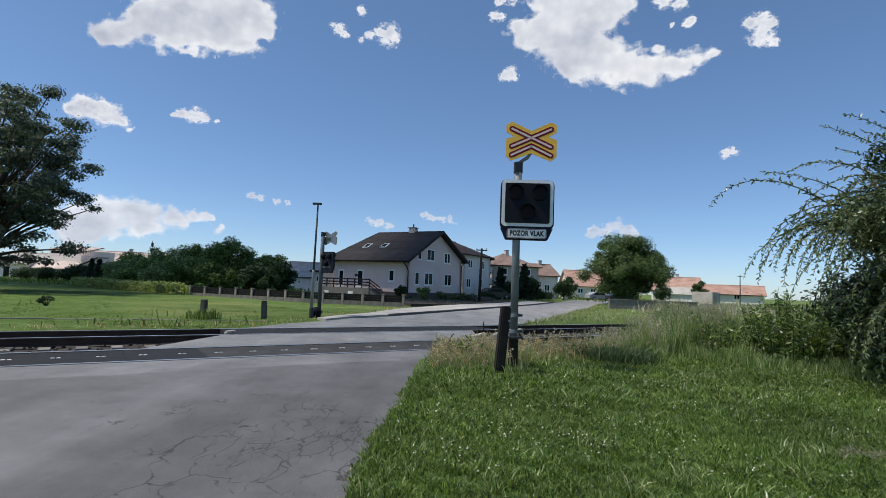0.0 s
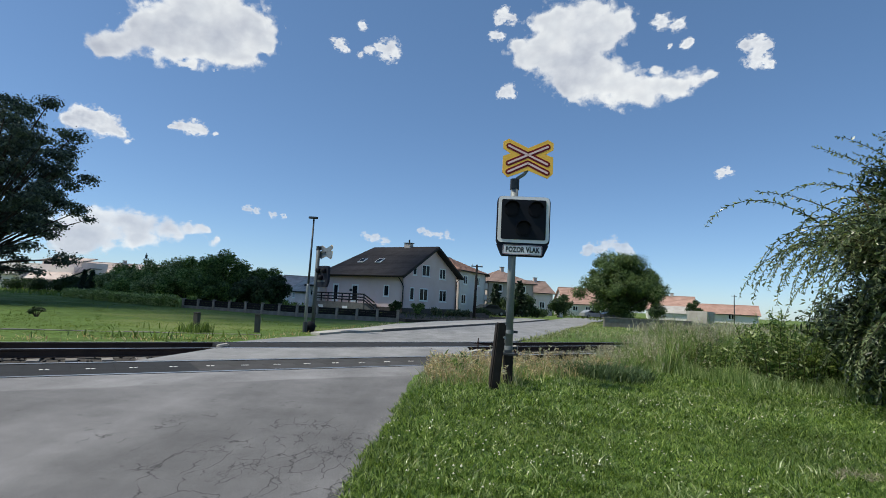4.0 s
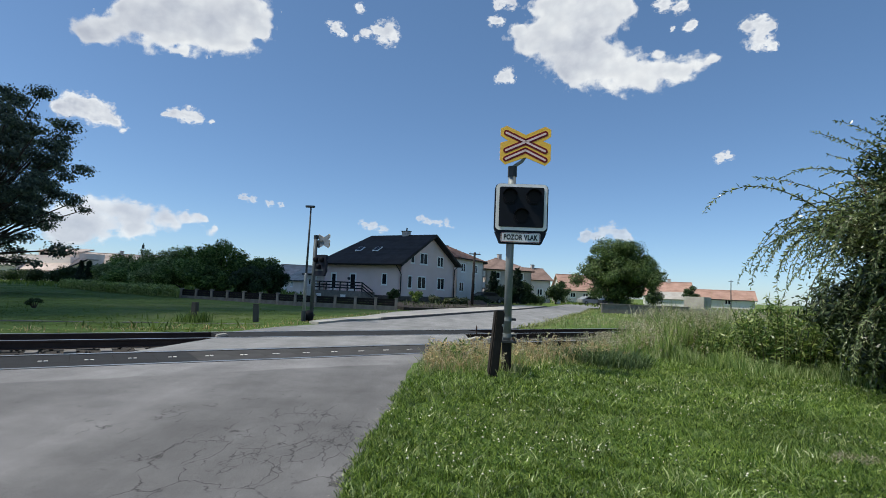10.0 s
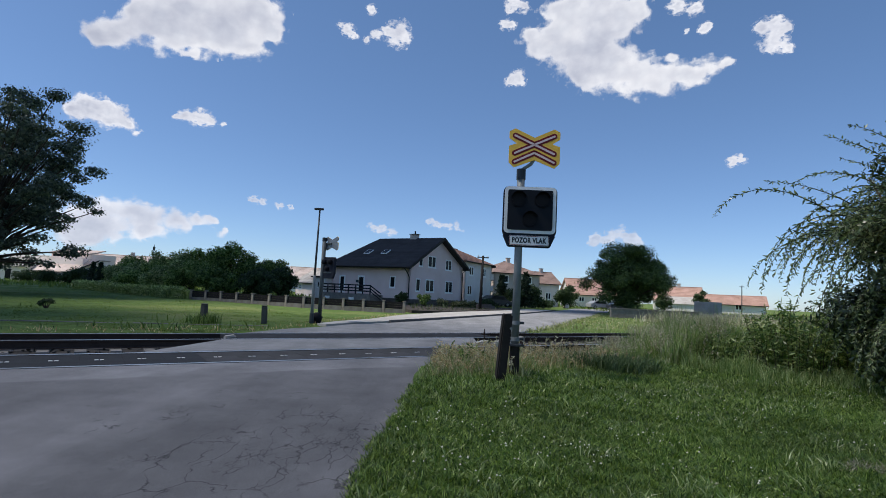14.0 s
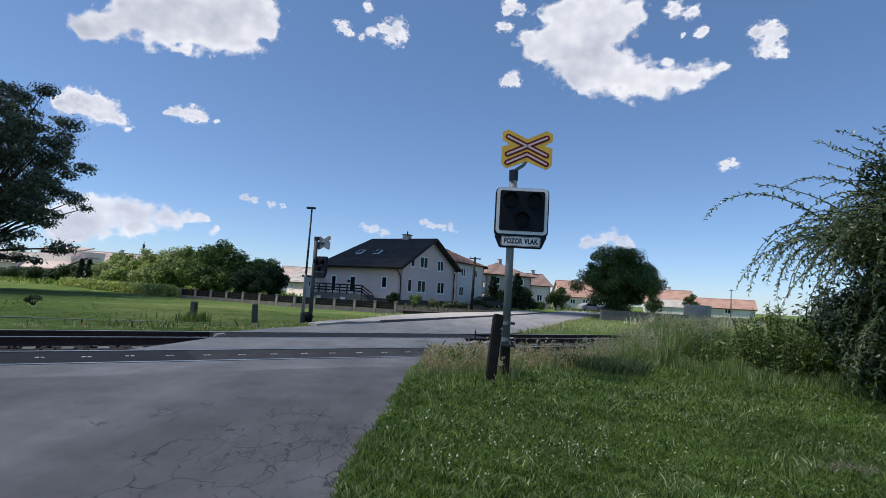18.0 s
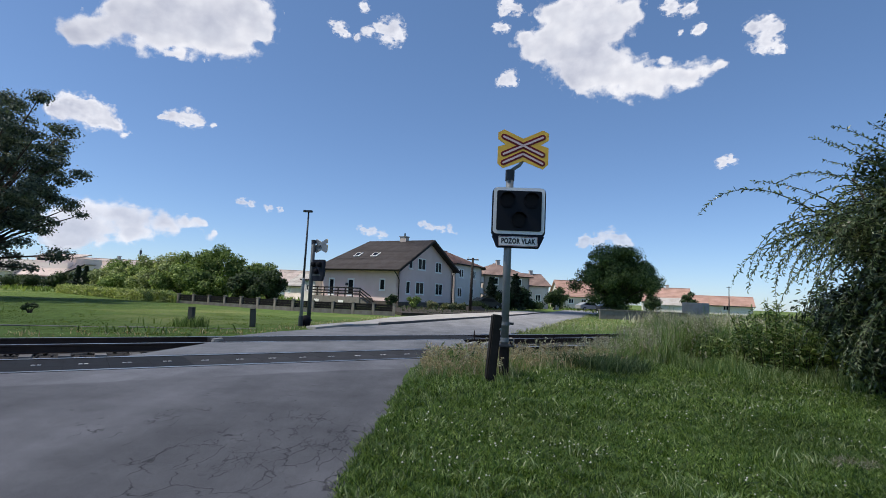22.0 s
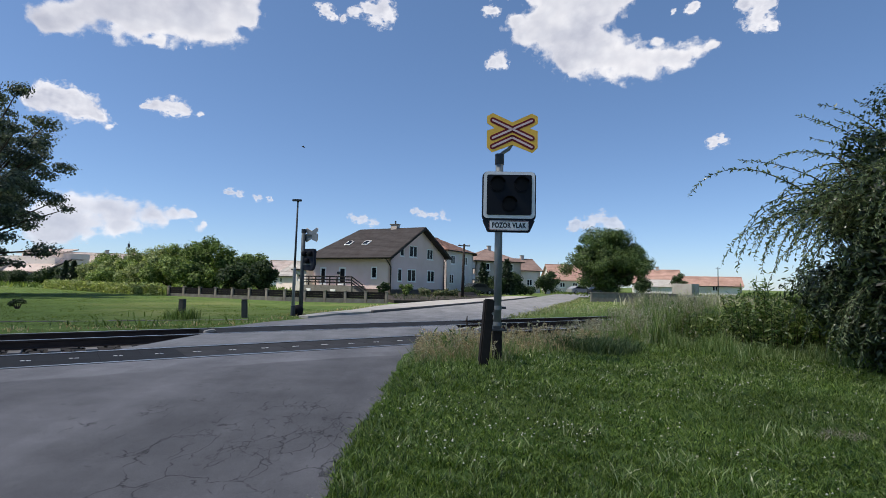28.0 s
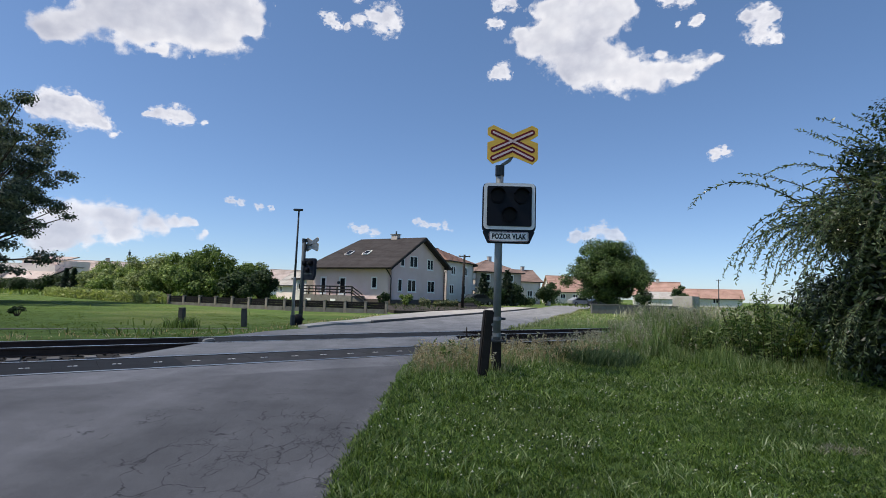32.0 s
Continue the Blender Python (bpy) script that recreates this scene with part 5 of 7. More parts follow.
# ---- houses ----
def window(parent, m, wd, ht, panes=2, name="window", t=0.15):
    """A window set into a wall: frame, sill, panes. Local x along the wall, -y outwards."""
    fr = Shape()
    fr.box(-wd / 2, -0.03, 0, wd / 2, 0.03, t).box(-wd / 2, -0.03, ht - t, wd / 2, 0.03, ht)
    fr.box(-wd / 2, -0.03, t, -wd / 2 + t, 0.03, ht - t).box(wd / 2 - t, -0.03, t, wd / 2, 0.03, ht - t)
    for k in range(1, panes):
        x = -wd / 2 + wd * k / panes
        fr.box(x - t / 2, -0.03, t, x + t / 2, 0.03, ht - t)
    o = part(name, fr, M_FRAME, parent, "white framed window with dark glass", at=m)
    for k in range(panes):
        x0, x1 = -wd / 2 + wd * k / panes + t / 2, -wd / 2 + wd * (k + 1) / panes - t / 2
        part("pane", Shape().box(x0, -0.012, t * 0.6, x1, 0.012, ht - t * 0.6), M_GLASS, o)
    part("sill", Shape().box(-wd / 2 - 0.06, -0.12, -0.06, wd / 2 + 0.06, 0.03, 0.0), M_FRAME, o, bevel=0.01)
    return o


def wall(parent, name, m, outline, holes, material, thick=0.3, label=""):
    """A wall with openings: outline (x, z) in m's space, -y outwards; holes (x, z, wd, ht) stay open with a dark reveal behind."""
    xs = sorted({h[0] - h[2] / 2 for h in holes} | {h[0] + h[2] / 2 for h in holes})
    bm = bmesh.new()
    f = bm.faces.new([bm.verts.new((x, 0, z)) for x, z in outline])
    for x in xs:
        bmesh.ops.bisect_plane(bm, geom=bm.verts[:] + bm.edges[:] + bm.faces[:], plane_co=(x, 0, 0), plane_no=(1, 0, 0))
    for z in sorted({h[1] for h in holes} | {h[1] + h[3] for h in holes}):
        bmesh.ops.bisect_plane(bm, geom=bm.verts[:] + bm.edges[:] + bm.faces[:], plane_co=(0, 0, z), plane_no=(0, 0, 1))
    gone = []
    for q in bm.faces:
        c = q.calc_center_median()
        if any(abs(c.x - hx) < wd / 2 and hz < c.z < hz + ht for hx, hz, wd, ht in holes):
            gone.append(q)
    bmesh.ops.delete(bm, geom=gone, context="FACES")
    ext = bmesh.ops.extrude_face_region(bm, geom=bm.faces[:])
    for v in ext["geom"]:
        if isinstance(v, bmesh.types.BMVert):
            v.co.y += thick
    bmesh.ops.recalc_face_normals(bm, faces=bm.faces[:])
    me = bpy.data.meshes.new(name)
    bm.to_mesh(me)
    bm.free()
    me.materials.append(material)
    return part(name, me, None, parent, label, at=m)


def slab(parent, name, corners, thick, material, label=""):
    """A roof plane through four or three corners, with thickness."""
    c = [Vector(p) for p in corners]
    nrm = (c[1] - c[0]).cross(c[2] - c[0]).normalized()
    if nrm.z < 0:
        c.reverse()
        nrm = -nrm
    k = len(c)
    v = c + [p - nrm * thick for p in c]
    return part(name, Shape().add(v, [tuple(range(k)), tuple(range(2 * k - 1, k - 1, -1))] + [(i, k + i, k + (i + 1) % k, (i + 1) % k) for i in range(k)]), material, parent, label)


def tile_rows(parent, corners, material, count, step_z=0.03):
    """Courses of tiles as low lapped strips over a roof plane: corners eave a, eave b, ridge b, ridge a."""
    a, b, c, d = [Vector(p) for p in corners]
    nrm = (b - a).cross(c - a).normalized()
    if nrm.z < 0:
        nrm = -nrm
    for k in range(count):
        u, w = k / count, (k + 1.06) / count
        p = [a.lerp(d, u), b.lerp(c, u), b.lerp(c, min(w, 1)), a.lerp(d, min(w, 1))]
        lift, low = nrm * (step_z + 0.012), nrm * 0.006
        v = [p[0] + lift, p[1] + lift, p[2] + low, p[3] + low, p[0], p[1]]
        part("tile_course", Shape().add(v, [(0, 1, 2, 3), (4, 5, 1, 0)]), material, parent)


def hip_house(m, wd, dp, eave, ridge, wall_m, roof_m, wins, label, hip=0.35, over=0.45, courses=10, chimney=True, group="village houses", back=True):
    """A house round a rectangle wd x dp (front at y = 0): walls, roof with two slopes and hipped ends, windows (x, z, w, h, side)."""
    hs = thing("house", m, label, "house", group)
    sides = {"front": (pose(0, 0, 0), wd), "right": (pose(wd, 0, 0, 0, 0, 90), dp), "left": (pose(0, dp, 0, 0, 0, -90), dp), "back": (pose(wd, dp, 0, 0, 0, 180), wd)}
    for side, (sm, length) in sides.items():
        holes = [(x, z, ww, hh) for x, z, ww, hh, sd in wins if sd == side]
        top = [(0, -0.3), (length, -0.3), (length, eave)]
        if side in ("left", "right") and hip <= 0.01:
            top += [(length / 2, ridge - 0.12)]
        top += [(0, eave)]
        wl = wall(hs, "wall", sm, top, holes, wall_m)
        for x, z, ww, hh in holes:
            window(wl, pose(x, 0.03, z), ww, hh, 2 if ww > 0.8 else 1)
    part("ceiling_slab", Shape().box(0.3, 0.3, eave - 0.25, wd - 0.3, dp - 0.3, eave - 0.1), M_RENDER_C, hs)
    run = hip * dp
    o = over
    drop = (ridge - eave) / (dp / 2) * o
    A0, B0, C0, D0 = (-o, -o, eave - drop), (wd + o, -o, eave - drop), (wd + o, dp + o, eave - drop), (-o, dp + o, eave - drop)
    R0, R1 = (run if run > 0 else -o, dp / 2, ridge), (wd - run if run > 0 else wd + o, dp / 2, ridge)
    rf = slab(hs, "roof", [A0, B0, R1, R0], 0.16, roof_m)
    slab(hs, "roof", [C0, D0, R0, R1], 0.16, roof_m)
    tile_rows(rf, [A0, B0, R1, R0], roof_m, courses)
    if run > 0:
        rr = slab(hs, "roof", [B0, C0, R1], 0.16, roof_m)
        tile_rows(rr, [B0, C0, R1, R1], roof_m, courses)
        rl = slab(hs, "roof", [D0, A0, R0], 0.16, roof_m)
        tile_rows(rl, [D0, A0, R0, R0], roof_m, courses)
    part("ridge_cap", Shape().tube([Vector(R0) + Vector((0, 0, 0.03)), Vector(R1) + Vector((0, 0, 0.03))], 0.10, 8), roof_m, hs)
    if chimney:
        ch = part("chimney", Shape().box(wd * 0.55 - 0.3, dp / 2 - 0.25, ridge - 0.6, wd * 0.55 + 0.3, dp / 2 + 0.25, ridge + 0.65), M_RENDER_C, hs, bevel=0.02)
        part("chimney_cap", Shape().box(wd * 0.55 - 0.36, dp / 2 - 0.31, ridge + 0.65, wd * 0.55 + 0.36, dp / 2 + 0.31, ridge + 0.73), M_CONCRETE, ch)
    part("gutter", Shape().tube([(-o, -o - 0.05, eave - drop - 0.06), (wd + o, -o - 0.05, eave - drop - 0.06)], 0.07, 8), M_WOOD_DARK, hs)
    return hs


# the large grey house: long side to the field, gable to the road
G_AXIS = math.degrees(math.atan2(0.87, 0.49))
main = thing("house", pose(-5.06, 58.3, 0, 0, 0, G_AXIS), "large lilac-grey rendered house with a dark gabled roof", "house", "village houses")
GW, LL, E1, E2, RG = 12.3, 11.2, 4.42, 5.0, 8.05
# local x along the gable, local y along the long side (away to the field)
gw = [(1.9, 1.42, 0.9, 1.5), (4.4, 1.42, 1.85, 1.5), (8.9, 1.42, 1.8, 1.5), (2.3, 4.30, 0.85, 1.2), (4.7, 4.30, 1.75, 1.4), (8.6, 4.20, 1.5, 1.35)]
gable = wall(main, "gable_wall", pose(0, 0, 0), [(0, -0.3), (GW, -0.3), (GW, E2), (GW / 2, RG - 0.15), (0, E1)], gw, M_RENDER, label="lilac-grey rendered gable wall")
for x, z, ww, hh in gw:
    window(gable, pose(x, 0.02, z), ww, hh, 2 if ww > 1 else 1, t=0.125)
lw = [(LL - 2.2, 1.7, 0.8, 1.35), (4.5, 0.95, 1.05, 2.05), (1.6, 0.95, 0.95, 2.05)]
long = wall(main, "long_wall", pose(0, LL, 0, 0, 0, -90), [(0, -0.3), (LL, -0.3), (LL, E1), (0, E1)], lw, M_RENDER, label="lilac-grey long wall under deep eaves")
for x, z, ww, hh in lw:
    window(long, pose(x, 0.02, z), ww, hh, 1, t=0.20 if hh > 2 else 0.13)
wall(main, "back_wall", pose(GW, LL, 0, 0, 0, 180), [(0, -0.3), (GW, -0.3), (GW, E1 - 0.4), (0, E1 - 0.4)], [], M_RENDER)
wall(main, "side_wall", pose(GW, 0, 0, 0, 0, 90), [(0, -0.3), (LL, -0.3), (LL, E2), (0, E2)], [], M_RENDER)
part("plinth", Shape().box(-0.06, -0.06, -0.3, GW + 0.06, LL + 0.06, 0.55), M_PLINTH, main, "dark plinth course")
ov, low = 1.15, 4.05
hipx = 2.2
ea = [(-ov, -0.75, low), (-ov, LL + 0.5, low), (GW / 2, LL - hipx, RG), (GW / 2, -0.75, RG)]
eb = [(GW + 0.6, -0.75, 4.65), (GW + 0.6, LL + 0.5, 4.65), (GW / 2, LL - hipx, RG), (GW / 2, -0.75, RG)]
ra = slab(main, "roof", ea, 0.22, M_ROOF_DARK, "dark brown tiled roof slope")
slab(main, "roof", eb, 0.22, M_ROOF_DARK, "dark brown tiled roof slope")
slab(main, "roof", [(-ov, LL + 0.5, low), (GW + 0.6, LL + 0.5, 4.65), (GW / 2, LL - hipx, RG)], 0.2, M_ROOF_DARK, "dark brown hipped roof end")
tile_rows(ra, ea, M_ROOF_DARK, 24, 0.008)
for a, b in (((-ov, -0.78, low - 0.02), (GW / 2, -0.78, RG - 0.02)), ((GW / 2, -0.78, RG - 0.02), (GW + 0.6, -0.78, 4.63))):
    a, b = Vector(a), Vector(b)
    part("bargeboard", Shape().add([a, b, b - Vector((0, 0, 0.30)), a - Vector((0, 0, 0.30)), a + Vector((0, -0.05, 0)), b + Vector((0, -0.05, 0)), b + Vector((0, -0.05, -0.30)), a + Vector((0, -0.05, -0.30))],
         [(0, 1, 2, 3), (7, 6, 5, 4), (0, 4, 5, 1), (2, 6, 7, 3), (1, 5, 6, 2), (3, 7, 4, 0)]), M_WOOD_DARK, main, "dark stained bargeboard")
part("gutter", Shape().tube([(-ov - 0.06, -0.7, low - 0.05), (-ov - 0.06, LL + 0.4, low - 0.05)], 0.08, 8), M_WOOD_DARK, main, "dark gutter")
part("downpipe", Shape().tube([(-ov, -0.1, low - 0.1), (-0.35, -0.1, low - 0.75), (-0.1, -0.12, low - 1.1), (-0.1, -0.12, 0.3)], 0.055, 8), M_WOOD_DARK, main, "dark downpipe")
part("downpipe", Shape().tube([(GW + 0.5, -0.3, 4.55), (GW - 0.15, -0.12, 4.1), (GW - 0.15, -0.12, 0.2)], 0.055, 8), M_WOOD_DARK, main, "dark downpipe")
ch = part("chimney", Shape().box(GW / 2 - 0.35, 3.2, RG - 0.5, GW / 2 + 0.35, 4.1, RG + 0.42), M_RENDER_C, main, bevel=0.02)
part("chimney_cap", Shape().box(GW / 2 - 0.42, 3.1, RG + 0.42, GW / 2 + 0.42, 4.2, RG + 0.50), M_CONCRETE, ch)
part("chimney_pipe", Shape().tube([(GW / 2, 3.6, RG + 0.5), (GW / 2, 3.6, RG + 0.9)], 0.09, 10), M_STEEL_DARK, ch)
slope = (RG - low) / (GW / 2 + ov)
for y in (7.6, 5.0):
    x = 2.2
    sk = part("skylight", Shape().box(-0.55, -0.42, 0.0, 0.55, 0.42, 0.10), M_FRAME, main, "roof window with pale frame", at=Matrix.Translation((x, y, low + slope * (x + ov) + 0.04)) @ Matrix.Rotation(-math.atan(slope), 4, "Y"), bevel=0.02)
    part("pane", Shape().box(-0.46, -0.33, 0.09, 0.46, 0.33, 0.112), M_GLASS, sk)
# terrace with stairs along the long side
ter = part("terrace", Shape().box(-2.4, 3.4, -0.2, -0.06, LL - 0.4, 0.85), M_CONCRETE, main, "raised grey stone terrace", bevel=0.03)
for k in range(5):
    part("step", Shape().box(-2.3, 3.4 - 0.3 * (k + 1), -0.2, -0.9, 3.4 - 0.3 * k, 0.85 - 0.17 * (k + 1)), M_CONCRETE, ter)
for k in range(8):
    y = 3.45 + k * (LL - 0.5 - 3.45) / 7
    part("railing_post", Shape().box(-2.38, y - 0.05, 0.85, -2.28, y + 0.05, 1.85), M_WOOD_DARK, ter)
for z in (1.12, 1.42, 1.76):
    part("railing_board", Shape().box(-2.42, 3.4, z, -2.38, LL - 0.4, z + 0.14), M_WOOD_DARK, ter, "dark wooden railing board")
    part("railing_board", Shape().add([(-2.42, 3.4, z), (-2.42, 1.9, z - 0.85), (-2.42, 1.9, z - 0.71), (-2.42, 3.4, z + 0.14), (-2.38, 3.4, z), (-2.38, 1.9, z - 0.85), (-2.38, 1.9, z - 0.71), (-2.38, 3.4, z + 0.14)],
         [(0, 1, 2, 3), (7, 6, 5, 4), (0, 4, 5, 1), (1, 5, 6, 2), (2, 6, 7, 3), (3, 7, 4, 0)]), M_WOOD_DARK, ter, "dark wooden railing board")
for y in (6.0, 9.6):
    part("basement_window", Shape().box(-2.46, y - 0.35, 0.15, -2.40, y + 0.35, 0.45), M_FRAME, ter, "small white basement window")
wl = part("wall_lamp", Shape().prism(rounded(0.3, 0.3, 0.08), 0, 0.18, pose(-0.02, LL - 7.0 + 3.0, 2.3, 90, 0, -90)), M_STEEL_DARK, main, "dark wall lamp")

annex = thing("shed", pose(-16.2, 66.2, 0, 0, 0, G_AXIS), "small white flat-roofed annex beside the grey house", "shed")
an = wall(annex, "wall", pose(0, 2.2, 0, 0, 0, -90), [(0, -0.3), (2.2, -0.3), (2.2, 2.6), (0, 2.6)], [(1.1, 1.3, 0.9, 0.9)], M_RENDER_W)
window(an, pose(1.1, 0.12, 1.3), 0.9, 0.9, 2)
part("body", Shape().box(0.3, 0, -0.3, 4.0, 2.2, 2.58), M_RENDER_W, annex)
part("roof_slab", Shape().box(-0.2, -0.2, 2.6, 4.2, 2.4, 2.8), M_WOOD_DARK, annex)

hip_house(pose(1.35, 71.5, 0, 0, 0, 62), 8.6, 8.0, 6.1, 7.9, M_RENDER_B, M_ROOF_RED, [(2.0, 4.0, 1.4, 1.3, "front"), (6.2, 4.0, 1.2, 1.3, "front"), (1.6, 1.3, 1.4, 1.4, "front"), (5.6, 1.3, 1.0, 1.4, "front")],
          "cream two-storey house with a weathered red roof", hip=0.45, chimney=False)
balc = thing("house", pose(4.0, 80.2, 0, 0, 0, 20), "narrow grey house part with stacked balconies", "house", "village houses")
part("body", Shape().box(0, 0, -0.3, 1.7, 3.2, 5.6), M_RENDER_C, balc)
for z in (1.9, 3.6):
    part("balcony", Shape().box(-0.2, -1.0, z, 1.6, 0.0, z + 0.15), M_CONCRETE, balc)
    part("balustrade", Shape().box(-0.2, -1.02, z + 0.15, 1.6, -0.96, z + 1.0), M_RENDER_B, balc)
    part("doorway", Shape().box(0.3, -0.03, z + 0.15, 1.3, 0.0, z + 2.0), M_GLASS, balc, "dark balcony door")
part("roof_slab", Shape().box(-0.3, -1.1, 5.6, 1.9, 3.3, 5.8), M_WOOD_DARK, balc)
hip_house(pose(6.2, 84.4, 0, 0, 0, 24), 8.6, 8.0, 5.35, 7.2, M_RENDER_C, M_ROOF_BROWN, [(2.0, 3.6, 1.5, 1.2, "front"), (6.4, 3.6, 1.5, 1.2, "front"), (2.0, 1.1, 2.2, 1.4, "front"), (6.4, 1.1, 1.5, 1.4, "front")],
          "grey two-storey house with a brownish hipped roof", hip=0.48)
hip_house(pose(15.4, 97.0, 0, 0, 0, 20), 4.2, 7.0, 4.3, 6.3, M_BEIGE, M_ROOF_BROWN, [(2.0, 1.2, 1.2, 1.3, "front")], "narrow beige house with a steep brownish roof", hip=0.0)
hip_house(pose(26.8, 122.0, 0, 0, 0, 6), 14.0, 8.0, 3.0, 6.4, M_BEIGE, M_ROOF_ORANGE, [(2.5, 1.0, 1.3, 1.2, "front"), (5.5, 1.0, 1.3, 1.2, "front"), (9.0, 1.0, 1.3, 1.2, "front")], "long low house with an orange tiled roof", hip=0.0)
hip_house(pose(42.0, 112.0, 0, 0, 0, -18), 9.0, 7.0, 2.6, 5.2, M_RENDER_W, M_ROOF_ORANGE, [(3, 1.0, 1.2, 1.2, "front")], "white low house with an orange roof behind the meadow", hip=0.0)
hip_house(pose(52.5, 116.0, 0, 0, 0, -24), 13.0, 8.0, 2.2, 4.0, M_RENDER_W, M_ROOF_ORANGE, [(3, 0.9, 1.2, 1.1, "front"), (8, 0.9, 1.2, 1.1, "front")], "long white building with an orange roof behind the meadow", hip=0.0, chimney=False)
shedr = thing("shed", pose(38.5, 100.0, 0, 0, 0, -20), "white shed with a pale sheet roof", "shed")
part("body", Shape().box(0, 0, -0.3, 6.5, 5, 1.6), M_RENDER_W, shedr)
slab(shedr, "roof", [(-0.3, -0.3, 1.6), (6.8, -0.3, 1.6), (6.8, 5.2, 3.0), (-0.3, 5.2, 3.0)], 0.1, M_PAVING, "pale sheet roof")
grey = thing("concrete_block", pose(31.6, 70.6, 0, 0, 0, -52), "grey concrete block wall in the meadow", "wall")
part("body", Shape().box(0, 0, -0.3, 2.7, 2.0, 1.95), M_PAVING, grey, bevel=0.03)
long_wall = thing("low_wall", pose(20.0, 56.5, 0, 0, 0, 8), "long low pale wall at the edge of the meadow", "wall")
part("body", Shape().box(0, 0, -0.3, 13.0, 0.3, 0.55), M_PAVING, long_wall, bevel=0.03)
thin = thing("utility_pole", pose(59.0, 110.0, 0), "thin pole behind the long white building", "utility pole")
part("pole", Shape().tube([(0, 0, -0.3), (0, 0, 6.0)], [0.12, 0.08], 8), M_STEEL_DARK, thin)
part("crossarm", Shape().box(-0.5, -0.05, 5.7, 0.5, 0.05, 5.8), M_STEEL_DARK, thin)
gate = thing("gate_pillar", pose(19.0, 90.0, 0, 0, 0, 30), "pale rendered gate pillar by the street", "gate pillar")
part("shaft", Shape().box(-0.35, -0.35, -0.2, 0.35, 0.35, 2.5), M_RENDER_B, gate, bevel=0.02)
part("cap", Shape().box(-0.42, -0.42, 2.5, 0.42, 0.42, 2.62), M_CONCRETE, gate, bevel=0.02)
steps = thing("garden_steps", pose(3.2, 52.5, 0, 0, 0, 62), "dark stone garden steps beside the utility pole", "steps")
for k in range(3):
    part("step", Shape().box(0, 0.35 * k, -0.1, 3.0, 0.35 * k + 0.38, 0.16 * (k + 1)), M_PLINTH, steps, bevel=0.015)
low_wall = thing("low_wall", pose(14.6, 49.6, 0, 0, 0, 4), "low grey concrete wall under the round tree", "wall")
part("body", Shape().box(0, 0, -0.3, 8.4, 0.3, 0.72), M_CONCRETE, low_wall, bevel=0.03)
part("coping", Shape().box(-0.05, -0.05, 0.72, 8.45, 0.35, 0.80), M_CONCRETE, low_wall, bevel=0.01)

# houses beyond the field
block = thing("house", pose(-80.2, 100.0, 0, 0, 0, -10) @ Matrix.Diagonal((1.46, 1, 1, 1)), "beige terraced house with a dark recessed balcony beyond the field", "house", "houses beyond the field")
bw = [(1.0, 0.8, 0.9, 1.1), (5.4, 0.8, 0.9, 1.1)]
wb = wall(block, "wall", pose(0, 0, 0), [(0, -0.3), (6.6, -0.3), (6.6, 2.6), (0, 2.6)], bw, M_BEIGE)
for x, z, ww, hh in bw:
    window(wb, pose(x, 0.03, z), ww, hh, 2)
part("body", Shape().box(0, 0.3, -0.3, 6.6, 8, 4.6), M_BEIGE, block)
slab(block, "roof", [(-0.2, -1.6, 2.0), (6.8, -1.6, 2.0), (6.8, 1.9, 4.62), (-0.2, 1.9, 4.62)], 0.15, M_ROOF_GREY, "weathered sloping roof below the balcony")
for x in (1.5, 4.2):
    part("skylight", Shape().box(-0.55, -0.05, -0.25, 0.55, 0.05, 0.25), M_GLASS, block, "dark roof window slot", at=pose(x, 0.6, 3.72, -53))
part("balcony_recess", Shape().box(0.5, 2.0, 4.6, 5.1, 2.1, 5.6), M_GLASS, block, "dark recessed balcony front")
for k in range(4):
    part("pillar", Shape().box(0.5 + k * 1.5, 1.85, 4.6, 0.62 + k * 1.5, 1.97, 5.6), M_BEIGE, block)
part("parapet", Shape().box(0.2, 1.80, 4.6, 5.3, 1.84, 4.95), M_BEIGE, block)
part("side_wing", Shape().box(5.2, 1.9, 4.6, 6.7, 8, 5.6), M_BEIGE, block)
slab(block, "roof", [(-0.1, 1.4, 5.6), (6.9, 1.4, 5.6), (6.9, 5.0, 6.5), (-0.1, 5.0, 6.5)], 0.2, M_ROOF_GREY, "pale overhanging roof")
part("canopy", Shape().box(2.0, -2.6, 1.42, 4.8, -0.1, 1.56), M_RENDER_W, block, "white canopy over the yard")
for x in (2.1, 4.7):
    part("canopy_post", Shape().box(x - 0.06, -2.55, -0.2, x + 0.06, -2.43, 1.42), M_STEEL_DARK, block)
side_house = thing("house", pose(-87.5, 99.0, 0, 0, 0, -6), "low house with a pale sunlit roof beyond the field", "house", "houses beyond the field")
part("body", Shape().box(0, 0, -0.3, 7.0, 7, 3.0), M_BEIGE, side_house)
slab(side_house, "roof", [(-0.4, -0.6, 2.6), (7.2, -0.6, 2.6), (7.2, 4.0, 5.0), (-0.4, 4.0, 5.0)], 0.15, M_PAVING, "pale sheet roof")
part("doorway", Shape().box(2.0, -0.04, 0.0, 3.2, 0.0, 2.0), M_GLASS, side_house, "dark doorway")
hip_house(pose(-77.0, 105.0, 0, 0, 0, 14), 17.0, 8.0, 3.4, 6.1, M_BEIGE, M_ROOF_GREY, [(3.0, 1.2, 1.2, 1.2, "front"), (8.0, 1.2, 1.2, 1.2, "front")], "long grey-roofed house beyond the field", hip=0.0, group="houses beyond the field")
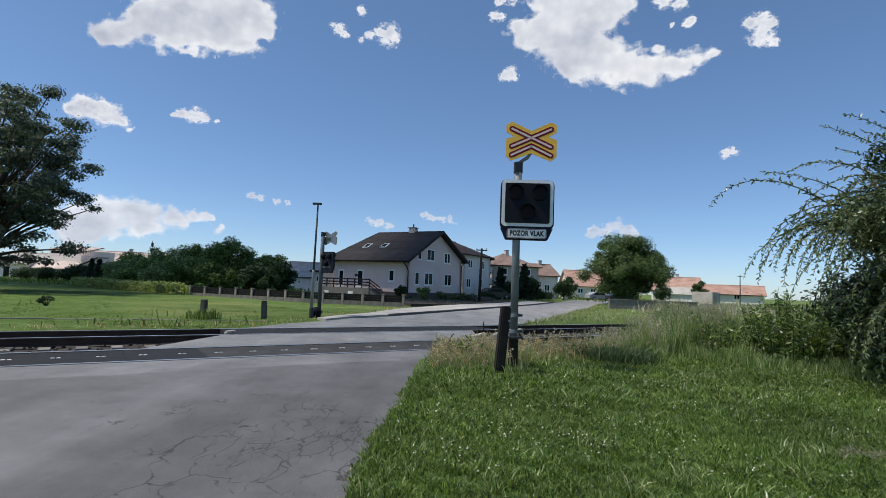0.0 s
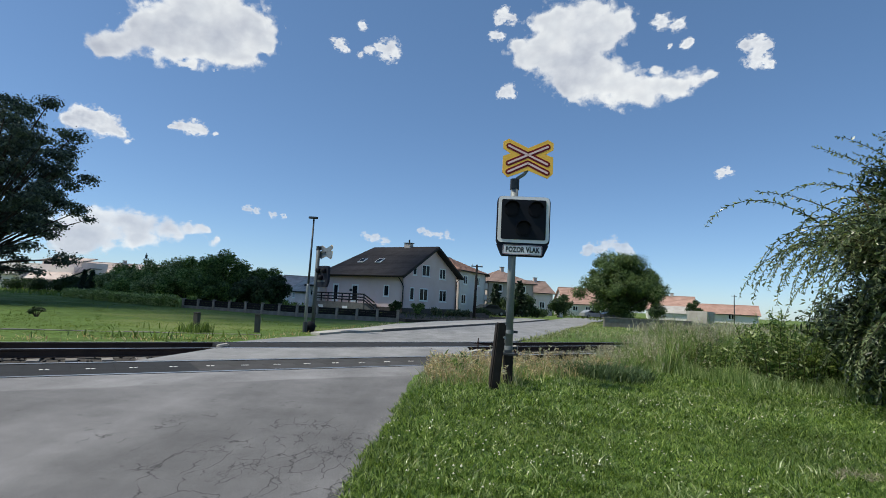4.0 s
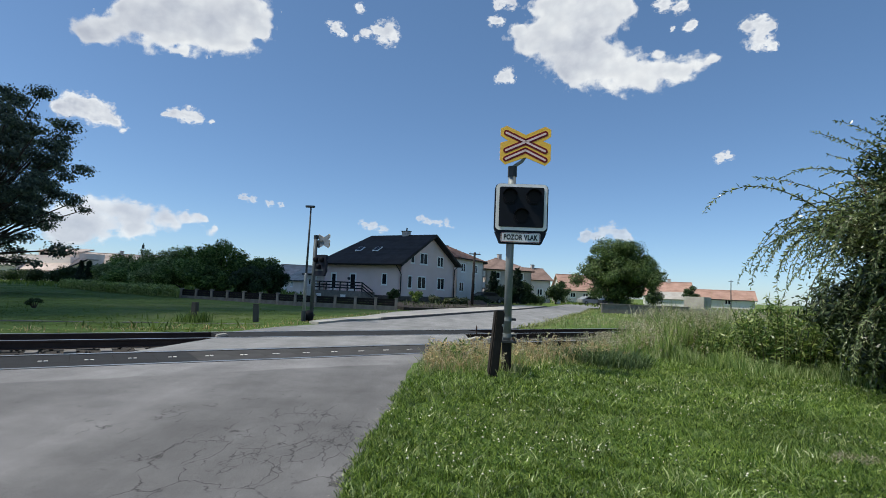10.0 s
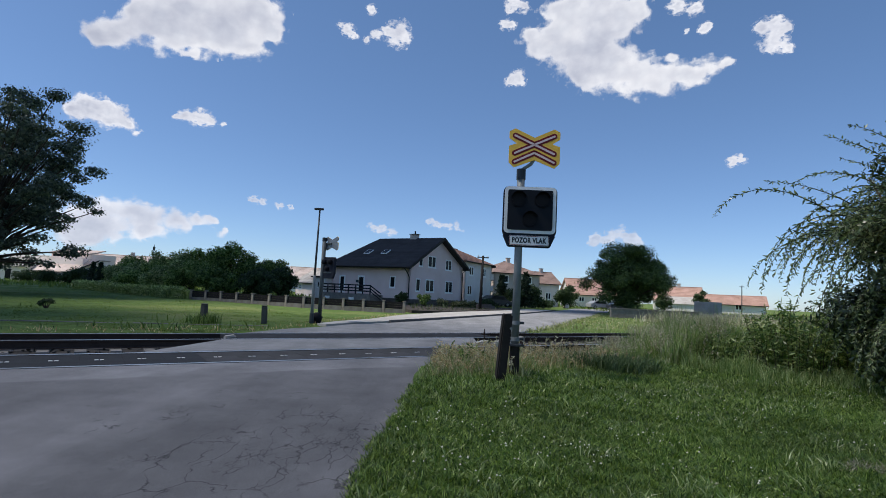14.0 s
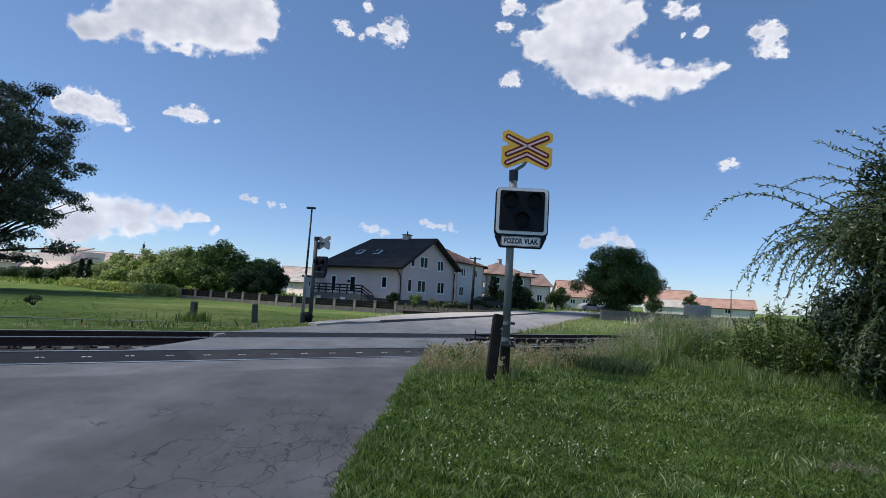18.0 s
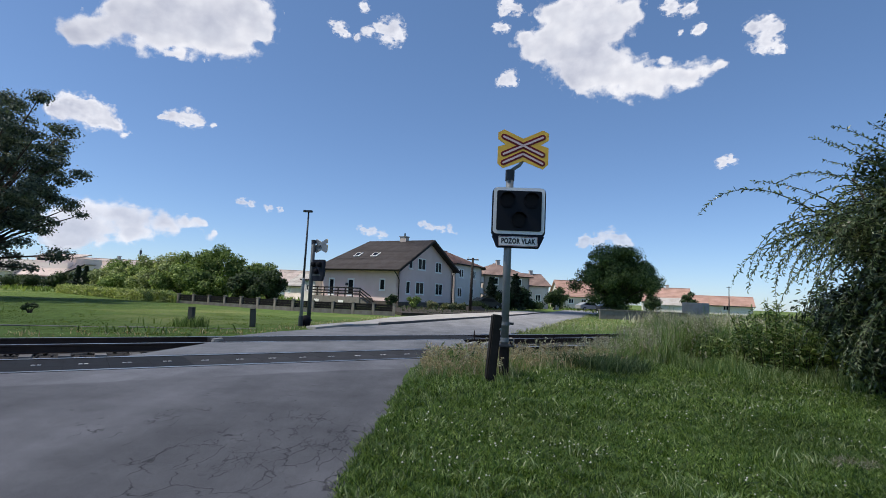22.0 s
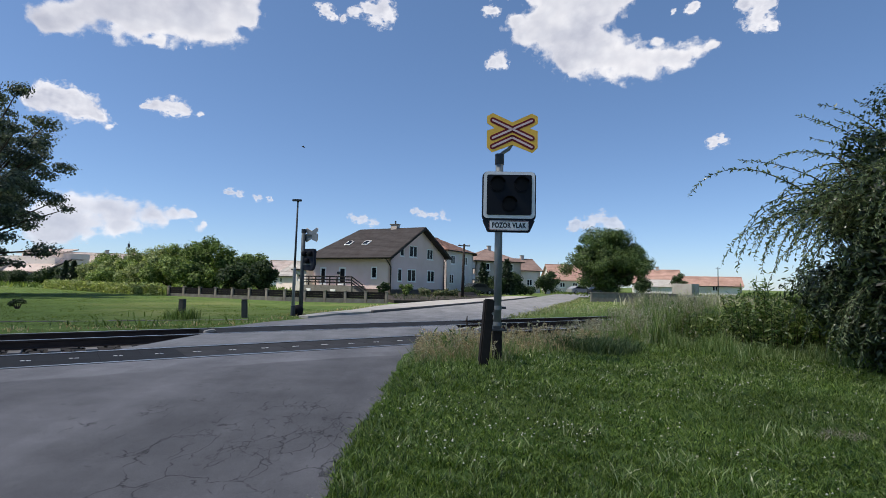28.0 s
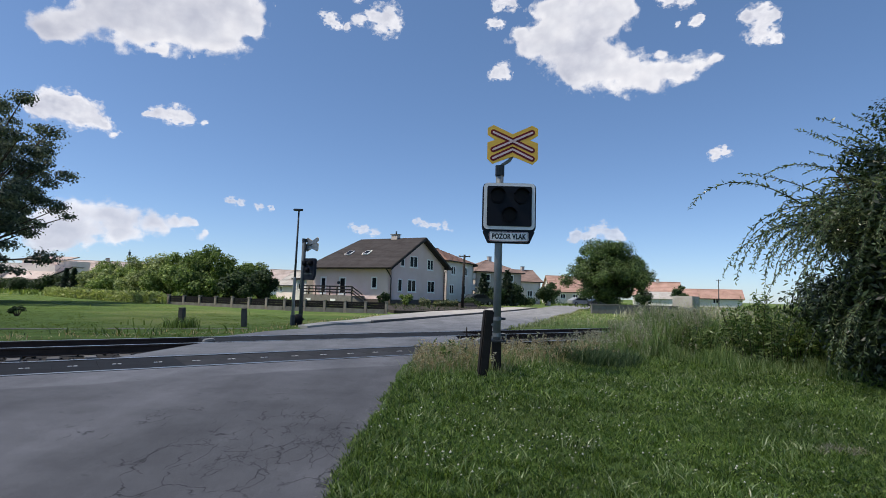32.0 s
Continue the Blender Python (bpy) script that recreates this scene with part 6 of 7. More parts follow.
lean = thing("shed", pose(-71.6, 98.6, 0, 0, 0, 4), "beige lean-to with a steep roof edge beside the long house", "shed")
part("body", Shape().prism([(0, -0.3), (4.0, -0.3), (4.0, 4.3), (0, 2.4)], -3.0, 0.0, FACE), M_BEIGE, lean)
slab(lean, "roof", [(-0.4, -0.4, 2.3), (4.2, -0.4, 4.5), (4.2, 3.2, 4.5), (-0.4, 3.2, 2.3)], 0.14, M_ROOF_GREY, "sloping roof with a dark verge")
part("verge_board", Shape().prism([(-0.4, 1.95), (4.2, 4.15), (4.2, 4.40), (-0.4, 2.20)], 0.40, 0.46, FACE), M_WOOD_DARK, lean, "dark verge board")
for k, (x, y, hh, r) in enumerate([(-62, 84, 2.0, 2.0), (-57, 80, 2.4, 2.0), (-67, 86, 1.9, 2.2), (-72, 88, 1.9, 2.4), (-54, 78, 2.8, 1.8)]):
    tree("garden_tree", pose(x, y, 0, 0, 0, 70 * k), hh, r, 0.10, L_TREE_DARK, 4000, 0.22, 400 + k, "low dark bushy tree at the edge of the field", "tree", low=0.04, group="trees at the field's edge", clump=0.4, clumps=14)
hip_house(pose(-26.5, 88.0, 0, 0, 0, -52), 8.5, 6.4, 2.3, 4.4, M_BEIGE, M_PAVING, [(2, 0.9, 1.0, 1.0, "front")], "small beige gabled house behind the garden trees", hip=0.0, chimney=False)
hip_house(pose(-40.0, 128.0, 0, 0, 0, 14), 12.0, 8.0, 3.4, 6.2, M_RENDER_W, M_ROOF_GREY, [(2, 0.9, 1.0, 1.0, "front")], "white house with a pale roof far behind the garden trees", hip=0.0, chimney=False)
mast = thing("radio_mast", pose(-58.0, 100.0, 0), "thin dark mast behind the trees", "mast")
part("pole", Shape().tube([(0, 0, 0), (0, 0, 8.0)], [0.12, 0.05], 8), M_STEEL_DARK, mast)
part("antenna", Shape().box(-0.15, -0.15, 6.9, 0.15, 0.15, 7.6), M_STEEL_DARK, mast)


# ---- garden fence ----
def fence(points, label, spacing=1.5):
    f = thing("fence", Matrix(), label, "fence")
    for a, b in zip(points, points[1:]):
        a, b = Vector((*a, 0)), Vector((*b, 0))
        count = max(1, round((b - a).length / spacing))
        step = (b - a).length / count
        turn = Matrix.Rotation(math.atan2((b - a).y, (b - a).x), 4, "Z")
        post = Shape().box(-0.08, -0.10, -0.2, 0.08, 0.10, 0.64).box(-0.105, -0.125, 0.64, 0.105, 0.125, 0.69).mesh("post", M_POST)
        foot = Shape().box(0.102, -0.1, -0.2, step - 0.102, 0.1, 0.13).mesh("plinth", M_CONCRETE)
        board = Shape().box(0.11, -0.02, 0.0, step - 0.11, 0.02, 0.15).mesh("board", M_FENCE)
        for k in range(count):
            m = Matrix.Translation(a + (b - a) * (k / count)) @ turn
            part("post", post, None, f, at=m)
            part("plinth", foot, None, f, at=m)
            for z in (0.14, 0.297, 0.454):
                part("board", board, None, f, at=m @ Matrix.Translation((0, 0, z)))
    part("post", post, None, f, at=Matrix.Translation(b) @ turn)
    return f


fence([(-20.5, 41.0), (-10.6, 37.4), (-3.4, 36.6)], "garden fence of dark boards between pale concrete posts")


# ---- village street ----
flat("garden_bed", [(-2.9, 37.2), (-0.7, 38.0), (4.0, 48.8), (7.6, 59.0), (1.4, 60.0), (-4.9, 57.4), (-5.6, 47.0)], 0.07, M_SOIL, "dark planted garden bed before the grey house", "garden bed", thick=0.3, tilt=False)
bed = lambda x, y: (x > -2.6 - 0.14 * (y - 37)) & (x < -0.9 + 0.43 * (y - 38)) & (lumpy(x, y, 0.8) > -0.5)
blades("garden_plants", scatter(4000, -5.5, 7.5, 38, 58, bed), 0.10, 0.38, 0.06, L_TREE_DARK, "low dark garden plants before the grey house", 0.6, "plants")
blades("garden_flowers", scatter(700, -5.5, 7.5, 38, 56, lambda x, y: bed(x, y) & (lumpy(x, y, 0.5, 2.0) > 0.6)), 0.25, 0.6, 0.10, L_FLOWERBED, "pale flowering plants in the garden bed", 0.6, "flowers")
util = thing("utility_pole", pose(2.5, 50.0, 0, 0, 1, 0), "dark wooden utility pole with a short crossarm", "utility pole")
part("pole", Shape().tube([(0, 0, -0.3), (0, 0, 5.1)], [0.15, 0.10], 12), M_STAKE, util, round_faces=True)
part("crossarm", Shape().box(-0.55, -0.05, 4.88, 0.55, 0.05, 4.98), M_STEEL_DARK, util)
for x in (-0.45, 0.45):
    part("insulator", Shape().tube([(x, 0, 4.98), (x, 0, 5.12)], 0.04, 8), M_WHITE, util)
for k, (x, y, hh, r) in enumerate([(6.6, 74.0, 4.3, 1.7), (9.9, 74.0, 4.8, 1.9)]):
    t = thing("spruce", pose(x, y, 0), "dark green garden spruce by the street", "tree", "garden spruces")
    part("trunk", Shape().tube([(0, 0, -0.1), (0, 0, hh * 0.9)], [0.14, 0.03], 7), M_TRUNK, t)
    rnd = np.random.default_rng(80 + k)
    z = hh * rnd.uniform(0.03, 1.0, 3000)
    a = rnd.uniform(0, 6.3, 3000)
    tier = 0.72 + 0.28 * np.sin(z * 9.0)
    rr = (1 - z / hh) ** 0.8 * r * tier * rnd.uniform(0.45, 1.0, 3000)
    v, f = leaves(np.stack([rr * np.cos(a), rr * np.sin(a), z], 1), 0.34, rnd, 0.5)
    part("crown", sheet("crown", v, f, L_SPRUCE), None, t)
for k, (x, y, hh, r) in enumerate([(8.2, 72.0, 2.8, 1.5), (11.2, 75.0, 3.2, 1.6), (18.2, 88.0, 3.4, 1.6), (23.8, 108.0, 4.4, 1.8), (46.0, 100.0, 4.6, 1.9), (37.5, 96.0, 3.0, 2.0)]):
    tree("garden_tree", pose(x, y, 0), hh, r, 0.12, L_TREE_DARK, 2600, 0.26, 300 + k, "dark bushy garden tree by the village street", "tree", low=0.05, group="trees of the village street", clump=0.4, clumps=16)
for k, (x, y, rx, rz) in enumerate([(-5.4, 53.5, 0.55, 1.5), (-2.9, 50.5, 0.55, 1.35), (-1.2, 53.0, 0.9, 0.75), (0.3, 53.8, 1.1, 0.7), (2.0, 55.0, 0.9, 0.65), (4.2, 62, 1.0, 1.0), (14.5, 80, 1.3, 1.2), (21.0, 96, 1.6, 1.6), (13.0, 77, 1.0, 1.1)]):
    shrub("garden_bush", pose(x, y, 0, 0, 0, 50 * k), rx, rx, rz, L_FLOWERBED if k in (2, 3, 4) else L_BUSH if k == 1 else L_TREE_DARK, 1400, 0.15, 100 + k, "flowering garden bush before the grey house" if k in (2, 3, 4) else "leafy garden bush by the street", group="garden bushes")


def car(m, paint, label):
    c = thing("car", m, label, "car", "parked cars")
    prof = [(-2.1, 0.30), (2.1, 0.30), (2.12, 0.70), (1.35, 0.88), (0.75, 1.38), (-0.95, 1.42), (-1.75, 1.0), (-2.12, 0.90)]
    turn = Matrix(((1, 0, 0, 0), (0, 0, 1, 0), (0, 1, 0, 0), (0, 0, 0, 1)))
    part("body", Shape().prism(prof, -0.85, 0.85, turn), paint, c, bevel=0.06)
    part("side_glass", Shape().prism([(-1.45, 0.98), (1.05, 0.92), (0.62, 1.30), (-0.90, 1.34)], -0.862, 0.862, turn), M_GLASS, c, "dark side windows")
    for x in (-1.3, 1.3):
        for y in (-0.78, 0.78):
            w = part("wheel", Shape().tube([(x, y - 0.1, 0.31), (x, y + 0.1, 0.31)], 0.31, 18), M_TYRE, c)
            part("rim", Shape().tube([(x, y - 0.108, 0.31), (x, y + 0.108, 0.31)], 0.19, 14), M_GALV, w)
    for y in (-0.6, 0.6):
        part("headlight", Shape().box(2.05, y - 0.18, 0.62, 2.13, y + 0.18, 0.76), M_FRAME, c, bevel=0.02)
    return c


car(pose(5.4, 68.6, 0, 0, 0, 35), M_CAR, "dark car parked by the cream house")
car(pose(25.0, 92.0, 0, 0, 0, 20), M_CAR_W, "silver-grey car parked at the far end of the street")
car(pose(27.8, 89.0, 0, 0, 0, 10), M_CAR, "dark car parked near the low wall")

# ---- verge plants ----
dark_clump = lambda x, y: np.hypot((x - 3.15) / 0.75, (y - 10.4) / 0.55) < 1 + 0.3 * lumpy(x, y, 0.2)
blades("rank_weeds", scatter(7000, 2.0, 4.3, 9.6, 11.2, dark_clump), 0.08, 0.34, 0.015, L_WEED, "dark clump of rank weeds in the tall grass", 0.6, "weeds")


def weed_clump(m, radius, low, high, stems, seed, label, leaf):
    """Upright leafy stems from one root patch."""
    rnd = np.random.default_rng(seed)
    t = thing("weed_clump", m, label, "weeds", "tall weeds beside the lawn")
    wood, lp, ld = Shape(), [], []
    for _ in range(stems):
        a, r = rnd.uniform(0, 6.283), radius * math.sqrt(rnd.uniform(0, 1))
        x, y = r * math.cos(a), r * math.sin(a)
        hgt = rnd.uniform(low, high) * (1 - 0.35 * (r / radius) ** 2)
        lx, ly = x / radius * 0.28 * hgt + rnd.normal(0, 0.05), y / radius * 0.28 * hgt + rnd.normal(0, 0.05)
        wood.tube([(x, y, -0.1), (x + lx * 0.3, y + ly * 0.3, hgt * 0.55), (x + lx, y + ly, hgt)], [0.007, 0.006, 0.003], 4)
        for q in np.linspace(0.12, 1.0, int(hgt * 26)):
            lp.append((x + lx * q * q, y + ly * q * q, hgt * q))
    v, f = leaves(np.array(lp) + rnd.normal(0, 0.012, (len(lp), 3)), 0.07, rnd, -0.35, 1.9, 0.24)
    v2, f2 = leaves(np.array(lp) + rnd.normal(0, 0.02, (len(lp), 3)), 0.06, rnd, 0.1, 1.9, 0.24)
    part("stemwork", wood, M_TWIG, t)
    part("foliage", sheet("foliage", np.concatenate([v, v2]), np.concatenate([f, f2 + len(v)]), leaf), None, t)
    return t


weed_clump(pose(7.5, 12.0, -0.08), 0.85, 0.9, 1.65, 130, 202, "dense clump of tall leafy green weeds", L_BUSH_NEAR)
weed_clump(pose(8.7, 11.6, -0.08), 0.8, 0.8, 1.45, 110, 203, "dense clump of tall leafy green weeds", L_BUSH_NEAR)
weed_clump(pose(9.6, 13.4, -0.08), 1.1, 0.8, 1.5, 120, 205, "dense clump of tall leafy green weeds", L_BUSH_NEAR)
weed_clump(pose(6.2, 13.0, -0.08), 0.7, 0.5, 1.0, 60, 206, "loose clump of leafy green weeds", L_BUSH_NEAR)
weed_clump(pose(12.4, 16.2, -0.08), 1.7, 0.9, 1.9, 150, 209, "dense clump of tall leafy green weeds", L_BUSH_NEAR)
weed_clump(pose(-0.05, 10.7, -0.06), 0.24, 0.22, 0.42, 26, 210, "small clump of leafy weeds at the road edge", L_BUSH_NEAR)
weed_clump(pose(0.35, 9.95, -0.06), 0.28, 0.25, 0.5, 26, 207, "small clump of leafy weeds at the road edge", L_BUSH_NEAR)
tree("garden_tree", pose(11.6, 11.6, -0.05), 6.4, 2.0, 0.14, L_TREE_DARK, 34000, 0.075, 208, "tall dark-leaved tree behind the arching shrub", "tree", low=0.15, group="trees beside the lawn", clump=0.35, clumps=26)
shrub("field_bush", pose(-17.5, 22.5, -0.05), 0.24, 0.24, 0.46, L_TREE_DARK, 700, 0.07, 204, "small dark bush in the field", clumps=5)


# ---- arching shrub ----
SHRUB = thing("arching_shrub", pose(8.5, 8.9, -0.05), "tall arching shrub with long drooping leafy twigs", "shrub")
rnd = np.random.default_rng(5)
for k in range(9):
    a, r, top = radians(rnd.uniform(0, 360)) if k > 4 else radians(150 + 25 * k), rnd.uniform(0.5, 1.5), rnd.uniform(2.8, 4.1)
    part("stem", Shape().tube([(0.1 * math.cos(a), 0.1 * math.sin(a), -0.1), (0.35 * r * math.cos(a), 0.35 * r * math.sin(a), top * 0.5), (r * math.cos(a), r * math.sin(a), top)], [0.07, 0.05, 0.015], 7), M_TRUNK, SHRUB, round_faces=True)


def arching_twig(rnd, length, start, end, power=1.0, leaf=0.105, thick=0.009):
    """A slender twig along +x whose heading turns from start to end degrees of rise, with leaves in pairs along it."""
    steps = 24
    q = np.linspace(0, 1, steps + 1)
    turn = np.radians(start + (end - start) * q ** power)
    sway = np.cumsum(rnd.normal(0, 0.03, steps + 1)) * length / 8
    path = np.concatenate([[(0, 0, 0)], np.cumsum(np.stack([np.cos(turn[1:]), 0 * q[1:], np.sin(turn[1:])], 1) * (length / steps), axis=0)])
    path[:, 1] = sway - sway[0]
    wood = Shape().tube([tuple(v) for v in path[::3]], [thick * (1 - k) + 0.0018 for k in q[::3]], 5)
    count = int(length * 30)
    u = np.repeat((np.arange(count) + 0.5) / count, 2)
    u = np.clip(u[rnd.uniform(0, 1, len(u)) > 0.10] + rnd.normal(0, 0.006, 1), 0.02, 0.999)
    j = (u * steps).astype(int)
    ahead = path[j + 1] - path[j]
    at = path[j] + ahead * (u * steps - j)[:, None]
    ahead = ahead / np.linalg.norm(ahead, axis=1, keepdims=True)
    side = rnd.normal(0, 0.55, (len(u), 3)) + np.array([0, 0, -0.12])
    d = ahead * rnd.uniform(0.35, 0.9, (len(u), 1)) + side
    d /= np.linalg.norm(d, axis=1, keepdims=True)
    e = np.cross(d, rnd.normal(0, 1, (len(u), 3)))
    e /= np.linalg.norm(e, axis=1, keepdims=True)
    s = (leaf * rnd.uniform(0.7, 1.25, len(u)) * (1.0 - 0.35 * u))[:, None]
    v = np.stack([at, at + (d * 0.45 + e * 0.16) * s, at + d * s, at + (d * 0.45 - e * 0.16) * s], 1)
    return wood, v.reshape(-1, 3), np.arange(len(u) * 4).reshape(-1, 4)


# dense middle of the shrub, in lumps; its inner shade is put into the leaf colour
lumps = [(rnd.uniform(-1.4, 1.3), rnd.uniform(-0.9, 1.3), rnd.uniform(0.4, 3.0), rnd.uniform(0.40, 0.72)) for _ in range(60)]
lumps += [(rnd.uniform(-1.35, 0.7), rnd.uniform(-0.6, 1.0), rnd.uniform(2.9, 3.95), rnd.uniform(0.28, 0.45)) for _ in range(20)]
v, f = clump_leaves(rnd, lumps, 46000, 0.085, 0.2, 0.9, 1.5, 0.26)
part("inner_foliage", sheet("inner_foliage", v[:, :], f, L_SHRUB_INNER), None, SHRUB, "dense inner foliage, its shade put into a dark leaf colour")
# azimuth, start out from the foot, start height, length, heading at the start and the end, power
twigs = [(184, 2.35, 3.00, 2.30, 28, -56, 1.7), (180, 1.9, 3.20, 1.35, 34, 4, 1.0), (188, 1.8, 2.85, 2.35, 30, -78, 0.95), (184, 1.9, 2.65, 2.20, 30, -80, 0.85), (193, 1.7, 2.80, 2.10, 30, -88, 0.75), (176, 1.8, 2.70, 1.90, 28, -86, 0.7),
         (181, 1.0, 3.75, 1.55, 38, 8, 0.9), (186, 0.8, 3.90, 1.40, 48, 12, 1.0), (178, 1.3, 3.45, 1.70, 36, -30, 1.1), (190, 1.2, 3.35, 1.9, 34, -60, 0.9), (197, 1.5, 3.05, 1.9, 34, -80, 0.8), (172, 1.5, 3.0, 1.8, 34, -78, 0.8)]
twigs += [(rnd.uniform(174, 198), rnd.uniform(1.4, 2.0), rnd.uniform(2.4, 3.1), rnd.uniform(1.5, 2.1), rnd.uniform(18, 36), rnd.uniform(-84, -66), rnd.uniform(0.7, 1.0)) for _ in range(12)]
twigs += [(rnd.uniform(150, 215), rnd.uniform(0.5, 1.45), 0, rnd.uniform(1.0, 1.8), rnd.uniform(15, 48), rnd.uniform(-88, -70), rnd.uniform(0.55, 0.9)) for _ in range(74)]
twigs += [(rnd.uniform(215, 330), rnd.uniform(0.5, 1.6), 0, rnd.uniform(1.2, 2.1), rnd.uniform(10, 50), rnd.uniform(-88, -70), rnd.uniform(0.5, 0.9)) for _ in range(56)]
twigs += [(rnd.uniform(165, 275), rnd.uniform(0.7, 1.3), rnd.uniform(1.2, 2.2), rnd.uniform(1.1, 1.8), rnd.uniform(0, 40), rnd.uniform(-88, -72), rnd.uniform(0.4, 0.7)) for _ in range(56)]
twigs += [(rnd.uniform(0, 360), rnd.uniform(0.1, 0.9), rnd.uniform(3.3, 4.1), rnd.uniform(0.8, 1.3), rnd.uniform(40, 80), rnd.uniform(-40, 20), 1.0) for _ in range(22)]
SWAYING = []
for a, r0, z0, length, start, end, power in twigs:
    z0 = z0 or 3.95 - 0.62 * r0 + rnd.uniform(-0.75, 0.15)
    wood, v, f = arching_twig(rnd, length, start, end, power)
    m = Matrix.Rotation(radians(a), 4, "Z") @ Matrix.Translation((r0, 0, z0)) @ Matrix.Rotation(radians(rnd.uniform(-14, 14)), 4, "Z")
    br = part("branch", wood, M_TWIG, SHRUB, "slender drooping twig with paired leaves", at=m)
    part("foliage", sheet("foliage", v, f, L_WILLOW), None, br)
    SWAYING.append((br, m, 1.2))

# ---- clouds ----
def heading(az, el):
    a, e = radians(az), radians(el)
    return Vector((math.sin(a) * math.cos(e), math.cos(a) * math.cos(e), math.sin(e)))


CLOUDS = []


def cloud(puffs, end, nearer, label, far=3000.0, material=None, ragged=1.0):
    """A cumulus from puffs (azimuth, elevation, radius in degrees), hung far off as a lens of vapour with a relief; it drifts to the heading end and comes nearer by that factor."""
    p = np.array(puffs)
    c = heading(p[:, 0].mean(), p[:, 1].mean())
    turn = look((0, 0, 0), c)
    unit = far * math.tan(radians(1))
    loc = [turn.to_3x3().inverted() @ heading(a, e) for a, e, _ in puffs]
    flat2 = np.array([(v.x / -v.z * far, v.y / -v.z * far) for v in loc])
    rad = p[:, 2] * unit
    x0, y0 = (flat2 - rad[:, None] * 2.2).min(0)
    x1, y1 = (flat2 + rad[:, None] * 2.2).max(0)
    step = max((x1 - x0), (y1 - y0)) / 110
    xs, ys = np.arange(x0, x1, step), np.arange(y0, y1, step)
    X, Y = np.meshgrid(xs, ys)
    d = np.zeros_like(X)
    size = float(np.median(rad))
    bend = np.array([[noise.turbulence_vector((x / (size * 1.8), y / (size * 1.4), p[0, 1]), 4, False) for x in xs] for y in ys])
    PX, PY = X + bend[..., 0] * size * 0.5 * ragged, Y + bend[..., 1] * size * 0.35 * ragged
    for (cx, cy), r in zip(flat2, rad):
        d = d + np.exp(-1.15 * ((PX - cx) ** 2 + ((PY - cy) * 1.1) ** 2) / (r * r))
    lump = np.array([[noise.fractal((x / (size * 1.5), y / (size * 0.8), p[0, 0]), 0.9, 2.1, 6) for x in xs] for y in ys])
    d = np.minimum(d, 1.1) * 0.72 + 0.26 * ragged * lump * np.clip(d * 2, 0, 1) - 0.06
    d = np.clip(d, 0, 1.0)
    thick = np.sqrt(np.clip(d, 0, 1)) * unit * 1.2
    h, w = X.shape
    front = np.stack([X, Y, thick], -1).reshape(-1, 3)
    back = np.stack([X, Y, -thick * 0.5], -1).reshape(-1, 3)
    ii = (np.arange(h - 1)[:, None] * w + np.arange(w - 1)[None]).ravel()
    q = np.stack([ii, ii + 1, ii + w + 1, ii + w], 1)
    keep = d.ravel()[q].max(1) > 0.02
    q = q[keep]
    me = sheet("cloud", np.concatenate([front, back]), np.concatenate([q, q[:, ::-1] + h * w]), material or M_CLOUD, ("thickness", np.concatenate([d.ravel(), d.ravel()])))
    ob = new("cloud", me)
    ob.visible_shadow = True
    m0 = Matrix.Translation(c * far) @ turn
    c1 = heading(*end)
    m1 = Matrix.Translation(c1 * far / nearer) @ look((0, 0, 0), c1)
    ob.matrix_basis = m0
    tagged(ob, label, "cloud", "clouds in the sky")
    CLOUDS.append((ob, m0, m1))
    return ob


def shift(puffs, da, de):
    p = np.array(puffs)
    return (p[:, 0].mean() + da, p[:, 1].mean() + de)


big_left = [(-35.4, 21.3, 0.97), (-33.8, 21.5, 1.24), (-31.8, 22.6, 1.78), (-29.4, 22.8, 1.67), (-28.3, 21.4, 0.41), (-27.0, 23.9, 2.16), (-24.4, 24.2, 2.13), (-22.3, 24.4, 1.7), (-20.7, 24.3, 0.72), (-29.2, 25.3, 2.41), (-26.2, 26.4, 2.48), (-32.5, 24.1, 1.49), (-23.5, 26.1, 1.93)]
cloud(big_left, shift(big_left, -0.9, 1.0), 1.2, "large bright white cumulus cloud")
big_right = [(5.9, 27.1, 0.86), (7.4, 26.1, 1.41), (9.5, 26.5, 2.13), (9.6, 29.1, 1.76), (12.5, 24.5, 2.66), (11.8, 27.3, 2.39), (14.1, 29.2, 2.21), (15.9, 23.2, 2.21), (18.1, 22.5, 1.77), (20.6, 22.1, 1.49), (22.8, 22.3, 1.25), (24.4, 22.6, 0.93), (25.6, 23.1, 0.44), (15.8, 27.7, 1.67), (17.0, 28.4, 1.2), (20.6, 24.1, 0.41), (11.9, 22.8, 1.09)]
cloud(big_right, shift(big_right, 2.4, 0.0), 1.0, "large crescent-shaped white cumulus cloud")
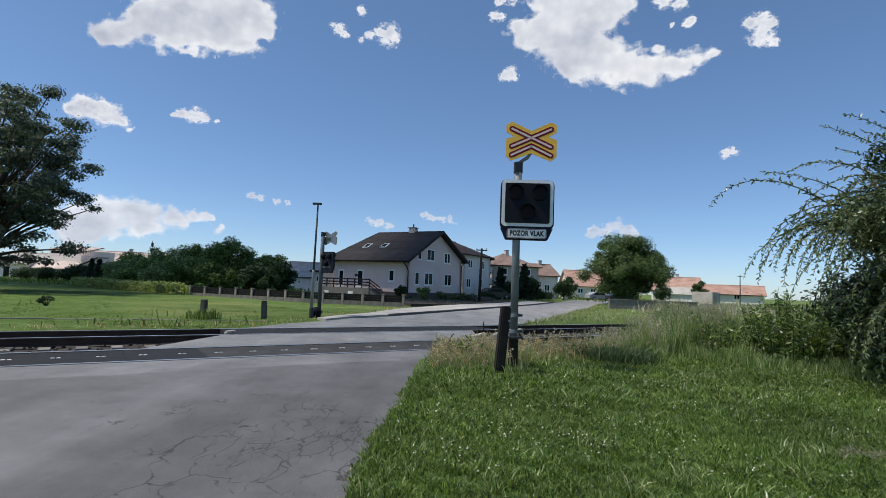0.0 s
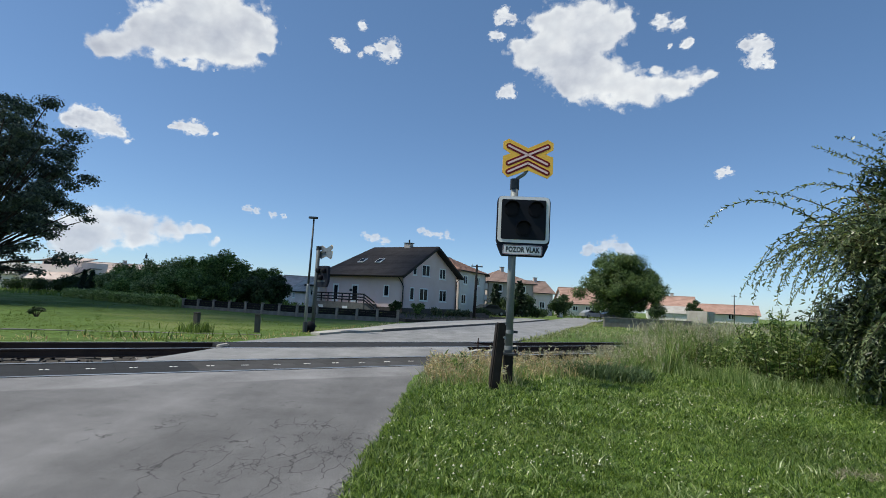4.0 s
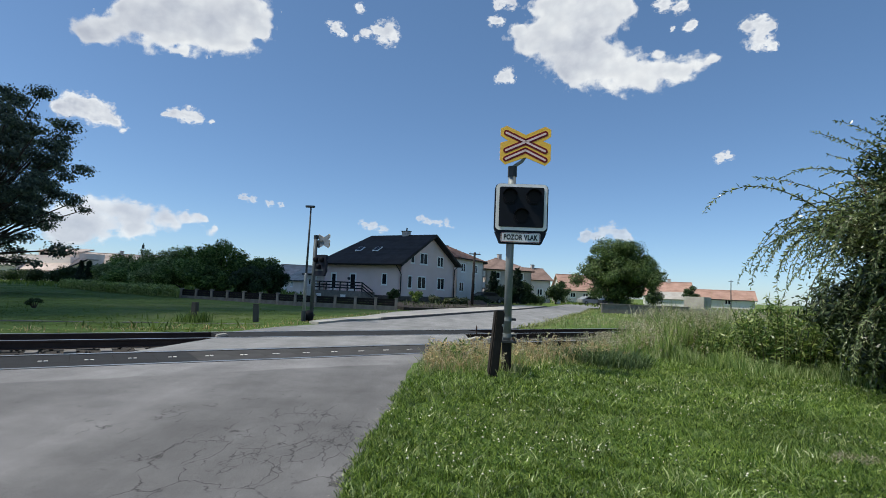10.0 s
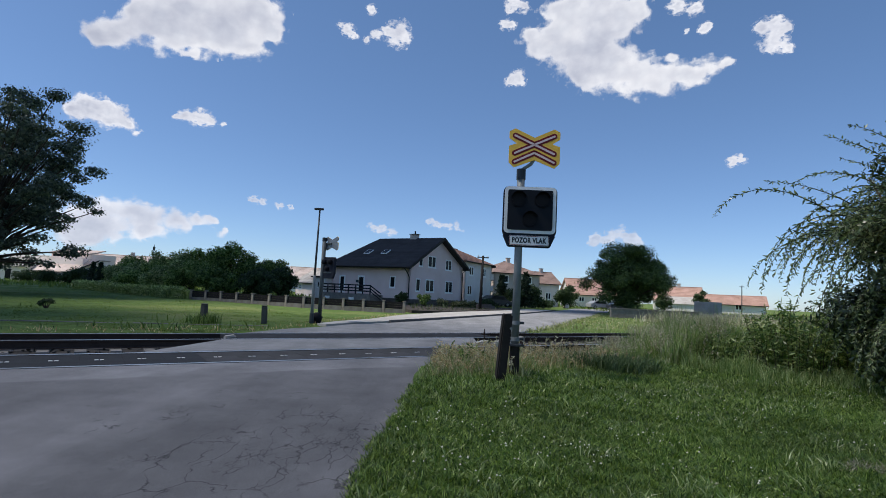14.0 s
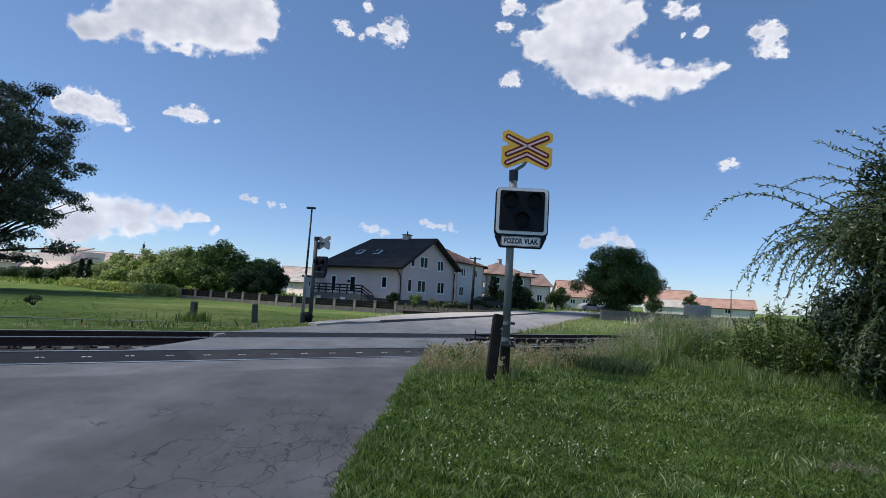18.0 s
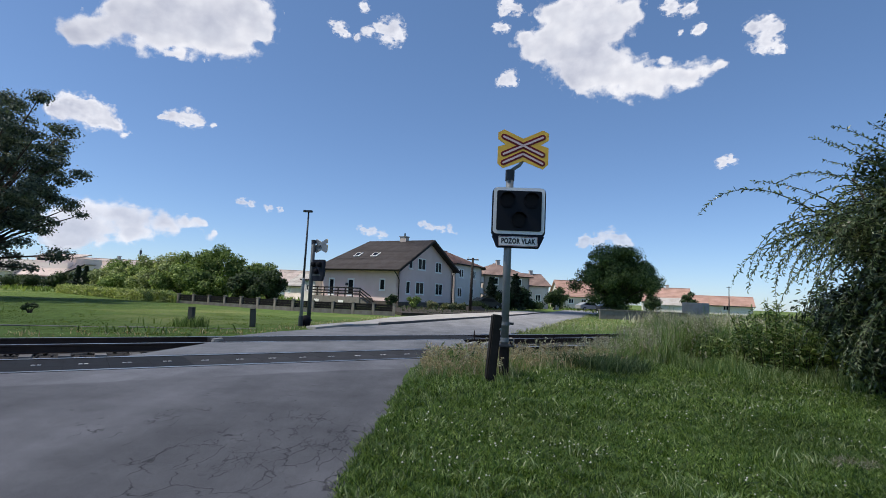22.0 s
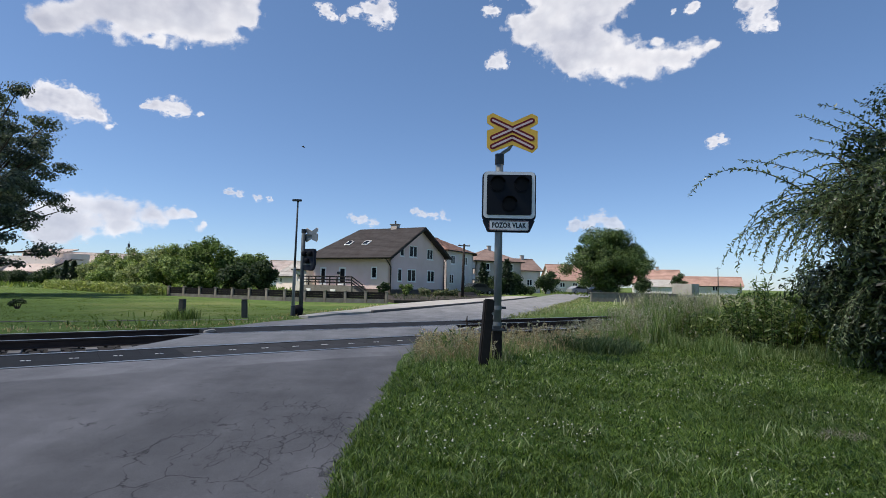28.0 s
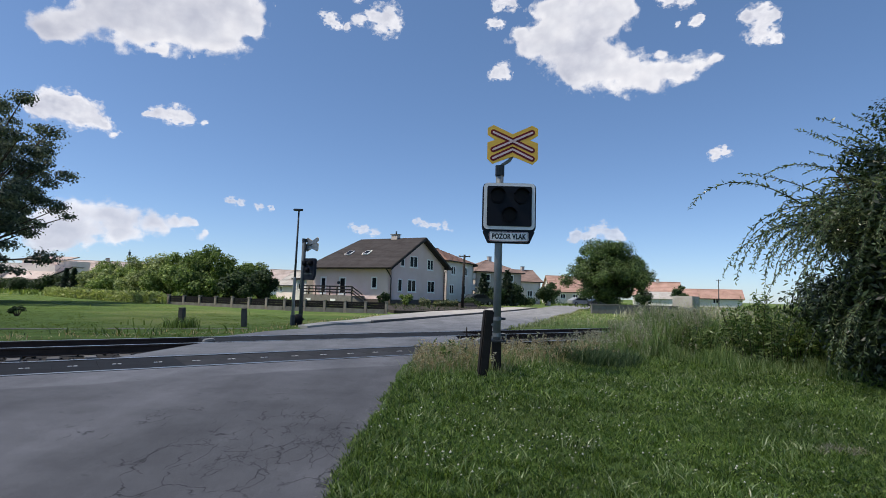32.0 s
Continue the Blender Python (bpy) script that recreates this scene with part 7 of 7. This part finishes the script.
small = [([(-8.1, 25.8, 1.0), (-9.2, 25.9, 0.4), (-10.3, 25.7, 0.4), (-11.1, 25.1, 0.3)], 1.0, 2.2, 1.4), ([(-13.5, 25.8, 0.5), (-12.9, 25.4, 0.3), (-11.3, 27.7, 0.4), (-14.3, 26.1, 0.3)], 1.1, 1.8, 1.2),
         ([(-37.2, 14.3, 0.56), (-36.3, 14.8, 0.83), (-35.3, 14.7, 0.98), (-34.3, 14.4, 0.86), (-33.5, 14.1, 0.55), (-32.7, 13.5, 0.28)], -0.1, 0.6, 1.3), ([(-29.0, 15.5, 0.25), (-28.3, 15.6, 0.48), (-27.2, 15.7, 0.75), (-26.3, 15.6, 0.45), (-25.3, 15.4, 0.21)], 0.1, 0.7, 1.3),
         ([(4.9, 22.3, 0.6), (5.6, 22.6, 0.7)], 1.1, 1.0, 1.2), ([(29.9, 25.1, 0.7), (30.8, 24.6, 0.5), (29.9, 23.7, 0.8), (31.0, 23.0, 0.4), (29.0, 25.0, 0.4)], 2.2, 0.9, 1.2),
         ([(27.0, 13.7, 0.4), (27.7, 13.8, 0.4)], 1.2, 0.5, 1.3), ([(21.3, 28.1, 0.7), (22.9, 27.7, 0.6), (23.5, 25.8, 0.4), (24.0, 26.1, 0.3), (22.1, 25.9, 0.2)], 2.8, 0.6, 1.1)]
small.append(([(4.2, 28.0, 0.45), (3.4, 28.0, 0.42), (4.4, 29.9, 0.7), (5.6, 29.5, 0.45), (3.7, 29.2, 0.35)], 2.0, 0.2, 1.1))
for puffs, da, de, k in small:
    cloud(puffs, shift(puffs, da, de), k, "small frayed white cloud", ragged=1.3, material=M_CLOUD_SMALL)
low = [([(-36.4, 4.6, 2.1), (-34.4, 5.9, 1.3), (-32.2, 6.2, 1.2), (-30.3, 5.8, 1.3), (-28.3, 5.5, 0.9), (-26.6, 5.9, 0.7), (-25.4, 6.0, 0.5), (-33.4, 4.4, 1.2), (-24.3, 5.0, 0.5), (-31.1, 4.4, 1.0), (-35.5, 3.5, 1.2)], 0.0, 0.3, 1.05),
       ([(-21.3, 8.5, 0.3), (-20.6, 8.4, 0.3), (-19.0, 8.1, 0.3), (-18.0, 8.2, 0.2), (-21.7, 8.6, 0.2)], 0.0, 0.3, 1.1), ([(-9.3, 6.7, 0.4), (-8.3, 6.5, 0.5), (-7.2, 6.4, 0.4)], 0.2, 0.1, 1.1),
       ([(-3.4, 7.7, 0.3), (-2.6, 7.5, 0.4), (-1.6, 7.3, 0.4), (-0.6, 7.3, 0.4)], 1.2, 0.1, 1.1), ([(14.7, 6.2, 0.5), (16.1, 6.5, 0.7), (17.2, 6.8, 0.8), (18.3, 6.3, 0.6)], 0.3, 0.2, 1.1)]
for puffs, da, de, k in low:
    cloud(puffs, shift(puffs, da, de), k, "distant low white cloud near the horizon", material=M_CLOUD_LOW if len(puffs) > 6 else M_CLOUD_WISP, ragged=1.0 if len(puffs) > 6 else 2.0)

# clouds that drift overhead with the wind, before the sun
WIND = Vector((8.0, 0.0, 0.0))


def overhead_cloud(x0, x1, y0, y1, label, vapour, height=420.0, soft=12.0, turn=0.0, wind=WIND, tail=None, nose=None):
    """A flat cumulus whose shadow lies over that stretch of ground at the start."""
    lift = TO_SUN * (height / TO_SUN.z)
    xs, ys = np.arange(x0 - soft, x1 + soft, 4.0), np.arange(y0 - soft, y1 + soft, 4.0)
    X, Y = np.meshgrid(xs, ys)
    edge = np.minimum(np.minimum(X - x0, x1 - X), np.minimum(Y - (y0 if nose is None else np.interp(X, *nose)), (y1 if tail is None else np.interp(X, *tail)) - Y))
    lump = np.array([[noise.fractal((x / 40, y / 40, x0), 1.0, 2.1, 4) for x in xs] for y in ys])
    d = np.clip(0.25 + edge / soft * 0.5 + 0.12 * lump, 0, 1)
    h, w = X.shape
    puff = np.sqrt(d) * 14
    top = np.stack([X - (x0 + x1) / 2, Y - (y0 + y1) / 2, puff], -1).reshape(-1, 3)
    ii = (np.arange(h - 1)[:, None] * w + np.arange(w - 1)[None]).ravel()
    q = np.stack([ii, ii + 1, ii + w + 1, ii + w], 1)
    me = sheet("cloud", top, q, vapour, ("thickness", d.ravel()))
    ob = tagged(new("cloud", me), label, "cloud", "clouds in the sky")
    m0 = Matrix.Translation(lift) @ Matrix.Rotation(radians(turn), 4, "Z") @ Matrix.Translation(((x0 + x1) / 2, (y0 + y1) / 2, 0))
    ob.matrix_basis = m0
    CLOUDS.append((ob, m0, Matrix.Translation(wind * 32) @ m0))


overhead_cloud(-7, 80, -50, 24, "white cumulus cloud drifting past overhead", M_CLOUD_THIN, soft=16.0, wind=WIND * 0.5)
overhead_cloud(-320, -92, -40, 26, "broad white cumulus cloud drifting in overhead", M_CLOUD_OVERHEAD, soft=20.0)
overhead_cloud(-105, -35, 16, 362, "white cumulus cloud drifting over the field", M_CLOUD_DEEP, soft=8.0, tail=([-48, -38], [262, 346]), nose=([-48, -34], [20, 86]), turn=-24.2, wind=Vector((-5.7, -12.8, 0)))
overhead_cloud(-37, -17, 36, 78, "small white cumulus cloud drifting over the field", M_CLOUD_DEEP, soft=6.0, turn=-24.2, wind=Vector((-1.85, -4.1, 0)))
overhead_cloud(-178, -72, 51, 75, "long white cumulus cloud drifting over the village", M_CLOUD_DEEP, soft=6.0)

# ---- bird ----
BIRD = thing("bird", pose(0, 30, 3), "small dark bird flying over the crossing", "bird")
part("body", Shape().tube([(-0.09, 0, 0), (-0.04, 0, 0.005), (0.03, 0, 0.005), (0.07, 0, 0), (0.10, 0, 0)], [0.004, 0.02, 0.028, 0.016, 0.003], 8), M_BIRD, BIRD, round_faces=True)
for s in (-1, 1):
    part("wing", Shape().add([(0.03, 0.01 * s, 0.01), (-0.03, 0.01 * s, 0.01), (-0.06, 0.16 * s, 0.03), (-0.01, 0.12 * s, 0.03), (0.03, 0.01 * s, 0.004), (-0.03, 0.01 * s, 0.004), (-0.06, 0.16 * s, 0.027), (-0.01, 0.12 * s, 0.026)],
         [(0, 1, 2, 3), (7, 6, 5, 4), (0, 4, 5, 1), (1, 5, 6, 2), (2, 6, 7, 3), (3, 7, 4, 0)]), M_BIRD, BIRD)


# ---- what moves ----
def motions():
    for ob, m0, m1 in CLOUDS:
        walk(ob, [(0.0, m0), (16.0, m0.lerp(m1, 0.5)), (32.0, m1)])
    for k, (br, m, size) in enumerate(SWAYING):
        rows = []
        for j in range(33):
            g = size * (0.6 * math.sin(j * 1.9 + k * 0.7) + 0.5 * math.sin(j * 0.83 + k * 1.3))
            rows.append((float(j), m @ Matrix.Rotation(radians(g), 4, "Z") @ Matrix.Rotation(radians(g * 0.8), 4, "Y")))
        walk(br, rows)
    walk(BIRD, [(0.0, pose(34.0, 62.0, 2.0, 0, 0, 150)), (26.0, pose(30.0, 60.0, 1.0, 0, 0, 160)), (27.6, pose(1.0, 33.0, 4.2, 0, 0, 175)), (27.9, pose(-5.4, 27.5, 6.9, 0, -20, 178)), (28.0, pose(-6.6, 25.5, 7.8, 0, -25, 180)), (28.4, pose(-12, 19, 13, 0, -25, 180)), (32.0, pose(-70.0, -40.0, 60.0, 0, -20, 180))])


motions()
